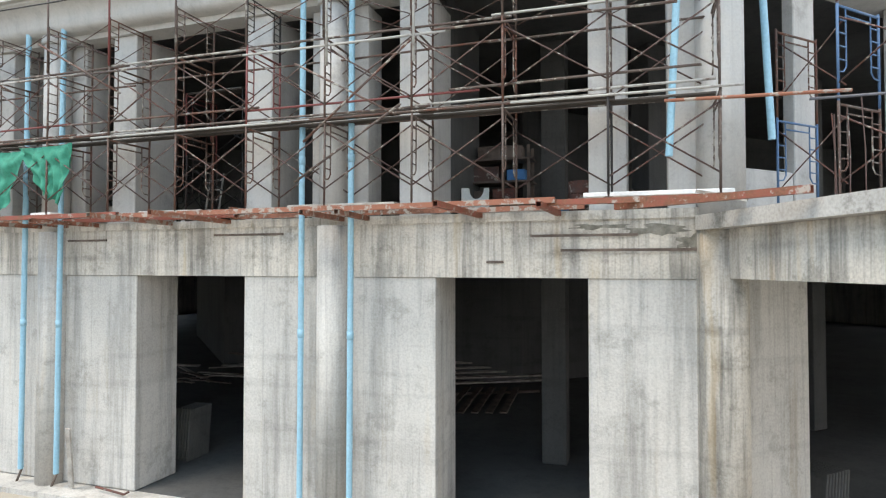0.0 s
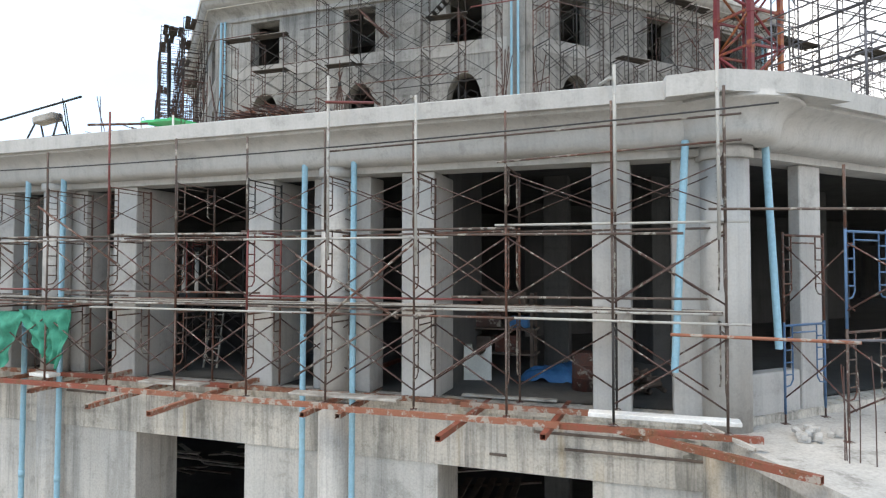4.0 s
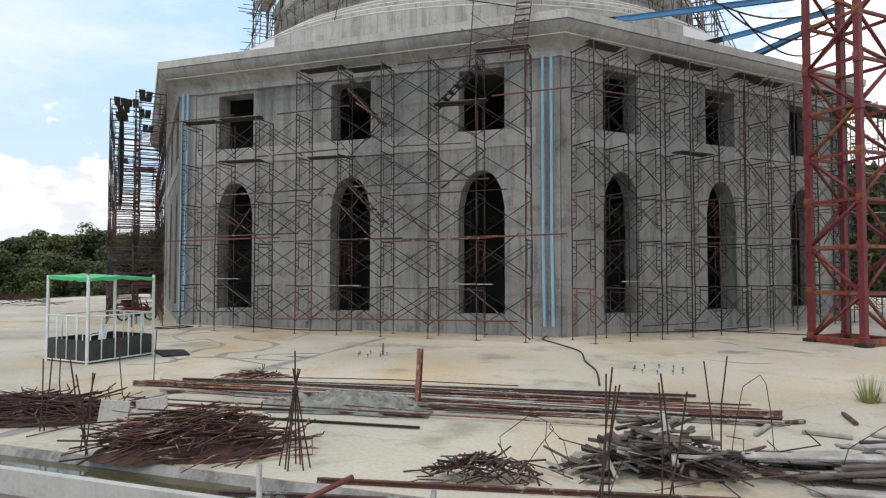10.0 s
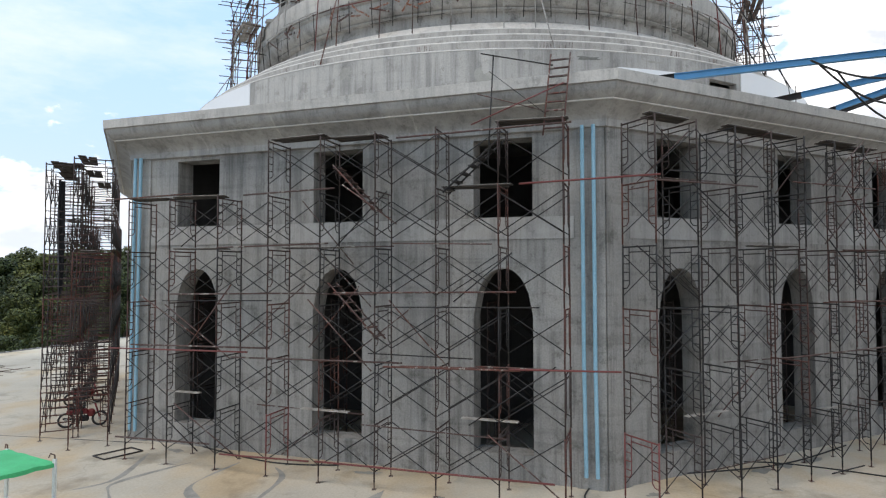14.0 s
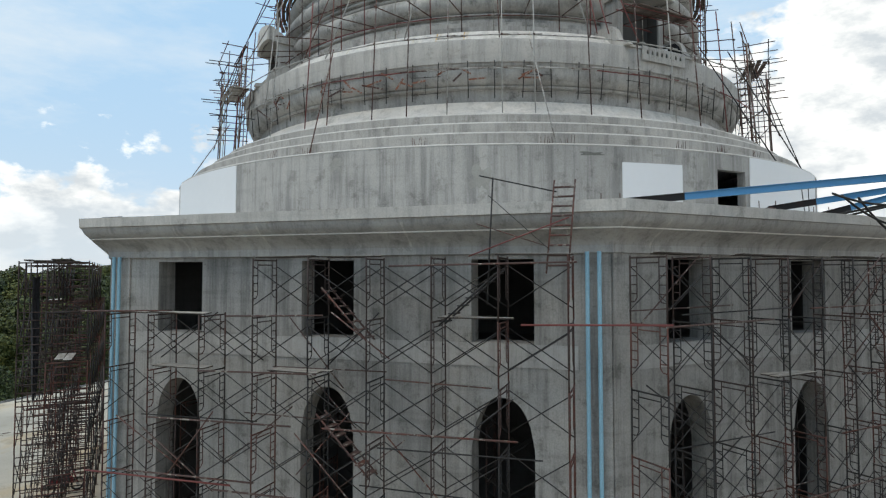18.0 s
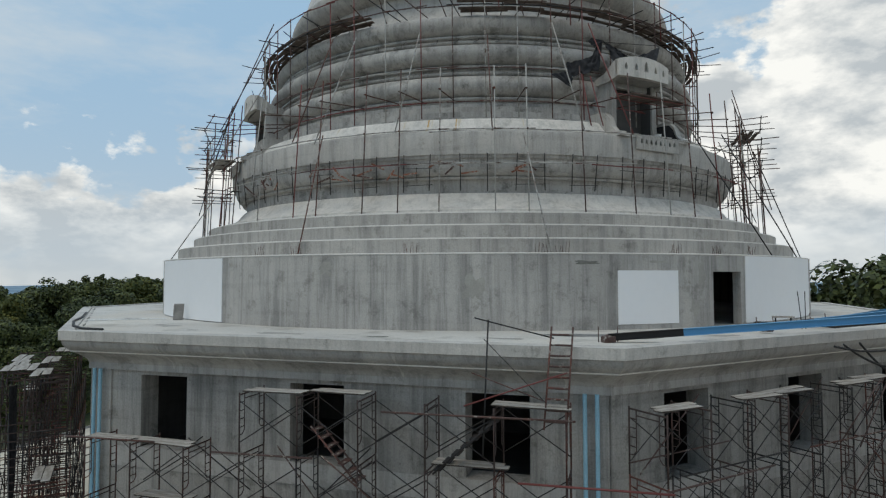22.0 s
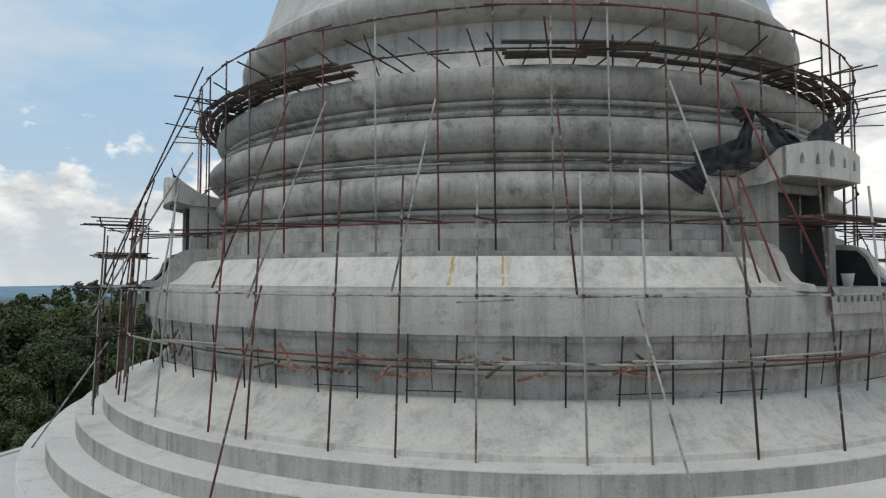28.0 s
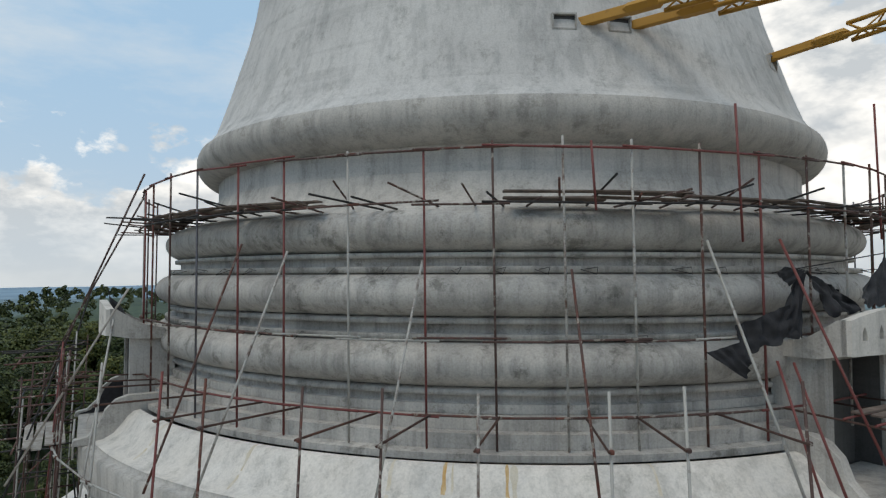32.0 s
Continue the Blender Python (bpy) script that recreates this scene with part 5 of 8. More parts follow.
for j in range(16):
    c = Vector((-10.6 + rnd.uniform(-2.0, 1.8), 28.4 + rnd.uniform(-1.4, 2.4), GROUND + 0.2 + j * 0.07))
    part("board", Geo().box((0, 0, 0), (rnd.uniform(1.8, 3.6), 0.22, 0.05), None, 0.008), rnd.choice((PLANKWOOD, DARKWOOD)), heap, "", Matrix.Translation(c) @ pose(0, 0, 0, rnd.uniform(-8, 8), rnd.uniform(-8, 8), AZ0 + rnd.uniform(-30, 30)))


def motorbike(m, label):
    base = thing("motorbike", label, "motorbike", "parked motorbikes", m=m)
    for x in (-0.6, 0.6):
        g = Geo()
        n = 20
        ring = [(x + math.cos(2 * math.pi * i / n) * 0.26, 0, 0.3 + math.sin(2 * math.pi * i / n) * 0.26) for i in range(n + 1)]
        w = part("wheel", g.path(ring, 0.045, 6), RUBBER, base)
        h = Geo().tube((x, -0.05, 0.3), (x, 0.05, 0.3), 0.06, 10)
        for i in range(8):
            h.tube((x, 0, 0.3), (x + math.cos(i * 0.785) * 0.25, 0, 0.3 + math.sin(i * 0.785) * 0.25), 0.006, 4)
        part("rim", h, WHITETUBE, w)
    part("body", Geo().box((-0.2, 0, 0.62), (0.75, 0.2, 0.22), None, 0.05).box((0.28, 0, 0.55), (0.3, 0.22, 0.3), None, 0.08).tube((0.6, 0, 0.3), (0.42, 0, 0.92), 0.035), REDPAINT, base, "red body")
    part("seat", Geo().box((-0.25, 0, 0.78), (0.62, 0.22, 0.09), None, 0.035), RUBBER, base)
    part("engine", Geo().box((0.05, 0, 0.34), (0.32, 0.2, 0.22), None, 0.04), DARKTUBE, base)
    part("handlebar", Geo().path([(0.36, -0.32, 1.0), (0.42, -0.1, 0.94), (0.42, 0.1, 0.94), (0.36, 0.32, 1.0)], 0.015), DARKTUBE, base)
    part("exhaust", Geo().tube((0.05, 0.14, 0.26), (-0.72, 0.16, 0.34), 0.04, 8), DARKTUBE, base)
    return base


bike = motorbike(Matrix.Translation((-15.55, 35.95, TERRACE)) @ pose(0, 0, 0, 0, 0, 25), "red motorbike parked on the terrace by the scaffold")
b3 = copy_thing(bike, Matrix.Translation((-18.0, 40.2, TERRACE)) @ pose(0, 0, 0, 0, 0, 50))
tagged(b3, "second red motorbike parked behind the scaffold")
b2 = copy_thing(bike, Matrix.Translation(fp(0, 3.4, 33.2, GROUND)) @ pose(0, 0, 0, 0, 0, 150))
tagged(b2, "dark red motorbike parked inside the podium")

# first-storey bay: white basin block, blue tarpaulin, drum, boards
g = Geo()
n = 20
pts = [(-0.55, 0.0), (0.55, 0.0), (0.55, 1.0)] + [(math.cos(radians(a)) * 0.3 + 0.05, 1.0 - math.sin(radians(a)) * 0.32) for a in range(0, 181, 12)] + [(-0.55, 1.0)]
vs = [(x, y, z) for y in (-0.2, 0.2) for x, z in pts]
q = len(pts)
g.add(vs, [tuple(range(q)), tuple(range(2 * q - 1, q - 1, -1))] + [(i, i + q, (i + 1) % q + q, (i + 1) % q) for i in range(q)])
tagged(part("formwork_block", g, WHITEPAINT, None, "", Matrix.Translation(fp(0, 10.05, 34.7, FLOOR1)) @ pose(0, 0, 0, 0, 0, AZ0 + 12) @ Matrix.Diagonal((0.62, 0.8, 0.85, 1))), "white form block with a rounded hollow in its top", "block")
for j, (u, o, s) in enumerate(((11.8, 34.2, 0.7), (12.6, 33.6, 0.95), (8.9, 33.0, 1.0))):
    g = Geo()
    N = 14
    vs = []
    for a in range(N + 1):
        for b in range(N + 1):
            x, y = a / N - 0.5, b / N - 0.5
            z = 0.42 * max(0, 1 - (2 * abs(x)) ** 3) * max(0, 1 - (2 * abs(y)) ** 3) + 0.3 * noise.noise(Vector((x * 4, y * 4, j * 3.3))) + 0.12 * noise.noise(Vector((x * 11, y * 11, j)))
            vs.append((x * 2.2 * s, y * 1.3 * s, max(0.01, z) * s))
    g.add(vs, [(a * (N + 1) + b, (a + 1) * (N + 1) + b, (a + 1) * (N + 1) + b + 1, a * (N + 1) + b + 1) for a in range(N) for b in range(N)], True)
    tagged(part("tarpaulin", g, TARPBLUE if j != 2 else REDTUBE, None, "", Matrix.Translation(fp(0, u, o, FLOOR1 + 0.005)) @ pose(0, 0, 0, 0, 0, AZ0)), "crumpled %s tarpaulin over stored goods" % ("blue" if j != 2 else "dark red"), "tarpaulin", "covered goods")
g = Geo().tube((0, 0, 0), (0, 0, 0.85), 0.29, 18)
for z in (0.28, 0.57):
    g.tube((0, 0, z - 0.012), (0, 0, z + 0.012), 0.3, 18)
tagged(part("oil_drum", g, RUST, None, "", Matrix.Translation(fp(0, 12.7, 35.2, FLOOR1))), "rusty steel drum standing in the bay", "drum")
rack = thing("timber_rack", "rough brown timber rack loaded with boxes in the bay", "rack")
for x, y in ((-0.8, -0.3), (0.8, -0.3), (-0.8, 0.3), (0.8, 0.3)):
    part("leg", Geo().box((0, 0, 0), (0.08, 0.08, 2.1), None, 0.005), DARKWOOD, rack, "", Matrix.Translation(fp(0, 10.4 + x, 33.3 + y, FLOOR1 + 1.05)) @ pose(0, 0, 0, 0, 0, AZ0))
for z in (0.5, 1.15, 1.75):
    part("shelf", Geo().box((0, 0, 0), (1.8, 0.75, 0.05), None, 0.005), DARKWOOD, rack, "", Matrix.Translation(fp(0, 10.4, 33.3, FLOOR1 + z)) @ pose(0, 0, 0, 0, 0, AZ0))
rnd = random.Random(17)
for x, z, w, h, mat in ((-0.55, 0.53, 0.5, 0.4, DARKWOOD), (0.1, 0.53, 0.6, 0.45, RUST), (-0.4, 1.18, 0.7, 0.4, RUST), (0.45, 1.18, 0.5, 0.3, TARPBLUE), (0.0, 1.78, 1.2, 0.35, DARKWOOD)):
    tagged(part("crate", Geo().box((0, 0, h / 2), (w, 0.5, h), None, 0.02), mat, None, "", Matrix.Translation(fp(0, 10.4 + x, 33.3, FLOOR1 + z)) @ pose(0, 0, 0, 0, 0, AZ0 + rnd.uniform(-6, 6))), "worn crate of goods on the timber rack", "crate", "crates on the rack")
lad = thing("ladder", "grey timber ladder leaning inside the bay", "ladder")
for s in (-0.22, 0.22):
    tube_between("rail", fp(0, 2.6 + s, 35.4, FLOOR1), fp(0, 2.2 + s, 34.6, FLOOR1 + 1.6), PLANKWOOD, lad, 0.03)
for i in range(5):
    f_ = 0.12 + i * 0.19
    tube_between("rung", fp(0, 2.38 - 0.4 * f_, 35.4 - 0.8 * f_, FLOOR1 + 1.6 * f_), fp(0, 2.82 - 0.4 * f_, 35.4 - 0.8 * f_, FLOOR1 + 1.6 * f_), PLANKWOOD, lad, 0.02)
logs = thing("rubble_heap", "heap of broken timber and rubble by the pier", "rubble")
for j in range(16):
    c = fp(0, 13.9 + rnd.uniform(-0.35, 0.35), 35.3 + rnd.uniform(-0.3, 0.3), FLOOR1 + 0.08 + 0.03 * j)
    part("chunk", Geo().box((0, 0, 0), (rnd.uniform(0.15, 0.5), 0.12, 0.1), None, 0.02), DARKWOOD, logs, "", Matrix.Translation(c) @ pose(0, 0, 0, rnd.uniform(-30, 30), rnd.uniform(-30, 30), rnd.uniform(0, 180)))
# starter bars and bricks on the porch slab
for (u, o) in ((-15.4, 39.5), (-13.2, 41.4)):
    cage = thing("starter_bars", "bundle of rusty starter bars rising from the porch slab", "rebar", "starter bars")
    for j in range(5):
        p = fp(1, u + rnd.uniform(-0.22, 0.22), o + rnd.uniform(-0.22, 0.22), 6.25)
        part("bar", Geo().path([p, p + Vector((rnd.uniform(-0.02, 0.02), rnd.uniform(-0.02, 0.02), 0.8)), p + Vector((rnd.uniform(-0.05, 0.05), rnd.uniform(-0.05, 0.05), rnd.uniform(1.3, 1.7)))], 0.009, 5), RUST, cage)
bricks = thing("brick_pile", "small pile of broken grey blocks at the corner column", "blocks")
for j in range(14):
    c = fp(1, -14.6 + rnd.uniform(-0.5, 0.5), 38.3 + rnd.uniform(-0.25, 0.25), 6.3 + 0.05 * (j % 3))
    part("block", Geo().box((0, 0, 0), (0.2, 0.1, 0.09), None, 0.012), CONC_PLASTER, bricks, "", Matrix.Translation(c) @ pose(0, 0, 0, rnd.uniform(-12, 12), rnd.uniform(-12, 12), rnd.uniform(0, 180)))
# sagging cable along the cornice, and lifting frame at the terrace's edge
g = Geo().path([fp(0, -9 + i * 1.0, 38.95, 11.45 + 0.25 * ((i - 12.5) / 12.5) ** 2) for i in range(26)], 0.016, 5)
tagged(part("cable", g, RUBBER), "black cable sagging along the scaffold's head", "cable")
h = thing("roof_hoist", "small steel hoist rig on the terrace edge", "hoist")
hb = fp(0, -1.3, 37.2, TERRACE)
tx, ty = fdir(0)[1], -fdir(0)[0]
for dx in (-0.5, 0.5):
    for dy in (-0.35, 0.35):
        tube_between("leg", hb + tx * dx + ty * dy, hb + tx * dx * 0.75 + UP * 0.95, DARKTUBE, h)
tube_between("beam", hb + tx * -1.9 + UP * 0.93, hb + tx * 1.13 + UP * 1.34, DARKTUBE, h, 0.03)
part("counterweight", Geo().box(hb + UP * 0.83 + tx * -0.05, (0.75, 0.35, 0.2), pose(0, 0, 0, 0, -7, AZ0).to_3x3(), 0.03), PLANKWOOD, h)
tube_between("tie", hb + tx * -0.75 + UP * 0.3, hb + tx * 0.6 + UP * 0.36, DARKTUBE, h, 0.03)
for dx, z in ((0.52, 1.35), (0.62, 1.2)):
    tube_between("stay", hb + tx * dx + ty * 0.2, hb + tx * (dx - 0.05) + UP * z, DARKTUBE, h, 0.015)

# ---- terrace things ----
# white lift cage with a green canopy
cg = thing("site_cage", "white steel cage with black side panels and green canopy", "cage")
A, B, D = Vector((-9.85, 21.95, TERRACE)), Vector((-11.5, 22.75, TERRACE)), Vector((-8.95, 23.95, TERRACE))
E_ = B + D - A
mid_ = (A + E_) / 2
A, B, E_, D = (mid_ + (p - mid_) * 0.93 for p in (A, B, E_, D))
corners = [A, B, E_, D]
cen_ = Vector(mid_)
for p in corners:
    part("post", Geo().box(p + UP * 1.17, (0.06, 0.06, 2.34)), WHITEPAINT, cg)
    part("hook", Geo().path([p + UP * 2.34, p + UP * 2.42, p + UP * 2.46 + (cen_ - p).normalized() * 0.08, p + UP * 2.38 + (cen_ - p).normalized() * 0.11], 0.014, 6), RUST, cg, "rusty lifting hook")
for p, q in zip(corners, corners[1:] + corners[:1]):
    n_ = 4 if (q - p).length < 2.0 else 5
    for z in (0.06, 1.25):
        tube_between("rail", p + UP * z, q + UP * z, WHITEPAINT, cg, 0.024)
    for i in range(1, n_):
        s = p.lerp(q, i / n_)
        tube_between("baluster", s + UP * 0.06, s + UP * 1.25, WHITEPAINT, cg, 0.022)
    d = (q - p).normalized()
    rot = Matrix((d, UP.cross(d), UP)).transposed()
    part("side_panel", Geo().box((p + q) / 2 + UP * 0.34, ((q - p).length - 0.08, 0.012, 0.56), rot), BLACKPANEL, cg, "black side panel")
part("floor_plate", Geo().prism([p[:2] for p in corners], TERRACE + 0.01, TERRACE + 0.05), BLACKPANEL, cg)
g = Geo()
cen = (A + E_) / 2
N = 10
vs = []
for i in range(N + 1):
    for j in range(N + 1):
        p = A.lerp(B, i / N) + (D - A) * (j / N)
        p = cen + (p - cen) * 1.02
        s = abs(j / N - 0.5)
        p.z = TERRACE + 2.26 + 0.05 * (1 - s * 2) + 0.06 * (i / N) + 0.03 * noise.noise(Vector((i * 0.7, j * 0.7, 0)))
        vs.append(p)
fl = [(i * (N + 1) + j, (i + 1) * (N + 1) + j, (i + 1) * (N + 1) + j + 1, i * (N + 1) + j + 1) for i in range(N) for j in range(N)]
g.add(vs, fl, True)
g.add([v - UP * 0.02 for v in vs], [f[::-1] for f in fl], True)
rim = [i * (N + 1) for i in range(N + 1)] + [N * (N + 1) + j for j in range(1, N + 1)] + [i * (N + 1) + N for i in range(N - 1, -1, -1)] + [j for j in range(N - 1, 0, -1)]
hem = [vs[i] for i in rim] + [vs[i] - UP * (0.09 + 0.04 * noise.noise(Vector((q * 0.5, 1, 0)))) for q, i in enumerate(rim)]
q = len(rim)
g.add(hem, [(i, (i + 1) % q, (i + 1) % q + q, i + q) for i in range(q)], True)
part("canopy", g, CANVASGREEN, cg, "green canvas canopy")
chair = thing("plastic_chair", "white plastic armchair standing in the cage", "chair", m=Matrix.Translation((A + E_) / 2 + Vector((-0.1, -0.2, 0.05))) @ pose(0, 0, 0, 0, 0, -35))
part("seat", Geo().box((0, 0, 0.42), (0.46, 0.44, 0.03), None, 0.012), FOAM, chair)
for x in (-0.2, 0.2):
    for y in (-0.19, 0.19):
        part("leg", Geo().tube((x * 1.15, y * 1.15, 0), (x, y, 0.42), 0.022, 6), FOAM, chair)
    part("armrest", Geo().path([(x * 1.1, -0.2, 0.4), (x * 1.15, -0.2, 0.63), (x * 1.15, 0.2, 0.66)], 0.02, 6), FOAM, chair)
for x in (-0.18, -0.09, 0.0, 0.09, 0.18):
    part("back_slat", Geo().box((x, 0.24, 0.64), (0.06, 0.02, 0.42), pose(0, 0, 0, -8, 0, 0).to_3x3(), 0.006), FOAM, chair)
part("top_rail", Geo().box((0, 0.27, 0.86), (0.44, 0.025, 0.07), None, 0.01), FOAM, chair)
pl = Geo().prism([(-9.4, 24.7), (-8.5, 23.4), (-7.9, 23.8), (-8.5, 24.8)], TERRACE, TERRACE + 0.05)
tagged(part("steel_plate", pl, DARKTUBE), "dark steel plate lying beside the cage", "plate")

# crane mast
mast = thing("crane_mast", "red lattice tower crane mast with orange rust", "crane")
L4 = [Vector((13.08, 25.85, 0)), Vector((12.37, 27.49, 0)), Vector((14.02, 28.2, 0)), Vector((14.73, 26.55, 0))]
MASTC = (L4[0] + L4[2]) / 2
TOPZ, BAY = 47.0, 1.56
MTURN = pose(0, 0, 0, 0, 0, -66.7).to_3x3()
for p in L4:
    part("leg", Geo().box(p + UP * ((TERRACE + TOPZ) / 2), (0.19, 0.19, TOPZ - TERRACE), MTURN), CRANERED, mast)
DIAG = {}
GUSSET = Geo().box((0, 0, 0), (0.235, 0.235, 0.34), MTURN, 0.01).mesh("gusset")
GUSSET.materials.append(CRANERED)
for s, (p, q) in enumerate(zip(L4, L4[1:] + L4[:1])):
    d_ = (q - p).normalized()
    turn_ = Matrix(((d_.x, -d_.y, 0), (d_.y, d_.x, 0), (0, 0, 1)))
    for j in range(int((TOPZ - TERRACE) / BAY)):
        z = TERRACE + 0.16 + j * BAY
        a, b = (p, q) if (j + s) % 2 else (q, p)
        put("diagonal", (DIAG.setdefault((s, (j + s) % 2), Geo().tube(a, b + UP * BAY, 0.068, 4).mesh("diagonal"))), mast, Matrix.Translation((0, 0, z)))
        put("strut", (DIAG.setdefault((s, 2), Geo().box((p + q) / 2, ((q - p).length, 0.09, 0.11), turn_, 0.008).mesh("strut"))), mast, Matrix.Translation((0, 0, z)))
        put("gusset", GUSSET, mast, Matrix.Translation(p + UP * z))
for me in DIAG.values():
    me.materials.append(CRANERED)
for p in L4:
    part("foot", Geo().box(p + UP * (TERRACE + 0.06), (0.42, 0.42, 0.12), MTURN, 0.01), DARKTUBE, mast)
for p, q in zip(L4, L4[1:] + L4[:1]):
    d_ = (q - p).normalized()
    part("base_beam", Geo().box((p + q) / 2 + UP * (TERRACE + 0.13), ((q - p).length, 0.16, 0.2), Matrix(((d_.x, -d_.y, 0), (d_.y, d_.x, 0), (0, 0, 1))), 0.01), CRANERED, mast)
LAD = MASTC + Vector((0.1, 0.05, 0))
for dx in (-0.19, 0.19):
    tube_between("ladder_rail", LAD + Vector((dx, 0, TERRACE)), LAD + Vector((dx, 0, TOPZ)), GREYTUBE, mast)
RUNG = Geo().tube(Vector((-0.19, 0, 0)), Vector((0.19, 0, 0)), 0.012, 5).mesh("rung")
RUNG.materials.append(GREYTUBE)
for j in range(58):
    put("rung", RUNG, mast, Matrix.Translation(LAD + UP * (TERRACE + 0.3 + 0.42 * j)))

# blue ties from the roof to the mast
for a, b, r in ((Vector((4.05, 29.45, 24.32)), Vector((12.5, 28.35, 24.99)), 0.13), (Vector((9.95, 31.95, 24.4)), Vector((15.2, 29.8, 25.2)), 0.12), (Vector((12.9, 33.8, 24.4)), Vector((15.4, 31.2, 25.2)), 0.11)):
    t_ = thing("tie_beam", "blue painted steel tie from roof anchor to crane mast", "steel tie", "crane ties")
    m_ = a.lerp(b, 0.24)
    i_beam("beam", m_, b, 0.2, 0.16, BLUESTEEL, t_, "blue painted length")
    i_beam("beam", a, m_, 0.2, 0.16, DARKTUBE, t_, "bare grey length")
    part("anchor", Geo().box(a - UP * 0.06, (0.36, 0.3, 0.2), None, 0.03).tube(a + Vector((0, -0.2, 0)), a + Vector((0, 0.2, 0)), 0.07, 10), RUST, t_)
    for dx in (-0.25, 0.3):
        tube_between("bolt", a + Vector((dx, 0.1, -0.15)), a + Vector((dx, 0.12, 0.3)), RUST, t_, 0.015)
for i, (p, q, s) in enumerate((((9.0, 27.2, 24.3), (15.3, 29.8, 25.6), 0.7), ((9.5, 27.6, 24.3), (15.5, 30.0, 25.0), 1.1), ((10.2, 28.0, 24.3), (15.6, 30.2, 24.6), 1.4))):
    p, q = Vector(p), Vector(q)
    tagged(part("hose", Geo().path([p.lerp(q, k / 14) - UP * s * 4 * (k / 14) * (1 - k / 14) for k in range(15)], 0.03, 6), RUBBER), "black hose slung between roof edge and crane", "hose", "hoses")

# heaps of reinforcing steel
def inward(p, limit=37.75):
    """The point, drawn back from the terrace's edge."""
    n = fp(0, 0, 1, 0) - fp(0, 0, 0, 0)
    over = (p - fp(0, 0, 0, p.z)).dot(n) - limit
    return p - n * over if over > 0 else p


def bar_heap(name, label, cx, cy, n, lx, ly, hz, lmin, lmax, az, spread, seed, mats, radius=0.0095):
    """A mound of bent bars lying every way, over a packed core."""
    rnd = random.Random(seed)
    base = thing(name, label, "rebar", "heaps of steel")
    rise = lambda x, y: hz * max(0.0, 1 - (x / lx / 1.9) ** 2 - (y / ly / 1.9) ** 2)
    if n > 150:
        g = Geo()
        N = 26
        vs = []
        for i in range(N + 1):
            for j in range(N + 1):
                x, y = (i / N - 0.5) * 3.6 * lx, (j / N - 0.5) * 3.6 * ly
                vs.append(inward(Vector((cx + x, cy + y, TERRACE - 0.02 + rise(x, y) * (0.6 + 0.6 * noise.noise(Vector((x * 6, y * 6, seed))))))))
        g.add(vs, [(i * (N + 1) + j, (i + 1) * (N + 1) + j, (i + 1) * (N + 1) + j + 1, i * (N + 1) + j + 1) for i in range(N) for j in range(N)])
        part("packed_core", g, REBAR, base, "packed rusty scrap in the heap's middle")
    for j in range(n):
        x, y = max(-1.7, min(1.7, rnd.gauss(0, 0.8))) * lx, max(-1.7, min(1.7, rnd.gauss(0, 0.8))) * ly
        z = TERRACE + 0.02 + rise(x, y) * rnd.uniform(0.55, 1.05)
        a = radians(az + rnd.gauss(0, spread))
        ln = rnd.uniform(lmin, lmax)
        d = Vector((math.cos(a), math.sin(a), rnd.gauss(0, 0.13)))
        c = Vector((cx + x, cy + y, z))
        p, q = c - d * ln / 2, c + d * ln / 2
        p.z, q.z = max(p.z, TERRACE + 0.015), max(q.z, TERRACE + 0.015)
        p, q = inward(p, 38.0), inward(q, 38.0)
        pts = [p, p.lerp(q, 0.5) + Vector((rnd.gauss(0, 0.03), rnd.gauss(0, 0.03), rnd.gauss(0.02, 0.03))), q]
        if rnd.random() < 0.35:
            e = Vector((-d.y, d.x, rnd.uniform(-0.1, 0.7))) * rnd.uniform(0.08, 0.3) * rnd.choice((-1, 1))
            e.z = abs(e.z)
            pts.append(inward(q + e, 38.0))
        part("bar", Geo().path(pts, radius * rnd.uniform(0.75, 1.5), 5), rnd.choice(mats), base)
    return base


bar_heap("rebar_heap", "heap of bent rusty reinforcing bars on the terrace edge", -4.0, 14.4, 300, 0.7, 0.3, 0.52, 0.5, 1.4, 34, 36, 21, (REBAR, REBAR, RUST, REBAR, BEAMRUST))
bar_heap("rebar_heap", "long heap of rusty bars on the terrace edge", -7.5, 16.3, 260, 0.85, 0.38, 0.32, 0.6, 1.8, 16, 34, 22, (REBAR, REBAR, RUST))
bar_heap("rebar_heap", "small scatter of rusty bar ends", -0.1, 13.35, 110, 0.4, 0.14, 0.25, 0.12, 0.5, 20, 60, 23, (REBAR, REBAR, DARKWOOD))
bar_heap("rebar_heap", "small patch of rusty scraps on the terrace", -4.95, 20.0, 45, 0.38, 0.15, 0.12, 0.3, 0.7, 5, 35, 24, (REBAR, BEAMRUST))
bar_heap("rebar_heap", "distant heap of rusty bars on the terrace", -30.5, 48.5, 90, 1.3, 0.9, 0.8, 1.0, 2.6, 15, 35, 25, (REBAR, REBAR))
for x, y, w, t in ((-5.65, 15.55, 0.42, 6), (-5.15, 15.75, 0.46, -8)):
    tagged(part("grey_board", Geo().box((0, 0, 0), (w, 0.04, 0.34), None, 0.008), CONC_LIP, None, "", Matrix.Translation((x, y, TERRACE + 0.28)) @ pose(0, 0, 0, -12, t, 14)), "grey cement board leaning on the steel heap", "board", "cement boards")
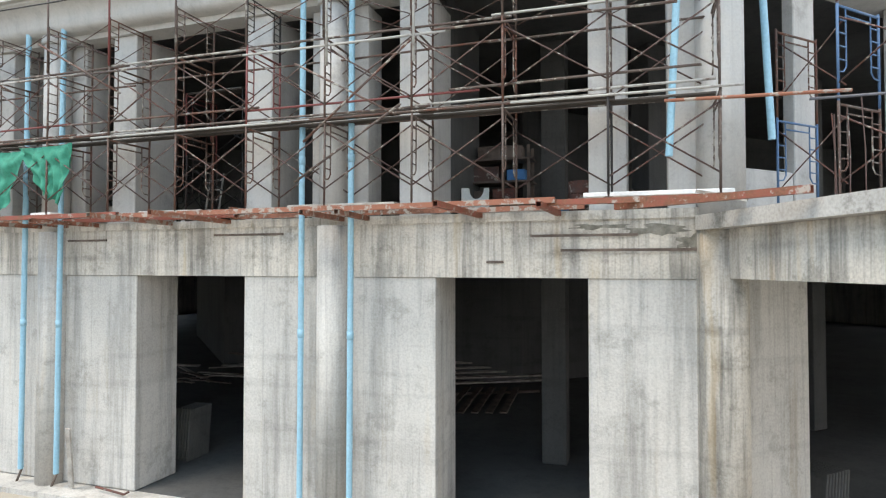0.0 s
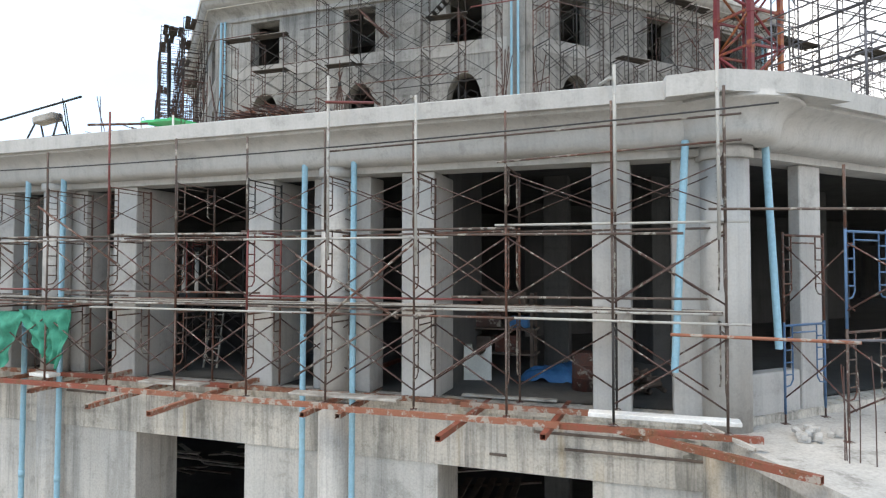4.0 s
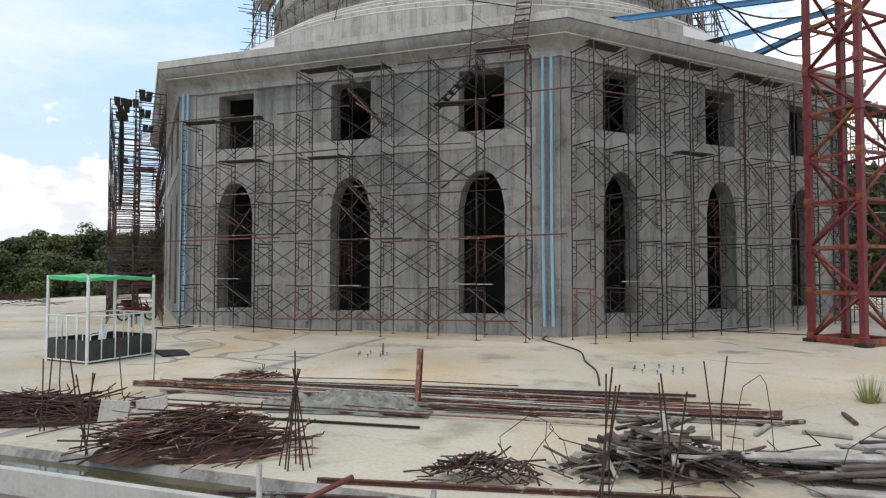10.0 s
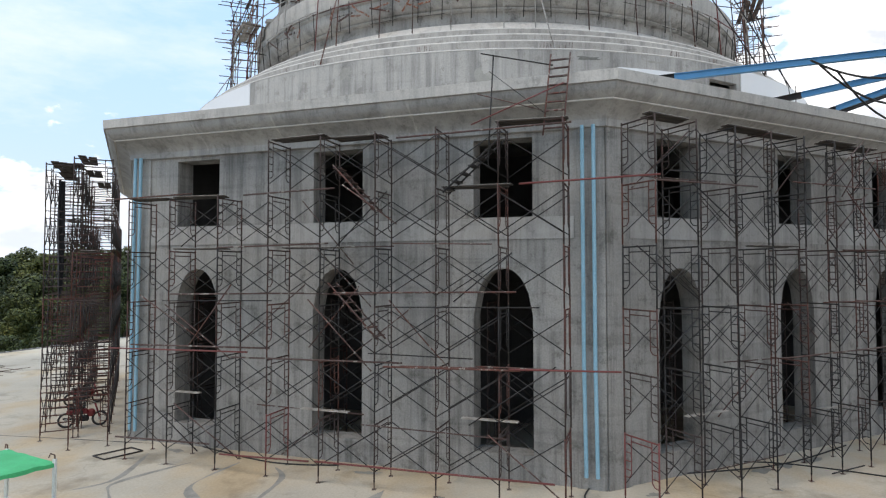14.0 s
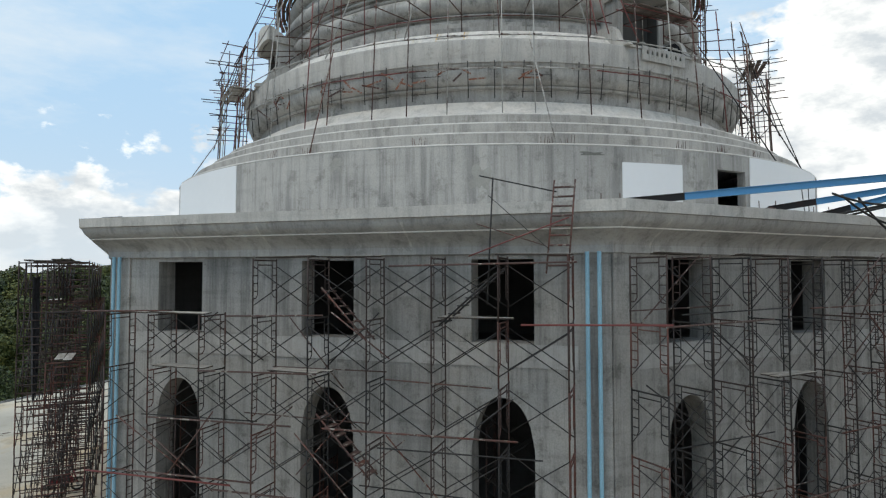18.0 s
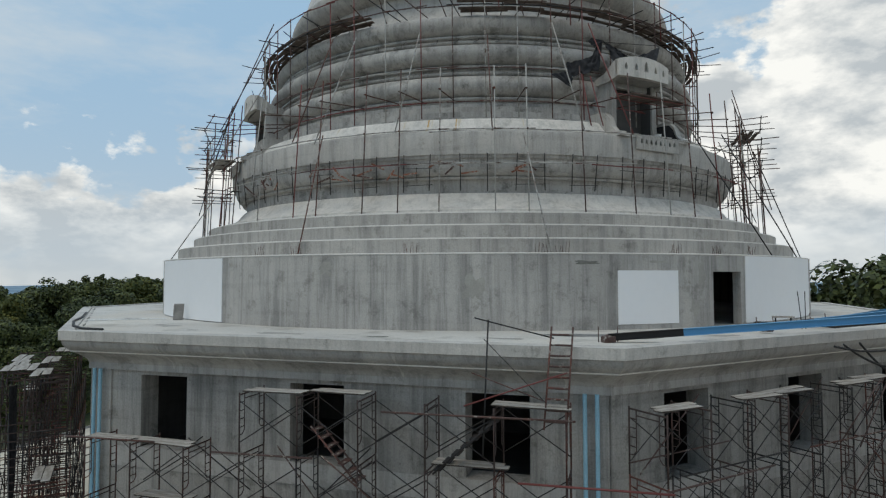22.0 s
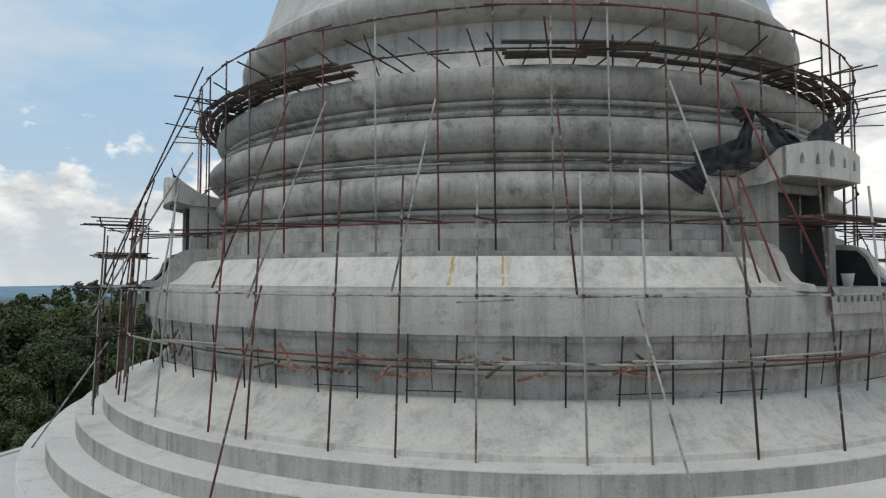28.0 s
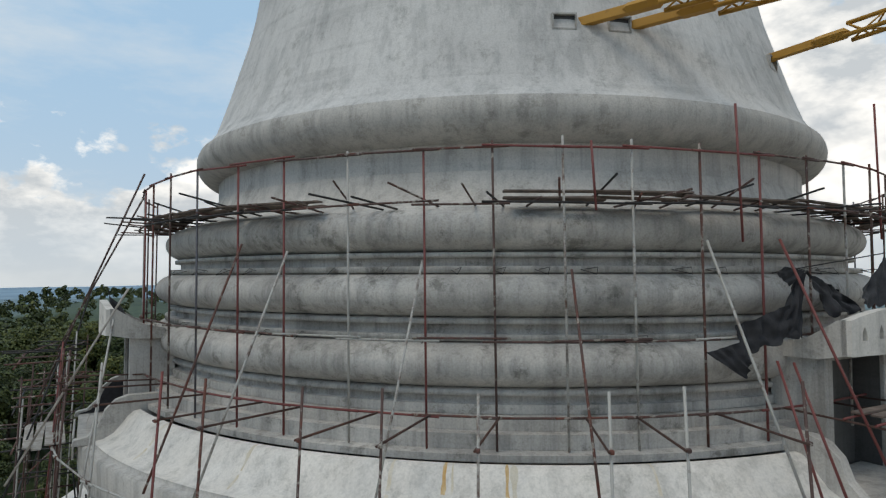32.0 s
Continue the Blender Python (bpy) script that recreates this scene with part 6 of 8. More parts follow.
# timber heap by the corner
rnd = random.Random(31)
th = thing("timber_heap", "untidy heap of grey planks and dark timber", "timber", "heaps of timber")
for j in range(150):
    x, y = rnd.gauss(0, 0.5), rnd.gauss(0, 0.22)
    c = Vector((2.1 + x, 13.6 + y, TERRACE + 0.05 + rnd.random() * 0.5 * math.exp(-(x / 0.6) ** 2)))
    ln = rnd.uniform(0.25, 1.3)
    part("plank", Geo().box((0, 0, 0), (ln * 0.8, rnd.uniform(0.03, 0.1), rnd.uniform(0.02, 0.05)), None, 0.005), rnd.choice((DARKWOOD, UNDERWOOD, DARKWOOD, DARKWOOD, PLANKWOOD)), th, "", Matrix.Translation(c) @ pose(0, 0, 0, rnd.uniform(-25, 25), rnd.uniform(-22, 22), rnd.gauss(10, 45)))
th = thing("timber_heap", "low pile of heavy weathered beams and boards", "timber", "heaps of timber")
for j in range(46):
    s = rnd.random()
    c = Vector((3.6 + s * 2.6, 13.2 + rnd.gauss(0.1, 0.4), TERRACE + 0.06 + rnd.random() * 0.28))
    part("beam", Geo().box((0, 0, 0), (rnd.uniform(0.6, 2.1), rnd.uniform(0.05, 0.16), rnd.uniform(0.03, 0.08)), None, 0.01), rnd.choice((DARKWOOD, UNDERWOOD, DARKWOOD, PLANKWOOD)) if j < 40 else PLANKWOOD, th, "", Matrix.Translation(c) @ pose(0, 0, 0, rnd.uniform(-10, 10), rnd.uniform(-4, 4), -6 + rnd.gauss(0, 14)))
bar_heap("rebar_heap", "tangle of dark bars over the timber heap", 2.6, 13.4, 40, 1.1, 0.35, 0.3, 0.6, 1.9, -8, 40, 26, (DARKTUBE, RUST), 0.007)
# long sections laid on the terrace
lay = thing("steel_lengths", "long rusty steel sections laid in a row on the terrace", "steel beams")
for a, b, h, mat in (((-7.2, 19.2), (5.2, 16.4), 0.1, BEAMRUST), ((-7.0, 19.25), (3.4, 17.1), 0.1, RUST), ((-0.8, 16.95), (4.95, 15.95), 0.1, RUST), ((-0.5, 16.75), (4.9, 15.8), 0.07, WHITETUBE), ((-6.4, 19.8), (4.4, 18.0), 0.05, RUST), ((-7.6, 17.6), (-0.8, 16.3), 0.04, RUST), ((-6.3, 18.5), (-1.5, 17.6), 0.06, WHITETUBE), ((-5.2, 16.6), (-0.9, 15.6), 0.03, DARKTUBE), ((-3.0, 19.2), (4.0, 17.6), 0.06, RUST)):
    i_beam("section", (*a, TERRACE + h / 2 + 0.01), (*b, TERRACE + h / 2 + 0.015), h, max(0.05, h * 0.7), mat, lay)
i_beam("section", (-1.0, 17.1, TERRACE + 0.02), (-0.95, 17.2, TERRACE + 1.05), 0.1, 0.08, BEAMRUST, lay, "short primer-red section standing up")
for a, b in (((-3.0, 12.8), (7.0, 11.6)), ((-2.0, 13.2), (6.8, 12.0))):
    i_beam("section", (*a, TERRACE + 0.035), (*b, TERRACE + 0.035), 0.05, 0.05, RUST, lay)
rnd = random.Random(36)
for j in range(34):                              # long bars strewn along the sections
    u_ = rnd.uniform(-7.2, 1.5)
    w_ = min(rnd.uniform(2.5, 8.0), 4.9 - u_)
    y_ = 19.2 - (u_ + 7.2) * 0.225 + rnd.gauss(-0.25, 0.55)
    e_ = y_ - w_ * 0.225 + rnd.gauss(0, 0.35)
    part("bar", Geo().path([(u_, y_, TERRACE + 0.03 + 0.004 * j), (u_ + w_ * 0.5, (y_ + e_) / 2 + rnd.gauss(0, 0.06), TERRACE + 0.06 + 0.003 * j), (u_ + w_, e_, TERRACE + 0.03 + 0.004 * j)], rnd.choice((0.009, 0.012, 0.016)), 5), rnd.choice((RUST, REBAR, BEAMRUST, REBAR, WHITETUBE)), lay)
for x_, y_, t_ in ((4.9, 15.9, 12), (5.2, 15.2, -30), (4.4, 15.5, 48), (-5.8, 18.4, 20), (0.9, 16.5, -40), (6.2, 16.2, 70)):
    part("offcut", Geo().box((0, 0, 0), (rnd.uniform(0.4, 0.9), 0.07, 0.05), None, 0.006), rnd.choice((RUST, PLANKWOOD)), lay, "", Matrix.Translation((x_, y_, TERRACE + 0.04)) @ pose(0, 0, 0, 0, 0, t_))
# crumpled grey tarpaulin
g = Geo()
N = 70
vs = []
for a in range(N + 1):
    for b in range(N + 1):
        x, y = a / N - 0.5, b / N - 0.5
        wx, wy = x * 9 + noise.noise(Vector((x * 5, y * 5, 2))) * 1.5, y * 6
        q = 0.2 * (1 - min(1, 2.2 * abs(noise.noise(Vector((wx * 0.8, wy * 0.8, 1.0)))))) ** 2 + 0.13 * (1 - min(1, 2.4 * abs(noise.noise(Vector((wx * 1.7, wy * 1.7, 4.0)))))) ** 2 + 0.025 * (1 - min(1, 2.4 * abs(noise.noise(Vector((wx * 3.6, wy * 3.6, 8.0))))))
        rim = 1 + 0.3 * noise.noise(Vector((math.atan2(y, x) * 2.2, 0, 6)))
        edge = max(0.0, 1 - ((x * x + y * y) * 4 / rim) ** 3)
        vs.append((x * 2.9 * rim, y * 1.0 * rim, 0.015 + (0.02 + q * 0.85) * edge))
g.add(vs, [(a * (N + 1) + b, (a + 1) * (N + 1) + b, (a + 1) * (N + 1) + b + 1, a * (N + 1) + b + 1) for a in range(N) for b in range(N)], True)
tagged(part("tarpaulin", g, TARPGREY, None, "", Matrix.Translation((-2.2, 17.0, TERRACE)) @ pose(0, 0, 0, 0, 0, -8)), "crumpled grey tarpaulin over steel lengths", "tarpaulin")
# upright starter bars along the terrace edge
rnd = random.Random(41)
for x, y, h, n in ((-6.7, 15.5, 1.15, 2), (-5.4, 14.3, 1.3, 4), (-6.9, 18.1, 1.2, 1), (-6.75, 19.3, 1.35, 1), (1.26, 12.6, 1.5, 4), (1.9, 12.6, 1.4, 3), (-8.4, 14.9, 1.2, 2), (3.2, 14.3, 1.3, 2), (-7.4, 16.9, 1.0, 1)):
    s = thing("starter_bars", "rusty starter bars sticking up from the terrace edge", "rebar", "starter bars")
    for j in range(n):
        p = Vector((x + rnd.uniform(-0.12, 0.12), y + rnd.uniform(-0.12, 0.12), TERRACE))
        tp = Vector((x + rnd.uniform(-0.18, 0.18), y + rnd.uniform(-0.15, 0.15), TERRACE + h * rnd.uniform(0.8, 1.05)))
        part("bar", Geo().path([p, p.lerp(tp, 0.5) + Vector((rnd.uniform(-0.04, 0.04), 0, 0)), tp], 0.0105, 5), REBAR, s)
s = thing("starter_bars", "tall bundle of rusty bars tied like a tripod", "rebar", "starter bars")
tie = Vector((-2.4, 13.75, TERRACE + 0.95))
for j in range(7):                               # feet spread out below the tie, ends fan out above it
    a_ = j * 0.9
    foot = Vector((tie.x + rnd.uniform(0.06, 0.25) * math.cos(a_), tie.y + 0.16 * math.sin(a_), TERRACE))
    top = tie + (tie - foot) * rnd.choice((0.06, 0.1, 0.3, 0.55))
    part("bar", Geo().path([foot, tie + Vector((0.02 * math.cos(a_), 0.02 * math.sin(a_), 0)), top], 0.0105, 5), REBAR, s)
part("tie_wire", Geo().tube(tie - UP * 0.05, tie + UP * 0.05, 0.04, 8), DARKTUBE, s)
for x0, y0, x1, y1, h in ((2.9, 13.3, 3.8, 13.9, 1.15), (0.2, 13.6, 0.9, 13.3, 0.7), (0.5, 13.5, 1.1, 13.7, 0.55), (4.0, 13.0, 5.6, 13.3, 0.7)):
    pts = [Vector((x0 + (x1 - x0) * i / 6 + rnd.gauss(0, 0.07), y0 + (y1 - y0) * i / 6, TERRACE + 0.04 + h * math.sin(math.pi * i / 6) ** 0.8)) for i in range(7)]
    tagged(part("wire_loop", Geo().path(pts, 0.0055, 5), DARKTUBE), "thin bent bar looping over the heap", "rebar", "loose wires")
# dark seams between the floor pours
for a, b in (((-7.2, 15.0), (-2.6, 28.7)), ((-26.0, 36.0), (-11.5, 33.5))):
    a, b = Vector((*a, TERRACE)), Vector((*b, TERRACE))
    d = (b - a).normalized()
    s = UP.cross(d)
    g = Geo()
    n = 30
    vs = []
    for i in range(n + 1):
        p = a.lerp(b, i / n) + s * 0.05 * noise.noise(Vector((i * 0.6, a.x, 0)))
        w = 0.025 + 0.07 * max(0, noise.noise(Vector((i * 0.35, a.y, 2))))
        vs += [p - s * w + UP * 0.004, p + s * w + UP * 0.004]
    g.add(vs, [(2 * i, 2 * i + 1, 2 * i + 3, 2 * i + 2) for i in range(n)])
    tagged(part("floor_joint", g, CONC_SHADE_JOINT), "dark uneven joint between two floor pours", "joint", kind="structure")
# damp trails left by water running over the slab
def trail(pts, w):
    g = Geo()
    out = []
    for i in range(len(pts) - 1):
        p0, p1, p2, p3 = (Vector((*pts[max(0, min(len(pts) - 1, i + d))], 0)) for d in (-1, 0, 1, 2))
        out += [0.5 * ((2 * p1) + (p2 - p0) * s + (2 * p0 - 5 * p1 + 4 * p2 - p3) * s * s + (3 * p1 - p0 - 3 * p2 + p3) * s ** 3) for s in (0, 0.17, 0.33, 0.5, 0.67, 0.83)]
    out.append(Vector((*pts[-1], 0)))
    vs = []
    for i, p in enumerate(out):
        d = (out[min(i + 1, len(out) - 1)] - out[max(0, i - 1)]).normalized()
        s = UP.cross(d)
        h = w * (0.7 + 0.9 * noise.noise(p * 0.9)) * min(1, i / 3 + 0.15, (len(out) - 1 - i) / 3 + 0.15)
        vs += [p - s * h + UP * (TERRACE + 0.004), p + s * h * 1.1 + UP * (TERRACE + 0.004)]
    g.add(vs, [(2 * i, 2 * i + 1, 2 * i + 3, 2 * i + 2) for i in range(len(out) - 1)])
    tagged(part("damp_trail", g, WETMARK), "grey damp trail winding over the terrace slab", "stain", kind="structure")


for w, pts in ((0.11, ((-8.9, 22.1), (-8.4, 22.1), (-7.9, 22.5), (-7.9, 22.9), (-7.7, 23.2))), (0.08, ((-8.5, 23.6), (-7.9, 23.0))),
               (0.13, ((-7.9, 23.5), (-7.0, 23.5), (-7.0, 24.3), (-6.2, 24.9), (-6.1, 26.4), (-6.8, 27.4), (-7.7, 28.0), (-8.3, 29.2), (-7.6, 31.3))),
               (0.13, ((-7.0, 23.5), (-6.4, 23.1), (-5.2, 22.1))), (0.08, ((-6.6, 23.3), (-5.8, 23.1), (-4.7, 22.7))), (0.1, ((-5.8, 23.2), (-5.9, 23.8), (-5.2, 24.1), (-4.1, 24.3))),
               (0.09, ((-8.1, 24.3), (-8.1, 25.2), (-7.8, 26.2), (-8.6, 27.4), (-9.2, 28.0), (-9.6, 27.2), (-10.6, 26.8))), (0.1, ((-9.6, 27.4), (-10.4, 28.5), (-10.6, 29.4), (-9.2, 31.3))),
               (0.1, ((-6.1, 27.6), (-5.8, 29.7), (-6.3, 30.8))), (0.09, ((-11.6, 28.7), (-10.8, 29.7), (-11.1, 32.3))), (0.2, ((9.0, 27.5), (9.6, 25.6), (10.6, 24.2))), (0.1, ((6.6, 23.2), (7.6, 22.4), (8.4, 22.5)))):
    trail(pts, w)
trail([(-7.2 + 4.6 * i / 14, 15.0 + 13.7 * i / 14) for i in range(15)], 0.16)
rnd = random.Random(77)


def damp_patch(x, y, rx, ry, turn, mat, label):
    """An uneven blot with ragged lobes, a few millimetres proud of the slab."""
    n, k, c, s = 26, rnd.uniform(0, 50), math.cos(radians(turn)), math.sin(radians(turn))
    vs = [(x, y, TERRACE + 0.006)]
    for i in range(n):
        a = 2 * math.pi * i / n
        q = 0.75 + 0.7 * noise.noise(Vector((math.cos(a) * 1.6, math.sin(a) * 1.6, k)))
        px, py = math.cos(a) * rx * q, math.sin(a) * ry * q
        vs.append((x + px * c - py * s, y + px * s + py * c, TERRACE + 0.006))
    tagged(part("damp_patch", Geo().add(vs, [(0, i + 1, (i + 1) % n + 1) for i in range(n)]), mat), label, "stain", kind="structure")


for k, us, o in ((0, US0, 23.05), (1, US1[:9], 23.15)):
    for u in us:
        if rnd.random() < 0.8:
            p = fp(k, u + rnd.uniform(-0.1, 0.1), o + rnd.uniform(-0.1, 0.15), TERRACE)
            damp_patch(p.x, p.y, rnd.uniform(0.14, 0.42), rnd.uniform(0.08, 0.16), rnd.uniform(-30, 40), WETMARK if rnd.random() < 0.5 else WETDARK, "dark wet spot round a scaffold foot")
        if rnd.random() < 0.5:
            p = fp(k, u + rnd.uniform(0.3, 1.2), o - 1.3, TERRACE)
            damp_patch(p.x, p.y, rnd.uniform(0.3, 0.8), rnd.uniform(0.12, 0.25), AZ0 + 45 * k + rnd.uniform(-12, 12), WETMARK, "damp grey stain along the foot of the hall wall")
damp_patch(-4.6, 23.5, 0.42, 0.14, -10, WETDARK, "shallow dark puddle on the slab")
damp_patch(8.2, 24.6, 0.8, 0.3, 25, WETMARK, "broad grey damp stain on the slab")
damp_patch(-5.0, 21.4, 0.7, 0.2, 15, WETMARK, "broad grey damp stain on the slab")
fr = thing("lying_rack", "thin dark steel rack lying flat on the terrace", "rack")
fc = [Vector((x, y, TERRACE + 0.03)) for x, y in ((-12.8, 31.9), (-12.0, 32.9), (-11.4, 32.5), (-12.2, 31.5))]
for a, b in zip(fc, fc[1:] + fc[:1]):
    tube_between("bar", a, b, DARKTUBE, fr)
# hoses on the floor
for j, pts in enumerate((((3.6, 29.3), (3.0, 28.0), (3.3, 26.4), (3.6, 24.6), (3.3, 22.6), (3.2, 21.0), (2.75, 18.9)), ((4.4, 29.5), (9.0, 31.3), (13.0, 29.6), (17.0, 26.5)), ((6.0, 30.0), (10.0, 31.0), (14.0, 33.5)), ((-1.6, 30.6), (0.4, 31.2), (1.5, 30.2), (1.0, 29.4)), ((-9.5, 33.0), (-6.5, 31.2), (-4.0, 30.9)))):
    out = []
    for i in range(len(pts) - 1):
        p0, p1, p2, p3 = (Vector((*pts[max(0, min(len(pts) - 1, i + d))], 0)) for d in (-1, 0, 1, 2))
        for k in range(6):
            s = k / 6
            out.append(0.5 * ((2 * p1) + (p2 - p0) * s + (2 * p0 - 5 * p1 + 4 * p2 - p3) * s * s + (3 * p1 - p0 - 3 * p2 + p3) * s ** 3) + UP * (TERRACE + 0.03))
    tagged(part("hose", Geo().path(out, 0.022, 6), RUBBER), "black hose snaking over the terrace", "hose", "hoses")
# anchor sleeves
for cx, cy, n in ((-2.6, 23.8, 7), (4.75, 21.1, 10)):
    s = thing("anchor_sleeves", "ring of teal-capped anchor sleeves set in the floor", "anchor bolts", "anchor sleeves")
    for j in range(n):
        a = 2 * math.pi * j / n
        p = Vector((cx + math.cos(a) * (0.06 * n), cy + math.sin(a) * (0.05 * n), TERRACE))
        c = part("sleeve", Geo().tube(p, p + UP * 0.07, 0.02, 8), WHITETUBE, s)
        part("cap", Geo().tube(p + UP * 0.07, p + UP * 0.1, 0.024, 8), SLEEVECAP, c, "teal cap")
tube_between("marker_bar", Vector((-2.3, 23.9, TERRACE)), Vector((-2.3, 23.9, TERRACE + 0.35)), RUST)
tagged(bpy.data.objects["marker_bar"], "short rusty bar standing in the floor", "rebar")
g = Geo()
n = 16
rr = [(0.10, 0.0), (0.15, 0.32), (0.165, 0.34)]
vs = [(math.cos(2 * math.pi * i / n) * r, math.sin(2 * math.pi * i / n) * r, z) for r, z in rr for i in range(n)]
g.add(vs, [(j * n + i, j * n + (i + 1) % n, (j + 1) * n + (i + 1) % n, (j + 1) * n + i) for j in range(2) for i in range(n)] + [tuple(range(n - 1, -1, -1))], True)
bk = tagged(part("bucket", g, FOAM, None, "", Matrix.Translation((3.72, 29.35, TERRACE))), "white plastic bucket standing under the pipes", "bucket", "buckets")
# rubble and a weed beside the heap
cover = thing("canvas_cover", "khaki canvas slung over a block, propped with dark timber", "canvas")
g = Geo()
N = 28
vs = []
for i in range(N + 1):
    for j in range(N + 1):
        x, y = i / N * 2 - 1, j / N * 2 - 1
        box_ = min(1.0, 2.6 * (1 - abs(x) ** 1.5), 2.6 * (1 - abs(y) ** 1.5))
        fold = 0.05 * abs(noise.noise(Vector((x * 2.3, y * 2.3, 5)))) + 0.03 * noise.noise(Vector((x * 5, y * 5, 9)))
        vs.append((x * 0.85 * (1 + 0.08 * noise.noise(Vector((y * 2, 0, 3)))), y * 0.6, max(0.01, box_ * (0.74 + 0.1 * x) + fold * 2)))
g.add(vs, [(i * (N + 1) + j, (i + 1) * (N + 1) + j, (i + 1) * (N + 1) + j + 1, i * (N + 1) + j + 1) for i in range(N) for j in range(N)], True)
part("canvas", g, KHAKI, cover, "", Matrix.Translation((9.45, 17.5, TERRACE)) @ pose(0, 0, 0, 0, 0, 14))
for x, y, h, ln in ((8.55, 17.2, 0.32, 20), (8.75, 16.95, 0.22, -25), (8.7, 17.45, 0.5, 50)):
    part("prop", Geo().box((0, 0, 0), (0.13, 0.1, h * 2), None, 0.01), UNDERWOOD, cover, "", Matrix.Translation((x, y, TERRACE + h * 0.8)) @ pose(0, 0, 0, 0, ln, 10))
g = Geo()
for j in range(220):
    a, r, h = rnd.uniform(0, 6.28), rnd.random() ** 0.6 * 0.4, rnd.uniform(0.1, 0.6)
    p = Vector((math.cos(a) * r * 0.4, math.sin(a) * r * 0.4, 0))
    q = Vector((math.cos(a) * r, math.sin(a) * r, h))
    w = Vector((-math.sin(a), math.cos(a), 0)) * 0.008
    g.add([p - w, p + w, q], [(0, 1, 2)])
tagged(part("weed", g, STRAW, None, "", Matrix.Translation((7.5, 17.6, TERRACE))), "pale green weed growing beside the rubble", "weed")
# boards set across the arches
for k, u, z in ((0, -5.6, 14.45), (0, 0.1, 14.2), (0, 5.5, 14.3), (1, -5.6, 14.4), (1, 0.4, 14.0)):
    tagged(part("sill_board", fbox(k, u - 0.9, u + 0.8, 21.8, 21.98, z, z + 0.04, 0.006), PLANKWOOD), "pale board tied across the scaffold before an arch", "board", "boards at the arches")

# tie tubes and stairs on the hall scaffold
ft = thing("scaffold_ties", "rust-red tubes tying the hall scaffold together", "tubes")
for u0, u1, z, mat in ((-7.5, -2.0, 16.05, REDTUBE), (-2.6, 3.2, 15.95, RUST), (2.6, 6.6, 15.9, RUST), (6.3, 9.2, 16.0, REDTUBE), (6.6, 10.2, 21.0, REDTUBE), (-7.8, -4.2, 21.1, RUST), (-2.2, 1.0, 21.05, RUST), (0.4, 7.5, 13.0, REDTUBE), (-3.0, 0.2, 12.9, REDTUBE), (-7.2, -3.4, 13.1, RUST), (-5.0, 0.0, 17.9, RUST), (1.0, 6.5, 18.0, RUST), (-3.2, 0.8, 19.4, RUST), (-6.6, -1.2, 16.2, RUST), (3.0, 8.0, 22.5, RUST)):
    tube_between("tube", fp(0, u0, 23.12, z), fp(0, u1, 23.12, z + 0.08), mat, ft, 0.028)
for u0, u1, z in ((-9.0, -5.0, 21.0), (-4.0, 2.0, 16.1), (-1.0, 5.0, 19.3)):
    tube_between("tube", fp(1, u0, 23.22, z), fp(1, u1, 23.22, z + 0.06), RUST, ft, 0.026)

rnd = random.Random(77)
for k, o, lo, hi in ((0, 23.1, -7.0, 7.9), (1, 23.2, -9.0, 8.0), (0, 21.8, -7.0, 7.9), (1, 21.9, -9.0, 8.0)):
    for q in range(15):                         # loose diagonals and ledgers lashed on
        u = rnd.uniform(lo, hi - 2.2)
        z = TERRACE + rnd.randint(0, 5) * LIFT + rnd.uniform(0.1, 0.5)
        du, dz = ((rnd.uniform(1.6, 2.6), rnd.choice((-1, 1)) * rnd.uniform(1.2, 2.2)) if q % 3 else (rnd.uniform(2.5, 4.5), rnd.uniform(-0.08, 0.08)))
        tube_between("tube", fp(k, u, o, max(TERRACE + 0.1, z)), fp(k, min(u + du, hi + 0.6), o + rnd.uniform(-0.05, 0.05), min(max(TERRACE + 0.1, z + dz), 22.9)), rnd.choice((DARKTUBE, RUST, RUST)), ft, 0.02)


def stair(k, u0, z0, u1, z1, o, label, mat=RUST, treads=7):
    base = thing("scaffold_stair", label, "stair", "scaffold stairs")
    for d in (-0.25, 0.25):
        tube_between("stringer", fp(k, u0, o + d, z0), fp(k, u1, o + d, z1), mat, base, 0.028)
    for i in range(treads):
        s = (i + 0.5) / treads
        p = fp(k, u0 + (u1 - u0) * s, o, z0 + (z1 - z0) * s)
        part("tread", Geo().box((0, 0, 0), (0.2, 0.52, 0.03)), mat, base, "", Matrix.Translation(p) @ pose(0, 0, 0, 0, 0, AZ0 + 45 * k))


stair(0, 0.75, 21.9, 2.2, 20.4, 22.5, "rusty stair sloping down inside the scaffold")
stair(0, 0.6, 18.3, 2.3, 16.6, 22.5, "rusty stair sloping down inside the scaffold")
stair(0, 6.0, 22.4, 4.3, 20.9, 22.5, "dark stair sloping down inside the scaffold", DARKTUBE)
rs = thing("roof_ladder", "red rusty ladder from scaffold up to the roof edge", "ladder")
for du in (-0.27, 0.27):
    tube_between("rail", fp(0, 7.5 + du, 23.0, 22.3), fp(0, 7.62 + du, 22.25, 24.75), RUST, rs, 0.025)
for i in range(9):
    s = 0.08 + i * 0.105
    a = fp(0, 7.23, 23.0, 22.3).lerp(fp(0, 7.35, 22.25, 24.75), s)
    b = fp(0, 7.77, 23.0, 22.3).lerp(fp(0, 7.89, 22.25, 24.75), s)
    tube_between("rung", a, b, RUST, rs, 0.03)
mp = thing("hoist_pole", "thin pole with a rope and arm at the roof edge", "pole")
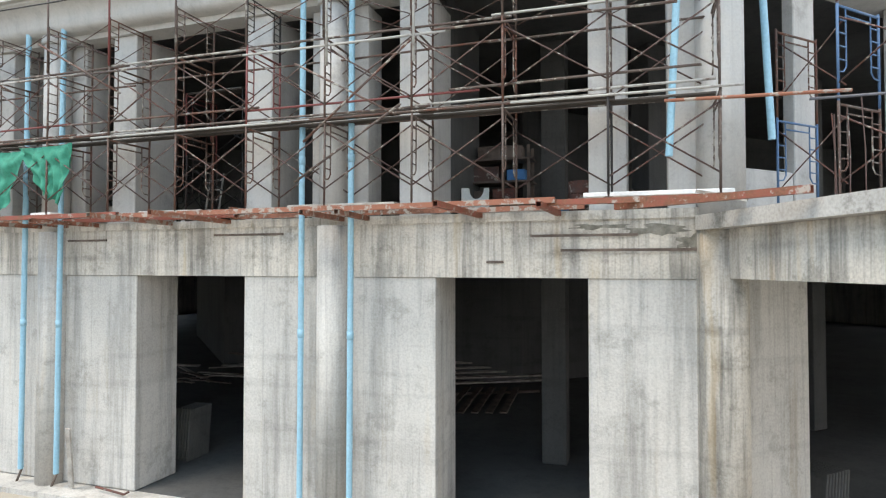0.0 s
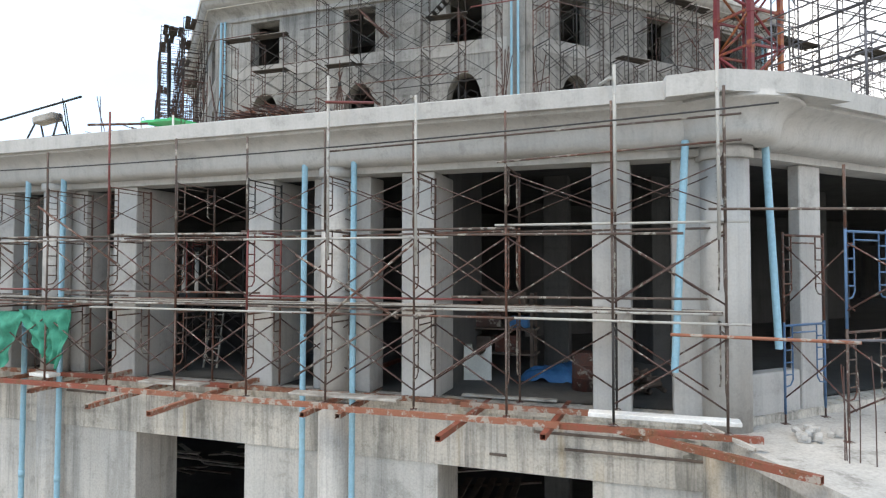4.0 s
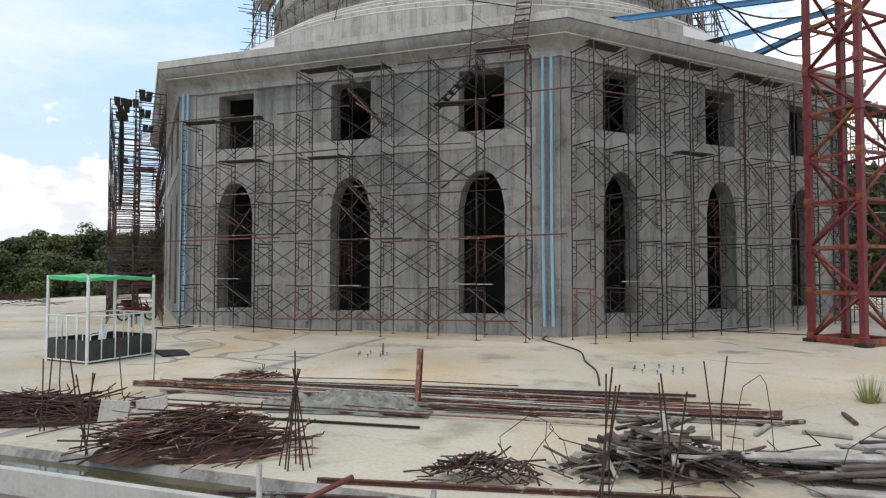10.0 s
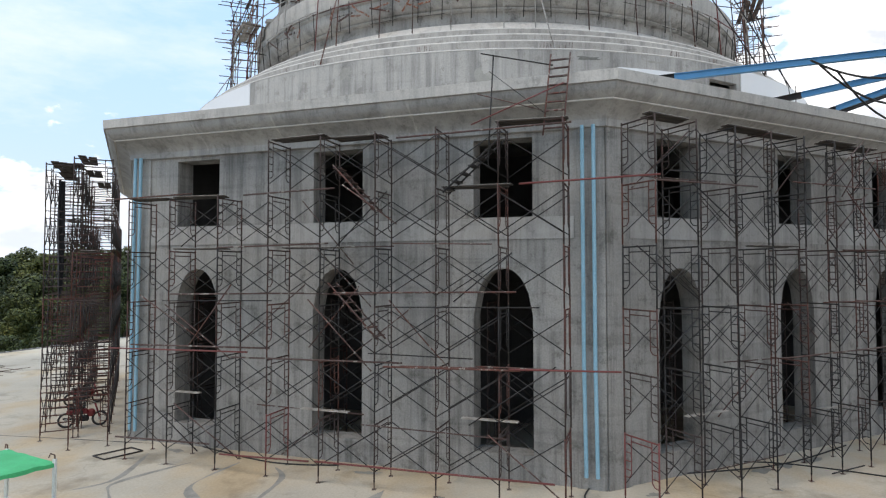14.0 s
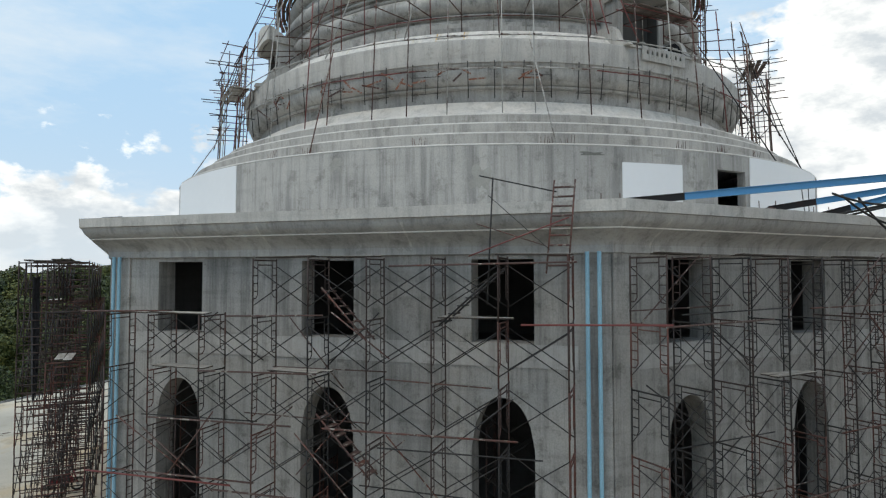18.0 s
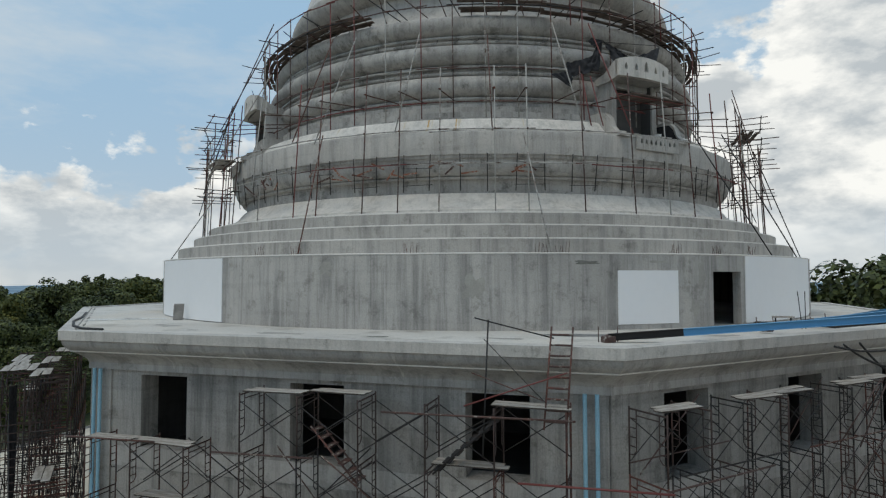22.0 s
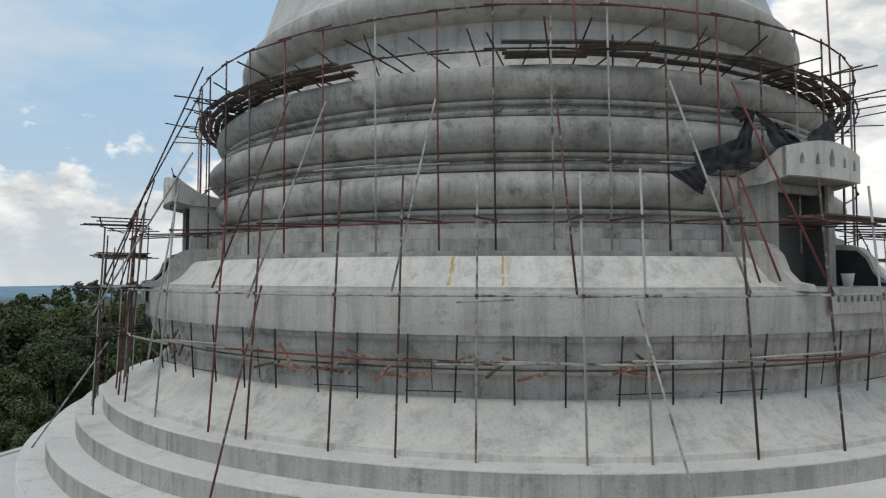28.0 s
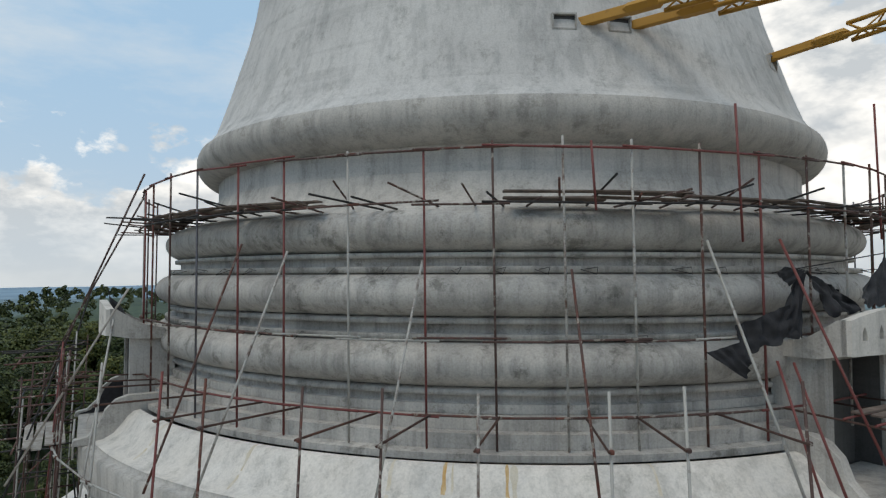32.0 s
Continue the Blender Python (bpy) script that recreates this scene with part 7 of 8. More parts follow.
tube_between("pole", fp(0, 5.7, 23.0, 21.5), fp(0, 5.7, 22.3, 24.9), DARKTUBE, mp)
tube_between("arm", fp(0, 5.35, 22.4, 24.95), fp(0, 7.4, 22.2, 24.45), DARKTUBE, mp, 0.02)
tube_between("stay", fp(0, 5.6, 22.4, 24.4), fp(0, 7.3, 22.9, 22.9), DARKTUBE, mp, 0.01)
tube_between("brace_tube", fp(0, 5.2, 22.95, 22.75), fp(0, 7.8, 22.95, 23.7), REDTUBE, mp, 0.02)
tube_between("brace_tube", fp(0, 5.4, 22.95, 23.6), fp(0, 7.2, 22.95, 23.0), RUST, mp, 0.015)

# ---- roof of the hall ----
bd = thing("board_row", "row of thin white boards laid end to end on the roof", "boards")
for i in range(4):
    c = Vector((-15.0 + i * 0.72, 38.72 + i * 0.24, 24.21))
    part("board", Geo().box((0, 0, 0), (0.68, 0.16, 0.02)), FOAM, bd, "", Matrix.Translation(c) @ pose(0, 0, 0, 0, 0, 18))
tagged(part("leaning_slab", Geo().box((0, 0, 0), (0.42, 0.08, 0.72), None, 0.02), CONC_GUTTER, None, "", Matrix.Translation((-11.75, 38.95, 24.53)) @ pose(0, 0, 0, 14, 0, 40)), "grey slab leaning on the white hoarding", "slab")
tagged(part("hose", Geo().path([(-17.9, 43.0, 24.27), (-16.2, 39.6, 24.27), (-15.2, 37.2, 24.27), (-13.9, 34.9, 24.27), (-12.9, 33.7, 24.27), (-12.0, 33.3, 24.27)], 0.045, 8), RUBBER), "thick black hose lying along the roof edge", "hose", "hoses")
for p, q in (((11.2, 36.0), (13.0, 33.5)), ((11.4, 35.2), (12.6, 34.4))):
    p, q = Vector((*p, 24.25)), Vector((*q, 24.25))
    tagged(part("hose", Geo().path([p.lerp(q, i / 10) + Vector((0.35 * math.sin(i * 0.9), 0.2 * math.cos(i), 0.0)) for i in range(11)] + [Vector((15.2, 29.9, 24.9))], 0.04, 8), RUBBER), "black hose from the doorway across the roof", "hose", "hoses")
g = Geo()
n = 26
vs = [(0, 0, 0.012)] + [((1.0 + 0.35 * noise.noise(Vector((math.cos(2 * math.pi * i / n) * 1.5, math.sin(2 * math.pi * i / n) * 1.5, 3)))) * 1.35 * math.cos(2 * math.pi * i / n), (1.0 + 0.5 * noise.noise(Vector((math.cos(2 * math.pi * i / n) * 2, math.sin(2 * math.pi * i / n) * 2, 8)))) * 0.42 * math.sin(2 * math.pi * i / n), 0.004) for i in range(n)]
g.add(vs, [(0, i + 1, (i + 1) % n + 1) for i in range(n)], True)
tagged(part("mortar_patch", g, mottled("wet_mortar", (0.12, 0.12, 0.12), (0.24, 0.24, 0.23), 3.0, 0.8), None, "", Matrix.Translation((3.85, 31.5, 24.182)) @ pose(0, 0, 0, 0, 0, -8)), "dark wet mortar patch spread on the roof", "mortar")
tb = thing("trestle", "small grey trestle standing on the roof", "trestle", "trestles")
part("top", Geo().box((11.9, 34.3, 24.55), (0.7, 0.25, 0.05), pose(0, 0, 0, 0, 0, -15).to_3x3(), 0.006), PLANKWOOD, tb)
for dx in (-0.25, 0.25):
    tube_between("leg", (11.9 + dx, 34.3 - dx * 0.25, 24.18), (11.9 + dx, 34.3 - dx * 0.25, 24.54), DARKTUBE, tb, 0.03)
for dx in (-0.05, 0.08):
    tagged(tube_between("thin_rod", (12.15 + dx, 33.5, 24.18), (12.0 + dx * 2, 33.4, 25.5), DARKTUBE, None, 0.014), "thin steel rod standing on the roof", "rod", "standing rods")

# white panels closing openings in the drum
def drum_panel(a0, a1, z0, z1, label):
    g = revolve([[(R0 + 0.03, z0), (R0 + 0.03, z1)], [(R0 + 0.03, z1), (R0, z1)]], a0, a1, max(4, int(a1 - a0)))
    for a in (a0, a1):
        g.add([polar(a, R0, z0), polar(a, R0 + 0.03, z0), polar(a, R0 + 0.03, z1), polar(a, R0, z1)], [(0, 1, 2, 3)])
    return tagged(part("hoarding", g, FOAM), label, "hoarding", "white hoardings")


drum_panel(-62.0, -38.7, 24.22, 26.78, "large curved white hoarding on the drum")
drum_panel(10.9, 18.6, 24.36, 26.24, "square white hoarding set in the drum")
drum_panel(29.6, 52.0, 24.25, 26.8, "large curved white hoarding beside the doorway")
# dark damp patches on drum and roof
def blot(name, place, w, h, mat, seed, label):
    """An irregular thin stain; place(x, y) lays its flat outline on a surface."""
    n = 28
    vs = [place(0, 0)]
    for i in range(n):
        a = 2 * math.pi * i / n
        q = 0.75 + 0.6 * noise.noise(Vector((math.cos(a) * 1.6, math.sin(a) * 1.6, seed)))
        vs.append(place(math.cos(a) * w * q, math.sin(a) * h * q))
    tagged(part(name, Geo().add(vs, [(0, i + 1, (i + 1) % n + 1) for i in range(n)], True), mat), label, "stain", "damp stains", "structure")


DAMP = mottled("damp_concrete", (0.12, 0.118, 0.105), (0.2, 0.195, 0.175), 3.0, 0.85)
PATCH = mottled("patched_concrete", (0.27, 0.26, 0.235), (0.4, 0.385, 0.35), 1.6, 0.85)
for az, z, w, h, m_ in ((7.4, 26.52, 0.55, 0.1, DAMP), (16.0, 26.55, 0.5, 0.07, PATCH), (22.0, 26.1, 0.25, 0.5, PATCH), (-22.0, 26.3, 0.4, 0.3, PATCH), (-5.0, 25.6, 0.5, 0.6, PATCH), (21.0, 24.9, 0.3, 0.35, PATCH)):
    blot("damp_stain", lambda x, y, az=az, z=z: polar(az + math.degrees(x / R0), R0 + 0.005, z + y), w, h, m_, az, "dark blotch on the drum's face")
for x0, y0, w, h, az, m_ in ((1.2, 30.6, 1.0, 0.25, -18, PATCH), (5.6, 30.6, 0.9, 0.3, 10, PATCH), (-6.0, 32.6, 1.2, 0.3, -20, PATCH), (-11.0, 36.0, 1.0, 0.4, -40, PATCH), (8.2, 31.2, 0.8, 0.25, 20, PATCH), (-2.6, 31.3, 0.5, 0.18, -15, DAMP), (-9.2, 33.9, 0.35, 0.12, -20, DAMP), (-14.2, 39.8, 0.8, 0.5, -60, PATCH)):
    c_, s_ = math.cos(radians(az)), math.sin(radians(az))
    blot("damp_stain", lambda x, y, x0=x0, y0=y0, c_=c_, s_=s_: Vector((x0 + x * c_ - y * s_, y0 + x * s_ + y * c_, 24.185)), w, h, m_, x0, "grey blotch on the roof slab")
for k in (-1, 0, 1):                             # grime along the roof's edge
    for q in range(9):
        u = -8.2 + 2.0 * q + rnd.uniform(-0.5, 0.5)
        blot("damp_stain", lambda x, y, k=k, u=u: fp(k, u + x, 21.45 + y, 24.186), rnd.uniform(0.5, 1.2), 0.07, DAMP if q % 2 else PATCH, u + k * 20, "dark grime along the roof's edge")
# starter bars on the drum's ledges
rnd = random.Random(51)
for az, r, z in ((-33, 17.9, 26.84), (-12.2, 17.9, 26.84), (2.6, 17.9, 26.84), (5, 17.9, 26.84), (19.5, 17.9, 26.84), (-27, 17.9, 26.84), (33, 17.9, 26.84), (26, 17.9, 26.84)):
    s = thing("starter_bars", "short rusty starter bars on the drum's ledge", "rebar", "starter bars")
    for j in range(5):
        p = polar(az + (j - 2) * 0.35, r, z)
        part("bar", Geo().tube(p, p + Vector((rnd.uniform(-0.06, 0.06), rnd.uniform(-0.04, 0.04), rnd.uniform(0.25, 0.42))), 0.01, 5), RUST, s)

# ---- scaffold round the tower ----
ring = thing("tower_scaffold", "ring scaffold of rusty and whitish tubes round the tower", "scaffold")
rnd = random.Random(61)
inner = [-82, -75.5, -69.5, -62.8, -56.4, -49.5, -42.8, -35.6, -29.4, -22.3, -15.0, -8.9, -2.8, 3.3, 9.8, 16.3, 22.6, 29.0, 35.5, 42.0, 48.5, 55.0, 61.5, 68.0, 74.5, 81.0]
inner_mats = (RUST, RUST, WHITETUBE, REDTUBE, RUST, RUST, GREYTUBE, REDTUBE, REDTUBE, WHITETUBE, REDTUBE, RUST, WHITETUBE, WHITETUBE, RUST, REDTUBE, RUST, WHITETUBE)
outer = [-63.0, -58.2, -53.5, -43.8, -34.6, -29.9, -21.7, -16.1, -10.0, -2.0, 2.75, 11.1, 19.4, 26.1, 31.7, 39.5, 46.0, 53.0, 60.0, 66.0]
outer_mats = (REDTUBE, RUST, RUST, WHITETUBE, REDTUBE, RUST, RUST, RUST, WHITETUBE, WHITETUBE, WHITETUBE, RUST, RUST, WHITETUBE, RUST)
for i, a in enumerate(inner):
    tube_between("upright", polar(a, 13.22, 32.86), polar(a - 0.3, 13.22, 38.95 + rnd.uniform(-0.1, 0.2)), inner_mats[i % 18], ring, 0.027)
for a, top, low in ((13.4, 39.9, 37.0), (-0.4, 39.0, 37.6), (36.5, 40.6, 37.2)):
    tube_between("upright", polar(a, 13.35, low), polar(a - 0.3, 13.3, top), REDTUBE, ring, 0.026)
for i, a in enumerate(outer):
    tube_between("upright", polar(a, 15.72, 28.5), polar(a, 15.28, 34.42 + rnd.uniform(-0.06, 0.08)), outer_mats[i % 15], ring, 0.027)
    part("coupler", Geo().box(polar(a, 15.52, 31.83), (0.075, 0.085, 0.075), pose(0, 0, 0, 0, 0, a).to_3x3(), 0.015), RUST, ring)
    part("coupler", Geo().box(polar(a, 15.4, 33.47), (0.075, 0.085, 0.075), pose(0, 0, 0, 0, 0, a).to_3x3(), 0.015), RUST, ring)


def ring_ledger(angles, r, z, mats, step=2, jitter=0.05, over=1.2):
    for i in range(0, len(angles) - 1, step):
        j = min(i + step, len(angles) - 1)
        mid = (angles[i] + angles[j]) / 2
        sag = r * (1 - math.cos(radians((angles[j] - angles[i]) / 2)))
        z0 = z + rnd.uniform(-jitter, jitter)
        tube_between("ledger", polar(angles[i] - over, r + sag * 0.5, z0), polar(angles[j] + over, r + sag * 0.5, z + rnd.uniform(-jitter, jitter)), rnd.choice(mats), ring, 0.025)


ring_ledger(inner, 13.28, 38.9, (REDTUBE, RUST), 1)
ring_ledger(inner, 13.36, 37.78, (RUST, DARKTUBE), 1)
ring_ledger(inner, 13.28, 35.05, (RUST, WHITETUBE, RUST), 1)
ring_ledger(inner, 13.34, 33.54, (RUST, REDTUBE, RUST), 1, 0.02)
ring_ledger([a for a in outer if a < 20.5], 15.52, 31.82, (WHITETUBE, WHITETUBE), 1, 0.02)
ring_ledger([a for a in outer if a > 19], 15.52, 31.82, (WHITETUBE, WHITETUBE), 1, 0.03)
ring_ledger(outer, 15.56, 30.48, (RUST, REDTUBE, WHITETUBE), 1)
for a0, a1, z in ((-43, -34, 30.55), (-13, -3, 30.42), (-11.5, -7.2, 31.7), (2.5, 11.5, 30.45), (11, 20, 30.55)):
    tube_between("ledger", polar(a0, 15.62, z), polar(a1, 15.6, z + 0.05), WHITETUBE, ring, 0.024)
for a in outer:                                  # short ties from the outer row to the rings
    tube_between("putlog", polar(a - 0.2, 15.44, 33.47), polar(a * 0.9 + 0.1 + rnd.uniform(-0.3, 0.3), 13.4, 33.56), REBAR, ring, 0.024)
for i, a in enumerate(inner):
    for da in (0.3, 3.4):
        tube_between("putlog", polar(a + da + rnd.uniform(-0.9, 0.9), 11.6, 37.84 + rnd.uniform(-0.03, 0.05)), polar(a + da + rnd.uniform(-5, 5), rnd.uniform(13.3, 14.6), 37.86 + rnd.choice((-0.02, 0.0, 0.02, 0.2, 0.35))), rnd.choice((RUST, DARKTUBE, DARKTUBE, RUST)), ring, 0.024)
# planked walkway below the bell
a = -89.0
while a < 84:
    span = rnd.uniform(7.5, 12.0) if -30 < a < 30 else rnd.uniform(4.5, 6.0)
    if not (-25 < a + span / 2 < -7):
        for r in (12.0, 12.24, 12.48, 12.74, 13.0):
            if rnd.random() < (0.8 if -30 < a < 30 else 0.97):
                da = rnd.uniform(-1.0, 1.0)
                part("walk_board", Geo().box((0, 0, 0), (math.radians(span) * r * 1.12, 0.21, 0.04), None, 0.006), DARKWOOD, ring, "", Matrix.Translation(polar(a + span / 2 + da, r + 0.1, 37.92 + rnd.uniform(0, 0.09))) @ pose(0, 0, 0, rnd.uniform(-3, 3), rnd.uniform(-1, 1), a + span / 2 + da + rnd.uniform(-3, 3)))
    a += span
# long raking tubes
for a0, r0, z0, a1, r1, z1, mat in (
        (-36.6, 15.3, 31.93, -34.3, 13.4, 37.04, RUST), (-31.6, 15.3, 31.7, -28.5, 13.4, 36.85, WHITETUBE), (-17.0, 15.3, 31.91, -15.2, 13.4, 36.61, WHITETUBE), (-2.3, 15.3, 31.79, -2.6, 13.4, 36.43, RUST),
        (11.4, 15.5, 31.87, 9.5, 13.4, 37.02, WHITETUBE), (19.7, 15.5, 31.85, 16.4, 13.6, 37.06, REDTUBE), (-26.5, 18.0, 26.87, -29.7, 15.35, 32.0, RUST), (3.6, 18.0, 26.87, 2.3, 15.25, 31.73, WHITETUBE),
        (38.0, 18.0, 26.87, 32.0, 15.6, 32.2, DARKTUBE), (-63.0, 18.0, 26.87, -60.8, 16.0, 30.1, WHITETUBE), (12.9, 15.3, 32.1, 14.0, 14.0, 34.64, REDTUBE), (14.9, 15.3, 32.13, 15.7, 14.0, 34.59, REDTUBE),
        (47, 18.1, 26.86, 41, 15.6, 32.5, DARKTUBE), (66, 18.1, 26.86, 60, 15.9, 32.5, DARKTUBE), (-45, 15.8, 30.0, -52, 14.4, 35.2, WHITETUBE), (-58, 16.5, 31.0, -50, 14.2, 36.0, PLANKWOOD),
        (-70, 15.6, 34.0, -62, 13.3, 38.7, RUST), (-66, 16.2, 32.0, -56, 13.5, 39.2, RUST)):
    tube_between("raker", polar(a0, r0, z0), polar(a1, r1, z1), mat, ring, 0.027)
# working bays that stand out at both flanks
for c0 in (-63.25, -75, 62, 72, 82):
    for da in (-5, 0, 5):
        for r in (15.5, 16.4):
            tube_between("upright", polar(c0 + da, r, 28.5 if r < 16 else 27.97), polar(c0 + da, r - 0.2, rnd.uniform(33.3, 34.6) if r < 16 else rnd.uniform(32.4, 33.9)), rnd.choice((RUST, RUST, WHITETUBE)), ring, 0.024)
    for z in (30.3, 31.8, 32.9, 34.0):
        for r in (15.45, 16.35):
            tube_between("ledger", polar(c0 - 7, r + 0.05, z), polar(c0 + 7, r + 0.05, z + rnd.uniform(-0.1, 0.1)), rnd.choice((RUST, DARKTUBE)), ring, 0.024)
        for da in (-5, 0, 5):
            tube_between("putlog", polar(c0 + da, 14.9, z + 0.05), polar(c0 + da, rnd.uniform(16.4, 17.3), z + 0.05), rnd.choice((RUST, DARKTUBE)), ring, 0.024)
    tube_between("raker", polar(c0 + rnd.uniform(-6, 6), 16.7, rnd.uniform(29, 31)), polar(c0 + rnd.uniform(-6, 6), 15.0, rnd.uniform(34, 36.5)), rnd.choice((RUST, DARKTUBE)), ring, 0.026)
for c0, r0, z, ln in ((-63.25, 15.3, 31.85, 3.4), (26.6, 14.5, 33.62, 3.6), (70, 15.3, 33.75, 3.2)):
    for q in range(4 if c0 != 26.6 else 3):
        part("walk_board", Geo().box((0, 0, 0), (ln * rnd.uniform(0.85, 1.1), 0.22, 0.045), None, 0.006), PLANKWOOD if c0 < 0 else DARKWOOD, ring, "", Matrix.Translation(polar(c0, r0 + 0.25 * q, z + rnd.uniform(0, 0.05))) @ pose(0, 0, 0, 0, 0, c0 + rnd.uniform(-3, 3)))
for r in (14.45, 15.05):
    tube_between("ledger", polar(26.6 - 8.5, r + 0.1, 33.56), polar(26.6 + 8.5, r + 0.1, 33.6), REDTUBE, ring, 0.024)

# steel brackets hanging under the broad band
for i in range(14):
    a = -60 + i * 8.8
    br = thing("rebar_bracket", "dark steel rods hanging below the concrete band", "rebar", "bracket rods")
    for da in (0.0, 4.2):
        tube_between("rod", polar(a + da, 14.98, 30.97), polar(a + da + rnd.uniform(-0.3, 0.3), 14.84, 29.44 + rnd.uniform(0, 0.12)), DARKTUBE, br, 0.022)
    if i % 2:
        tube_between("crossbar", polar(a - 0.4, 14.92, 30.42), polar(a + 4.5, 14.92, 30.4), DARKTUBE, br, 0.012)
        tube_between("crossbar", polar(a + 2.0, 14.96, 30.45), polar(a + 2.0, 14.86, 29.75), DARKTUBE, br, 0.012)
    if i % 3:
        tube_between("crossbar", polar(a - 0.4, 14.86, 29.72), polar(a + 4.5, 14.86, 29.74), DARKTUBE, br, 0.012)
for i in range(26):
    a, z = rnd.uniform(-50, 4), rnd.uniform(29.95, 30.45)
    tagged(part("angle_iron", Geo().box((0, 0, 0), (rnd.uniform(0.4, 0.9), 0.05, 0.06)), BEAMRUST if i % 3 else RUST, None, "", Matrix.Translation(polar(a, 15.2, z + 0.1)) @ pose(0, 0, 0, 0, rnd.choice((-1, 1)) * rnd.uniform(5, 42), a + rnd.uniform(-40, 40))), "rusty angle iron laid through the bracket rods", "angle iron", "angle irons")
# loose tie wires in the grooves between rings
for i in range(26):
    a = -55 + i * 4.2 + rnd.uniform(-1, 1)
    z = rnd.choice((35.02, 36.44, 36.44))
    p = polar(a, 12.5, z)
    q = polar(a + 0.9, 12.95, z - 0.1)
    w = polar(a + 1.2, 12.8, z + 0.05)
    tagged(part("tie_wire", Geo().path([p, q, w, polar(a + 0.3, 12.4, z)], 0.008, 4), DARKTUBE), "small loop of tie wire sticking out of the ring joint", "wire", "tie wires")

# ---- niche porches on the tower ----
def pierced_wall(w, h, holes, crown, thick=0.25):
    """A low wall in the x-z plane, centred on x; holes are (x, sill, width, height) with pointed heads; crown lifts its middle."""
    def top(x):
        return h + crown * (1 - (2 * x / w) ** 2)
    g = Geo()
    xs = [-w / 2]
    for x, s, ww, hh in holes:
        xs += [x - ww / 2, x + ww / 2]
    xs.append(w / 2)

    def strip(x0, x1, lo0, lo1, hi0, hi1):
        for y in (-thick / 2, thick / 2):
            g.add([(x0, y, lo0), (x1, y, lo1), (x1, y, hi1), (x0, y, hi0)], [(0, 1, 2, 3) if y < 0 else (3, 2, 1, 0)])

    def sub(x0, x1, fn_lo, fn_hi, n=6):
        for i in range(n):
            a, b = x0 + (x1 - x0) * i / n, x0 + (x1 - x0) * (i + 1) / n
            strip(a, b, fn_lo(a), fn_lo(b), fn_hi(a), fn_hi(b))
            for f in (fn_lo, fn_hi):
                g.add([(a, -thick / 2, f(a)), (b, -thick / 2, f(b)), (b, thick / 2, f(b)), (a, thick / 2, f(a))], [(0, 1, 2, 3)])

    for i in range(0, len(xs), 2):
        sub(xs[i], xs[i + 1], lambda x: 0.0, top)
        for x in (xs[i], xs[i + 1]):
            g.add([(x, -thick / 2, 0), (x, thick / 2, 0), (x, thick / 2, top(x)), (x, -thick / 2, top(x))], [(0, 1, 2, 3)])
    for x, s, ww, hh in holes:
        sub(x - ww / 2, x + ww / 2, lambda q: 0.0, lambda q: s)
        sub(x - ww / 2, x + ww / 2, lambda q, x=x, s=s, ww=ww, hh=hh: s + hh * (0.45 + 0.55 * (1 - abs(2 * (q - x) / ww) ** 1.6)), top, 10)
    return g


def bowed(g, w, d):
    """Bends a wall outwards in plan by d at its middle."""
    g.v = [(x, y - d * (1 - (2 * x / w) ** 2), z) for x, y, z in g.v]
    return g


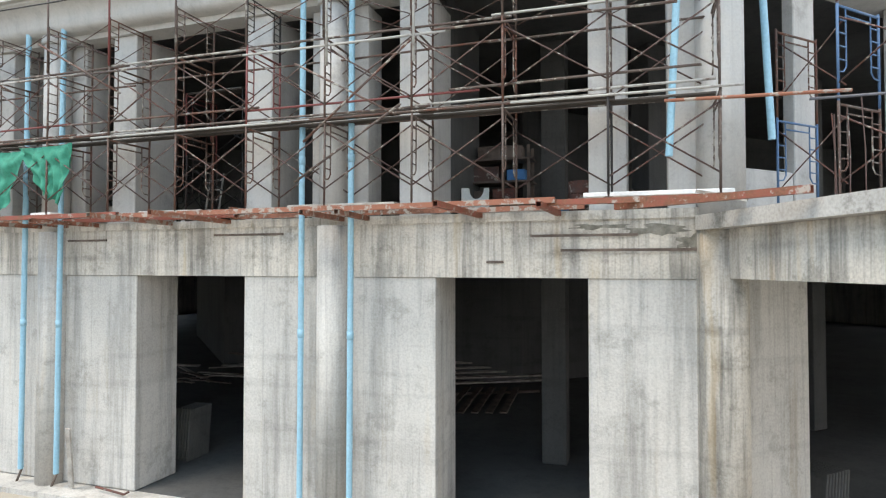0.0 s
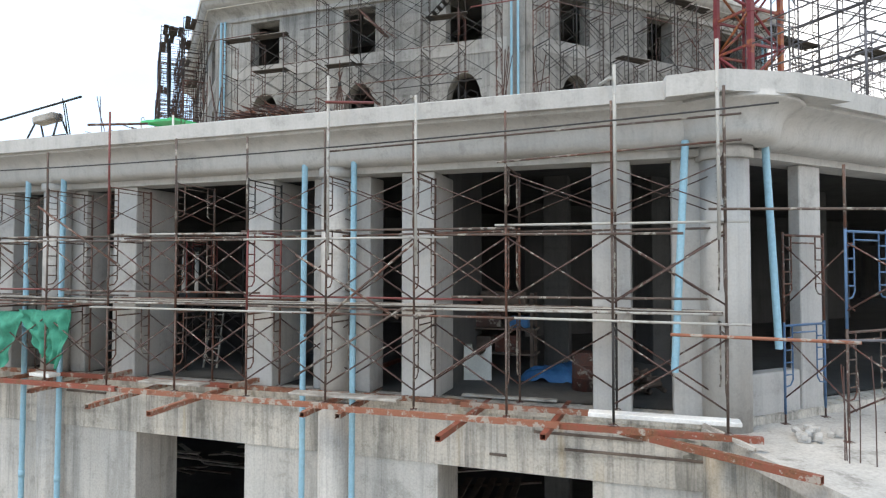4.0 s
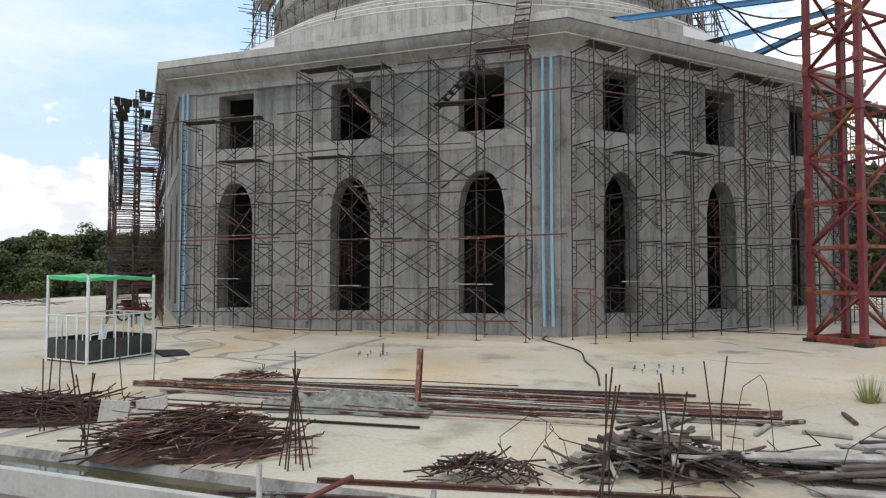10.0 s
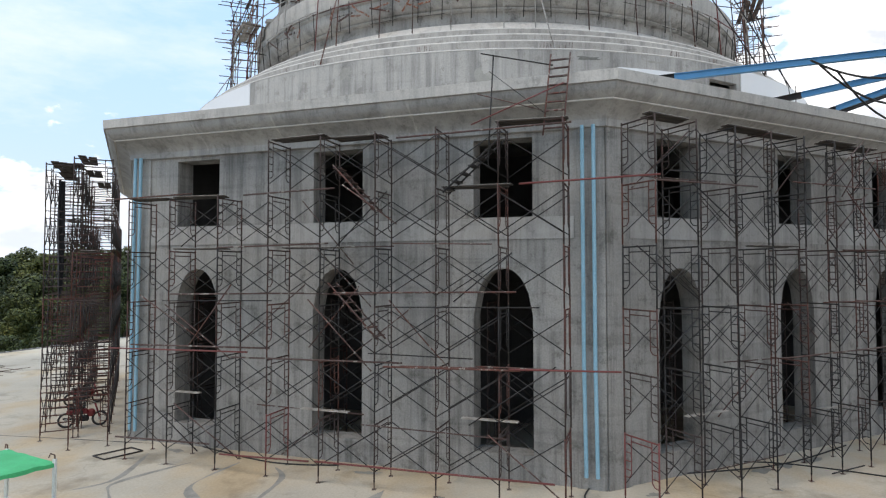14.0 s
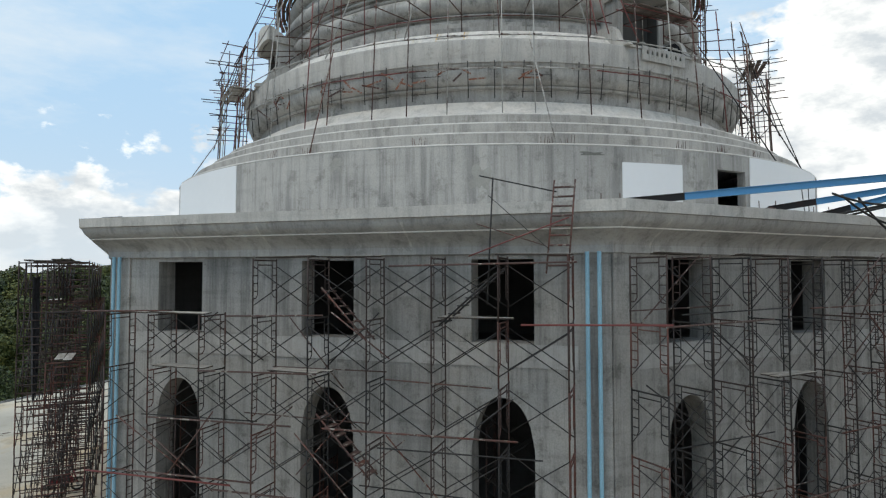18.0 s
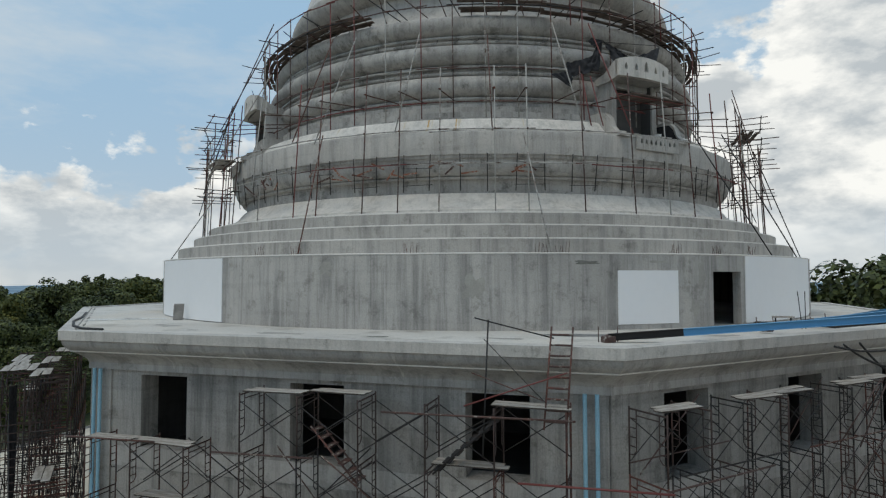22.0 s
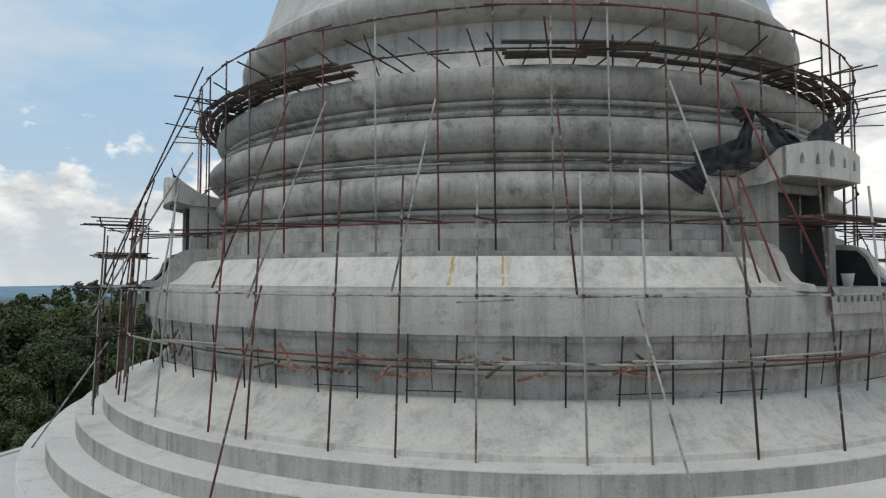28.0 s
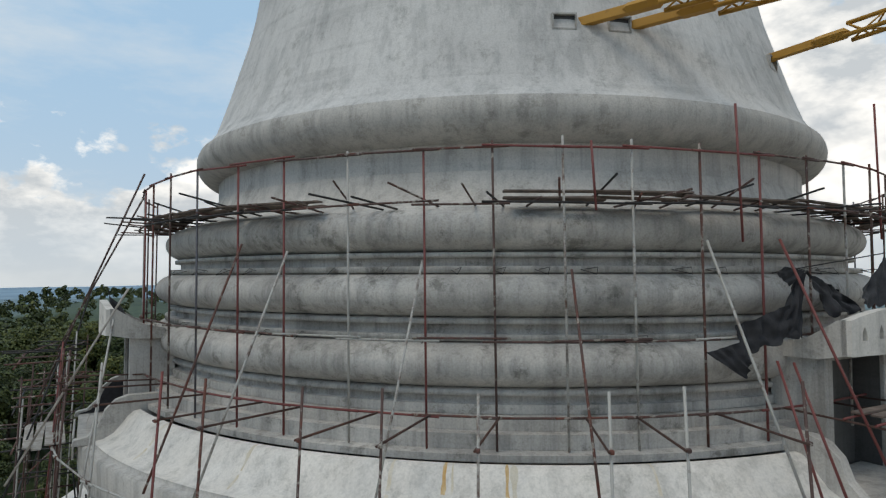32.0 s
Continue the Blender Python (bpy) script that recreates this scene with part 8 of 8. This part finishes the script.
def niche(az):
    base = thing("niche_porch", "grey concrete niche porch with pierced parapets on the tower", "porch", "niche porches")
    a = radians(az)

    def at(x, r, z):
        """x across the niche, r out from the axis."""
        n_, t_ = Vector((math.sin(a), -math.cos(a), 0)), Vector((math.cos(a), math.sin(a), 0))
        return Vector((CX, CY, 0)) + n_ * r + t_ * x + UP * z

    rot = pose(0, 0, 0, 0, 0, az)
    W2 = 1.5
    for s in (-1, 1):
        part("side_wall", Geo().box(at(s * 1.22, 13.06, 33.33), (0.3, 1.2, 2.9), rot.to_3x3(), 0.02), CONC_RING, base)
        pts = [(12.75, 34.55), (13.6, 34.56), (14.16, 34.68), (14.16, 35.42), (13.98, 35.38), (13.7, 35.2), (13.35, 34.98), (12.75, 34.84)]
        q = len(pts)
        g = Geo().add([at(s * (W2 - 0.1) + d, r, z) for d in (-0.1, 0.1) for r, z in pts], [tuple(range(q)), tuple(range(2 * q - 1, q - 1, -1))] + [(i, i + q, (i + 1) % q + q, (i + 1) % q) for i in range(q)])
        part("canopy_cheek", g, CONC_LIP, base, "side of the canopy, swept down to the tower")
        g = Geo()
        pts = [(12.9, 31.9), (15.0, 31.9), (14.95, 32.05), (14.65, 32.1), (14.4, 32.35), (14.25, 32.75), (14.0, 33.0), (13.7, 33.1), (12.9, 33.1)]
        vs = [at(s * 1.95 + d, r, z) for d in (-0.14, 0.14) for r, z in pts]
        q = len(pts)
        g.add(vs, [tuple(range(q)), tuple(range(2 * q - 1, q - 1, -1))] + [(i, i + q, (i + 1) % q + q, (i + 1) % q) for i in range(q)])
        part("scroll_bracket", g, CONC_LIP, base)
    for s in (-1, 1):                            # black lining on the inner faces of the scrolls
        g = Geo()
        pts = [(12.95, 31.99), (14.9, 31.99), (14.55, 32.08), (14.34, 32.33), (14.18, 32.7), (13.95, 32.93), (12.95, 33.0)]
        vs = [at(s * (1.95 - 0.14 - d), r, z) for d in (-0.01, 0.006) for r, z in pts]
        q = len(pts)
        g.add(vs, [tuple(range(q)), tuple(range(2 * q - 1, q - 1, -1))] + [(i, i + q, (i + 1) % q + q, (i + 1) % q) for i in range(q)])
        part("scroll_lining", g, NETBLACK, base, "black lining of the scroll's inner face")
    # dark panels and back wall carry the shade of a deeper recess
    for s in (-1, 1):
        part("reveal", Geo().box(at(s * 1.06, 13.02, 33.33), (0.02, 1.1, 2.86), rot.to_3x3()), CONC_SHADE_JOINT, base, "thin lining panel, recess shade in its dark colour")
    part("back_wall", Geo().box(at(0, 12.95, 33.3), (2.6, 0.1, 2.9), rot.to_3x3()), CONC_SHADE_JOINT, base)
    part("ceiling_slab", Geo().box(at(0, 13.5, 34.76), (2.8, 1.2, 0.14), rot.to_3x3(), 0.02), CONC_LIP, base)
    part("lintel", Geo().box(at(0, 13.3, 34.56), (2.14, 0.2, 0.24), rot.to_3x3(), 0.02), CONC_RING, base)
    holes = [(-1.12, 0.3, 0.15, 0.28), (-0.58, 0.32, 0.15, 0.28), (0.0, 0.3, 0.24, 0.46), (0.58, 0.32, 0.15, 0.28), (1.12, 0.3, 0.15, 0.28)]
    part("canopy_parapet", bowed(pierced_wall(3.0, 0.72, holes, 0.22, 0.2), 3.0, 0.14), CONC_SLOPE, base, "curved parapet with small pointed openings", Matrix.Translation(at(0, 14.16, 34.68)) @ rot)
    # dark plates behind both parapets paint the shade inside their holes
    part("hole_shade_plate", Geo().box(at(0, 13.95, 35.05), (2.6, 0.04, 0.62), rot.to_3x3()), CONC_SHADE_JOINT, base)
    holes = [(-0.97 + i * 0.277, 0.27, 0.12, 0.2) for i in range(8)]
    part("lower_parapet", pierced_wall(2.5, 0.6, holes, 0.0, 0.05), CONC_LIP, base, "", Matrix.Translation(at(0, 14.97, 31.36)) @ rot)
    part("hole_shade_strip", Geo().box(at(0, 14.935, 31.66), (2.3, 0.008, 0.46), rot.to_3x3()), CONC_SHADE_JOINT, base)
    part("floor_slab", Geo().box(at(0, 14.0, 31.92), (3.75, 1.75, 0.1), rot.to_3x3()), CONC_LIP, base)
    return base


for az in NICHES:
    niche(az)
pb = copy_thing(bk, Matrix.Translation(polar(29.6, 14.3, 31.97)))
tagged(pb, "small white paint pail standing on the niche floor")

# black shade nets draped over the niches
def shade_net(corners, sag, folds, seed, hem):
    return tagged(cloth("shade_net", corners, NETBLACK, sag, folds, seed, 26, 12, hem), "black shade netting draped over tower and niche", "net", "shade nets")


HUB = polar(19.5, 13.6, 36.42)
shade_net([polar(16.6, 13.5, 35.2), polar(18.6, 13.6, 35.05), HUB, polar(18.4, 13.5, 36.2)], 0.14, 6.0, 1.1, 0.05)
shade_net([polar(12.8, 13.4, 34.75), polar(18.4, 13.6, 35.1), polar(17.6, 13.5, 35.7), polar(12.3, 13.35, 35.3)], 0.14, 7.0, 5.1, 0.1)
shade_net([polar(12.9, 13.5, 34.22), polar(13.4, 13.5, 34.6), polar(13.2, 13.4, 35.0), polar(9.2, 13.35, 34.77)], 0.1, 5.0, 6.3, 0.03)
shade_net([polar(21.0, 13.8, 35.5), polar(26.0, 13.9, 35.62), polar(23.0, 13.7, 36.0), HUB], 0.14, 7.0, 2.2, 0.1)
shade_net([polar(16.7, 13.45, 36.35), polar(18.0, 13.5, 36.1), HUB, polar(17.4, 13.5, 36.5)], 0.06, 5.0, 3.3, 0.02)
shade_net([polar(26.0, 13.85, 35.7), polar(31.5, 13.9, 35.75), polar(35.0, 13.5, 36.8), polar(28.0, 13.6, 36.0)], 0.14, 5.0, 3.3, 0.1)
shade_net([polar(-61.5, 14.1, 35.3), polar(-59.0, 13.9, 34.9), polar(-59.5, 13.7, 35.05), polar(-62.0, 14.2, 36.0)], 0.12, 4.0, 4.4, 0.08)
tagged(tube_between("net_wire", polar(16.4, 13.4, 36.36), polar(35.0, 13.5, 36.85), DARKTUBE, None, 0.015), "wire carrying the shade netting", "wire", "tie wires")

# yellow lattice struts from the bell towards the crane
def lattice(p, q, w, label):
    base = thing("lattice_strut", label, "strut", "crane struts")
    p, q = Vector(p), Vector(q)
    d = (q - p).normalized()
    s = d.cross(UP).normalized()
    t = s.cross(d)
    ch = [s * w / 2 - t * w * 0.3, s * -w / 2 - t * w * 0.3, t * w * 0.5]
    st = p + d * 2.4
    rot = Matrix((d, s, t)).transposed()
    part("box_end", Geo().box(p + d * 0.85, (1.7, 0.2, 0.22), rot, 0.01), CRANEYELLOW, base)
    part("gusset", Geo().box(p + d * 2.0, (0.95, w * 0.9, w * 0.5), rot, 0.12), CRANEYELLOW, base)
    for c in ch:
        tube_between("chord", st + c, q + c, CRANEYELLOW, base, 0.06)
    n = int((q - st).length / 0.45)
    for i in range(n):
        a, b = st.lerp(q, i / n), st.lerp(q, (i + 1) / n)
        for x, y in ((0, 2), (1, 2), (0, 1)):
            u, v = (x, y) if i % 2 else (y, x)
            tube_between("lacing", a + ch[u], b + ch[v], CRANEYELLOW, base, 0.025)
    return base


lattice(polar(0.8, 10.2, 42.58), (14.6, 31.4, 43.0), 0.5, "yellow lattice strut rising from a pocket in the bell")
lattice(polar(8.5, 10.2, 42.58), (15.6, 31.6, 43.0), 0.5, "yellow lattice strut rising from a pocket in the bell")
lattice(polar(41.2, 10.2, 42.72), (16.6, 31.9, 43.5), 0.5, "yellow lattice strut from the flank of the bell")
for az in (0.2, 7.9, 41.0):
    g = Geo()
    p = polar(az, 10.56, 42.56)
    fr = Geo()
    rot = pose(0, 0, 0, 0, 0, az).to_3x3()
    for c, sz in (((0, 0, 0.19), (0.62, 0.2, 0.04)), ((0, 0, -0.19), (0.62, 0.2, 0.04)), ((-0.29, 0, 0), (0.04, 0.2, 0.36)), ((0.29, 0, 0), (0.04, 0.2, 0.36))):
        fr.box(p + rot @ Vector(c), sz, rot)
    pk = thing("anchor_pocket", "dark rectangular anchor pocket in the bell's face", "pocket", "anchor pockets")
    part("rim", fr, CONC_RING, pk)
    # black box that paints the darkness inside the hole
    part("pocket_shade", Geo().box(p + rot @ Vector((0, 0.05, 0)), (0.56, 0.1, 0.35), rot), BLACKPANEL, pk)

# ---- scaffolds beyond the crane ----
for (x, y, az, n, low, decks) in ((26.5, 37.5, 30, 6, 0.3, (6,)), (19.6, 35.2, 26.75, 6, 0.2, (6,)), (23.2, 36.2, 26.75, 6, 0.25, ())):
    s = thing("scaffold_tower", "tall dark scaffold tower with plank decks beyond the crane", "scaffold", "far scaffold towers")
    turn = Matrix.Translation((x, y, TERRACE)) @ pose(0, 0, 0, 0, 0, az)
    for i in range(3):
        for yy in (0, DEPTH):
            put("jack", JACK, s, turn @ Matrix.Translation((i * SPAN, yy, 0)) @ Matrix.Diagonal((1, 1, (low + 0.02) / 0.22, 1)))
        for j in range(n):
            put("frame", FRAME, s, turn @ Matrix.Translation((i * SPAN, 0, low + j * LIFT)))
            if i < 2:
                for yy in (0, DEPTH):
                    put("brace", BRACE, s, turn @ Matrix.Translation((i * SPAN, yy, low + j * LIFT)))
    for j in decks:
        for i in range(2):
            if j == 5 and i == 0:
                continue
            for yy in (0.26, 0.8):
                put("plank", PLANK_D, s, turn @ Matrix.Translation((SPAN * (i + 0.5), yy, low + j * LIFT + 0.03)) @ Matrix.Diagonal((2.0, 1, 1, 1)))
    for z in (5.2, 7.1, 8.8):
        put("rail", TUBE, s, turn @ Matrix.Translation((-0.4, -0.04, z + 0.3 * (x - 18) / 8)) @ pose(0, 0, 0, 0, -2, 0) @ Matrix.Diagonal((4.6, 1, 1, 1)))

# two scaffold bays with steel decks at the terrace's corner, square to the next face
FRAME_GREY, BRACE_GREY, DECK = FRAME.copy(), BRACE.copy(), Geo()
for me_ in (FRAME_GREY, BRACE_GREY):
    me_.materials.clear()
    me_.materials.append(GREYTUBE)
prof_ = [(-0.013, -0.045), (-0.013, 0.015)]       # a folded deck sheet: five ribs between two rails
for q in range(5):
    prof_ += [(0.0925 + q * 0.1, 0.015), (0.0925 + q * 0.1, -0.015), (0.1075 + q * 0.1, -0.015), (0.1075 + q * 0.1, 0.015)] if q < 4 else [(0.513, 0.015), (0.513, -0.045)]
prof_ += [(y, z - 0.006 if 0 < y < 0.5 or z > 0 else z) for y, z in ((0.49, -0.045), (0.49, -0.018), (0.013, -0.018), (0.013, -0.045))]
n_ = len(prof_)
DECK = DECK.add([(x, y, z) for x in (-0.5, 0.5) for y, z in prof_], [(i, (i + 1) % n_, (i + 1) % n_ + n_, i + n_) for i in range(n_)] + [tuple(range(n_)), tuple(range(2 * n_ - 1, n_ - 1, -1))]).mesh("deck_sheet")
DECK.materials.append(GREYTUBE)
T1, N1 = fdir(1)[1], fdir(1)[0]
for start, lifts, low, runs in ((Vector((9.3, 17.25, TERRACE)), 3, 0.62, 2), (Vector((8.87, 15.6, TERRACE)), 2, 0.63, 1)):
    s = thing("scaffold_tower", "grey scaffold bay with ribbed steel decks at the terrace corner", "scaffold", "corner scaffold bays")
    turn = Matrix((N1, T1, UP)).transposed().to_4x4()
    if turn.to_3x3().determinant() < 0:
        turn = Matrix((N1, -T1, UP)).transposed().to_4x4()
        start = start + T1 * DEPTH
    for i in range(runs + 1):
        p = start + N1 * SPAN * i
        for yy in (0, DEPTH):
            put("jack", JACK, s, Matrix.Translation(p) @ turn @ Matrix.Translation((0, yy, 0)) @ Matrix.Diagonal((1, 1, (low + 0.02) / 0.22, 1)))
        for j in range(lifts):
            put("frame", FRAME_GREY, s, Matrix.Translation(p + UP * (low + j * LIFT)) @ turn)
            if i < runs:
                for yy in (0, DEPTH):
                    put("brace", BRACE_GREY, s, Matrix.Translation(p + UP * (low + j * LIFT)) @ turn @ Matrix.Translation((0, yy, 0)))
        if i < runs:
            for yy in (0.08, 0.64):
                put("deck_sheet", DECK, s, Matrix.Translation(p + UP * (low + lifts * LIFT + 0.02)) @ turn @ Matrix.Translation((SPAN / 2, yy, 0)) @ Matrix.Diagonal((SPAN, 1, 1, 1)))
    for z in (1.9, 2.15, 3.4):
        for yy in (0, DEPTH):
            tube_between("rail", start + (turn.to_3x3() @ Vector((-0.6, yy, z))), start + (turn.to_3x3() @ Vector((SPAN * runs + 0.2, yy + 0.05, z + 0.06))), GREYTUBE, s, 0.024)
    tube_between("rail", start + (turn.to_3x3() @ Vector((-0.5, DEPTH + 0.04, low + lifts * LIFT + 0.12))), start + (turn.to_3x3() @ Vector((SPAN * runs, DEPTH + 0.04, low + lifts * LIFT + 0.1))), GREYTUBE, s, 0.024)

# ---- trees ----
def crown_mesh(name, seed, quads, size, mat, rx=3.2, rz=2.6, clumps=16):
    rnd = random.Random(seed)
    g = Geo()
    cs = []
    for i in range(clumps):
        a, e = rnd.uniform(0, 6.28), rnd.uniform(-0.5, 1.0)
        r = rnd.uniform(0.35, 0.85)
        cs.append((Vector((math.cos(a) * rx * r * (1 - max(0, e) * 0.5), math.sin(a) * rx * r * (1 - max(0, e) * 0.5), rz * e)), rnd.uniform(0.9, 1.6) * rx / 3.2))
    for i in range(quads):
        c, r = cs[rnd.randrange(clumps)]
        d = Vector((rnd.gauss(0, 1), rnd.gauss(0, 1), rnd.gauss(0.35, 1))).normalized()
        p = c + d * r * rnd.uniform(0.75, 1.08)
        n_ = (d + Vector((rnd.gauss(0, 0.45), rnd.gauss(0, 0.45), rnd.gauss(0.3, 0.45)))).normalized()
        s = n_.cross(Vector((rnd.gauss(0, 1), rnd.gauss(0, 1), rnd.gauss(0, 1)))).normalized() * size * rnd.uniform(0.6, 1.25)
        t = n_.cross(s).normalized() * s.length * rnd.uniform(0.5, 0.9)
        g.add([p - s, p - t * 0.8, p + s, p + t], [(0, 1, 2, 3)])
    return g


def trunk_geo(seed, h):
    rnd = random.Random(seed)
    g = Geo()
    pts = [Vector((0, 0, 0))]
    for i in range(4):
        pts.append(pts[-1] + Vector((rnd.uniform(-0.25, 0.25), rnd.uniform(-0.25, 0.25), h / 4)))
    for i in range(4):
        g.tube(pts[i], pts[i + 1], 0.22 - 0.035 * i, 7)
    for i in range(6):
        a = rnd.uniform(0, 6.28)
        b = pts[3].lerp(pts[4], rnd.random())
        g.tube(b, b + Vector((math.cos(a) * 1.6, math.sin(a) * 1.6, rnd.uniform(0.8, 2.0))), 0.07, 5)
    return g


KINDS = []
for s_ in range(5):
    h = 6.0 + s_ * 0.5
    tr = thing("tree", "broad leafy dark green forest tree", "tree", "trees beside the plot", m=Matrix.Translation((60 + 8 * s_, 130, land(60 + 8 * s_, 130))))
    part("trunk", trunk_geo(s_, h), BARK, tr)
    part("crown", crown_mesh("crown", 70 + s_, 6000, 0.2, LEAF, 3.0, 3.3, 26), LEAF if s_ != 3 else LEAF_PALE, tr, "", Matrix.Translation((0, 0, h + 0.8)))
    KINDS.append(tr)
rnd = random.Random(81)
spots = []


def free(x, y, gap):
    if all((x - a) ** 2 + (y - b) ** 2 > gap * gap for a, b in spots):
        spots.append((x, y))
        return True
    return False


def crest(a, d):
    """Height that the treetops reach on the slope beside the plot, by bearing and distance from the axis."""
    dip = min(max((-42 - a) / 14, 0), 1)
    return 10.5 + 14.5 * min(max((d - 70) / 65, 0), 1) - 2.5 * dip


TALL = [6.0 + 0.5 * q + 0.8 + 3.6 for q in range(5)]        # height of each kind up to its top
count = 0
for _ in range(6000):
    if count >= 300:
        break
    left = rnd.random() < 0.8
    a = rnd.uniform(-112, -8) if left else rnd.uniform(25, 95)
    d = rnd.uniform(76, 150) if left else rnd.uniform(56, 125)
    x, y = CX + math.sin(radians(a)) * d, CY + math.cos(radians(a)) * d
    if free(x, y, 4.7):
        q, z = rnd.randrange(5), land(x, y) - 0.2
        s = min(max((crest(a, d) * rnd.uniform(0.86, 1.0) - z) / TALL[q], 0.7), 1.9) if left else rnd.uniform(1.05, 1.6)
        copy_thing(KINDS[q], Matrix.Translation((x, y, z)) @ pose(0, 0, 0, 0, 0, rnd.uniform(0, 360)) @ Matrix.Scale(s, 4))
        count += 1
for x, y, sc in ((47.5, 73, 2.3), (52.5, 80, 2.3), (56, 84, 2.4), (52, 86, 2.4), (60, 88, 2.4), (62, 80, 2.3)):
    spots.append((x, y))
    copy_thing(KINDS[int(x) % 5], Matrix.Translation((x, y, land(x, y) - 0.2)) @ pose(0, 0, 0, 0, 0, x * 37) @ Matrix.Scale(sc, 4))
far_kinds = [crown_mesh("c", 90 + i, 520, 0.46, None, 3.2, 3.4, 18) for i in range(4)] + [crown_mesh("c", 96 + i, 150, 0.95, None, 3.6, 3.0, 12) for i in range(3)]
far_v, far_f = [np.array(c.v) for c in far_kinds], [np.array(c.f) for c in far_kinds]
vs_all, fs_all, base_i = [], [], 0
cells = collections.defaultdict(list)
n_far = 0
for _ in range(16000):
    if n_far >= 3000:
        break
    a = radians(rnd.uniform(-100, 80))
    d = 140 + 820 * rnd.random() ** 1.15
    x, y = CX + math.sin(a) * d, CY + math.cos(a) * d
    key, gap = (int(x // 14), int(y // 14)), 6.4 + d * 0.006
    if any((x - p) ** 2 + (y - q) ** 2 < gap * gap for i in (-1, 0, 1) for j in (-1, 0, 1) for p, q in cells[key[0] + i, key[1] + j]):
        continue
    cells[key].append((x, y))
    k = rnd.randrange(4) if d < 300 else 4 + rnd.randrange(3)
    s, z = rnd.choice((1.0, 1.15, 1.3, 1.45, 1.7)), land(x, y)
    r = rnd.uniform(0, 6.28)
    cr, sr = math.cos(r) * s, math.sin(r) * s
    arr = far_v[k]
    out = np.empty_like(arr)
    out[:, 0] = arr[:, 0] * cr - arr[:, 1] * sr + x
    out[:, 1] = arr[:, 0] * sr + arr[:, 1] * cr + y
    out[:, 2] = arr[:, 2] * s + z + 4.6 * s
    vs_all.append(out)
    fs_all.append(far_f[k] + base_i)
    base_i += len(arr)
    n_far += 1
me = bpy.data.meshes.new("far_woods")
me.from_pydata(np.concatenate(vs_all).tolist(), [], np.concatenate(fs_all).tolist())
me.materials.append(LEAF)
tagged(new("far_woods", me), "dense green woodland covering the hill behind", "woods", kind="stuff")
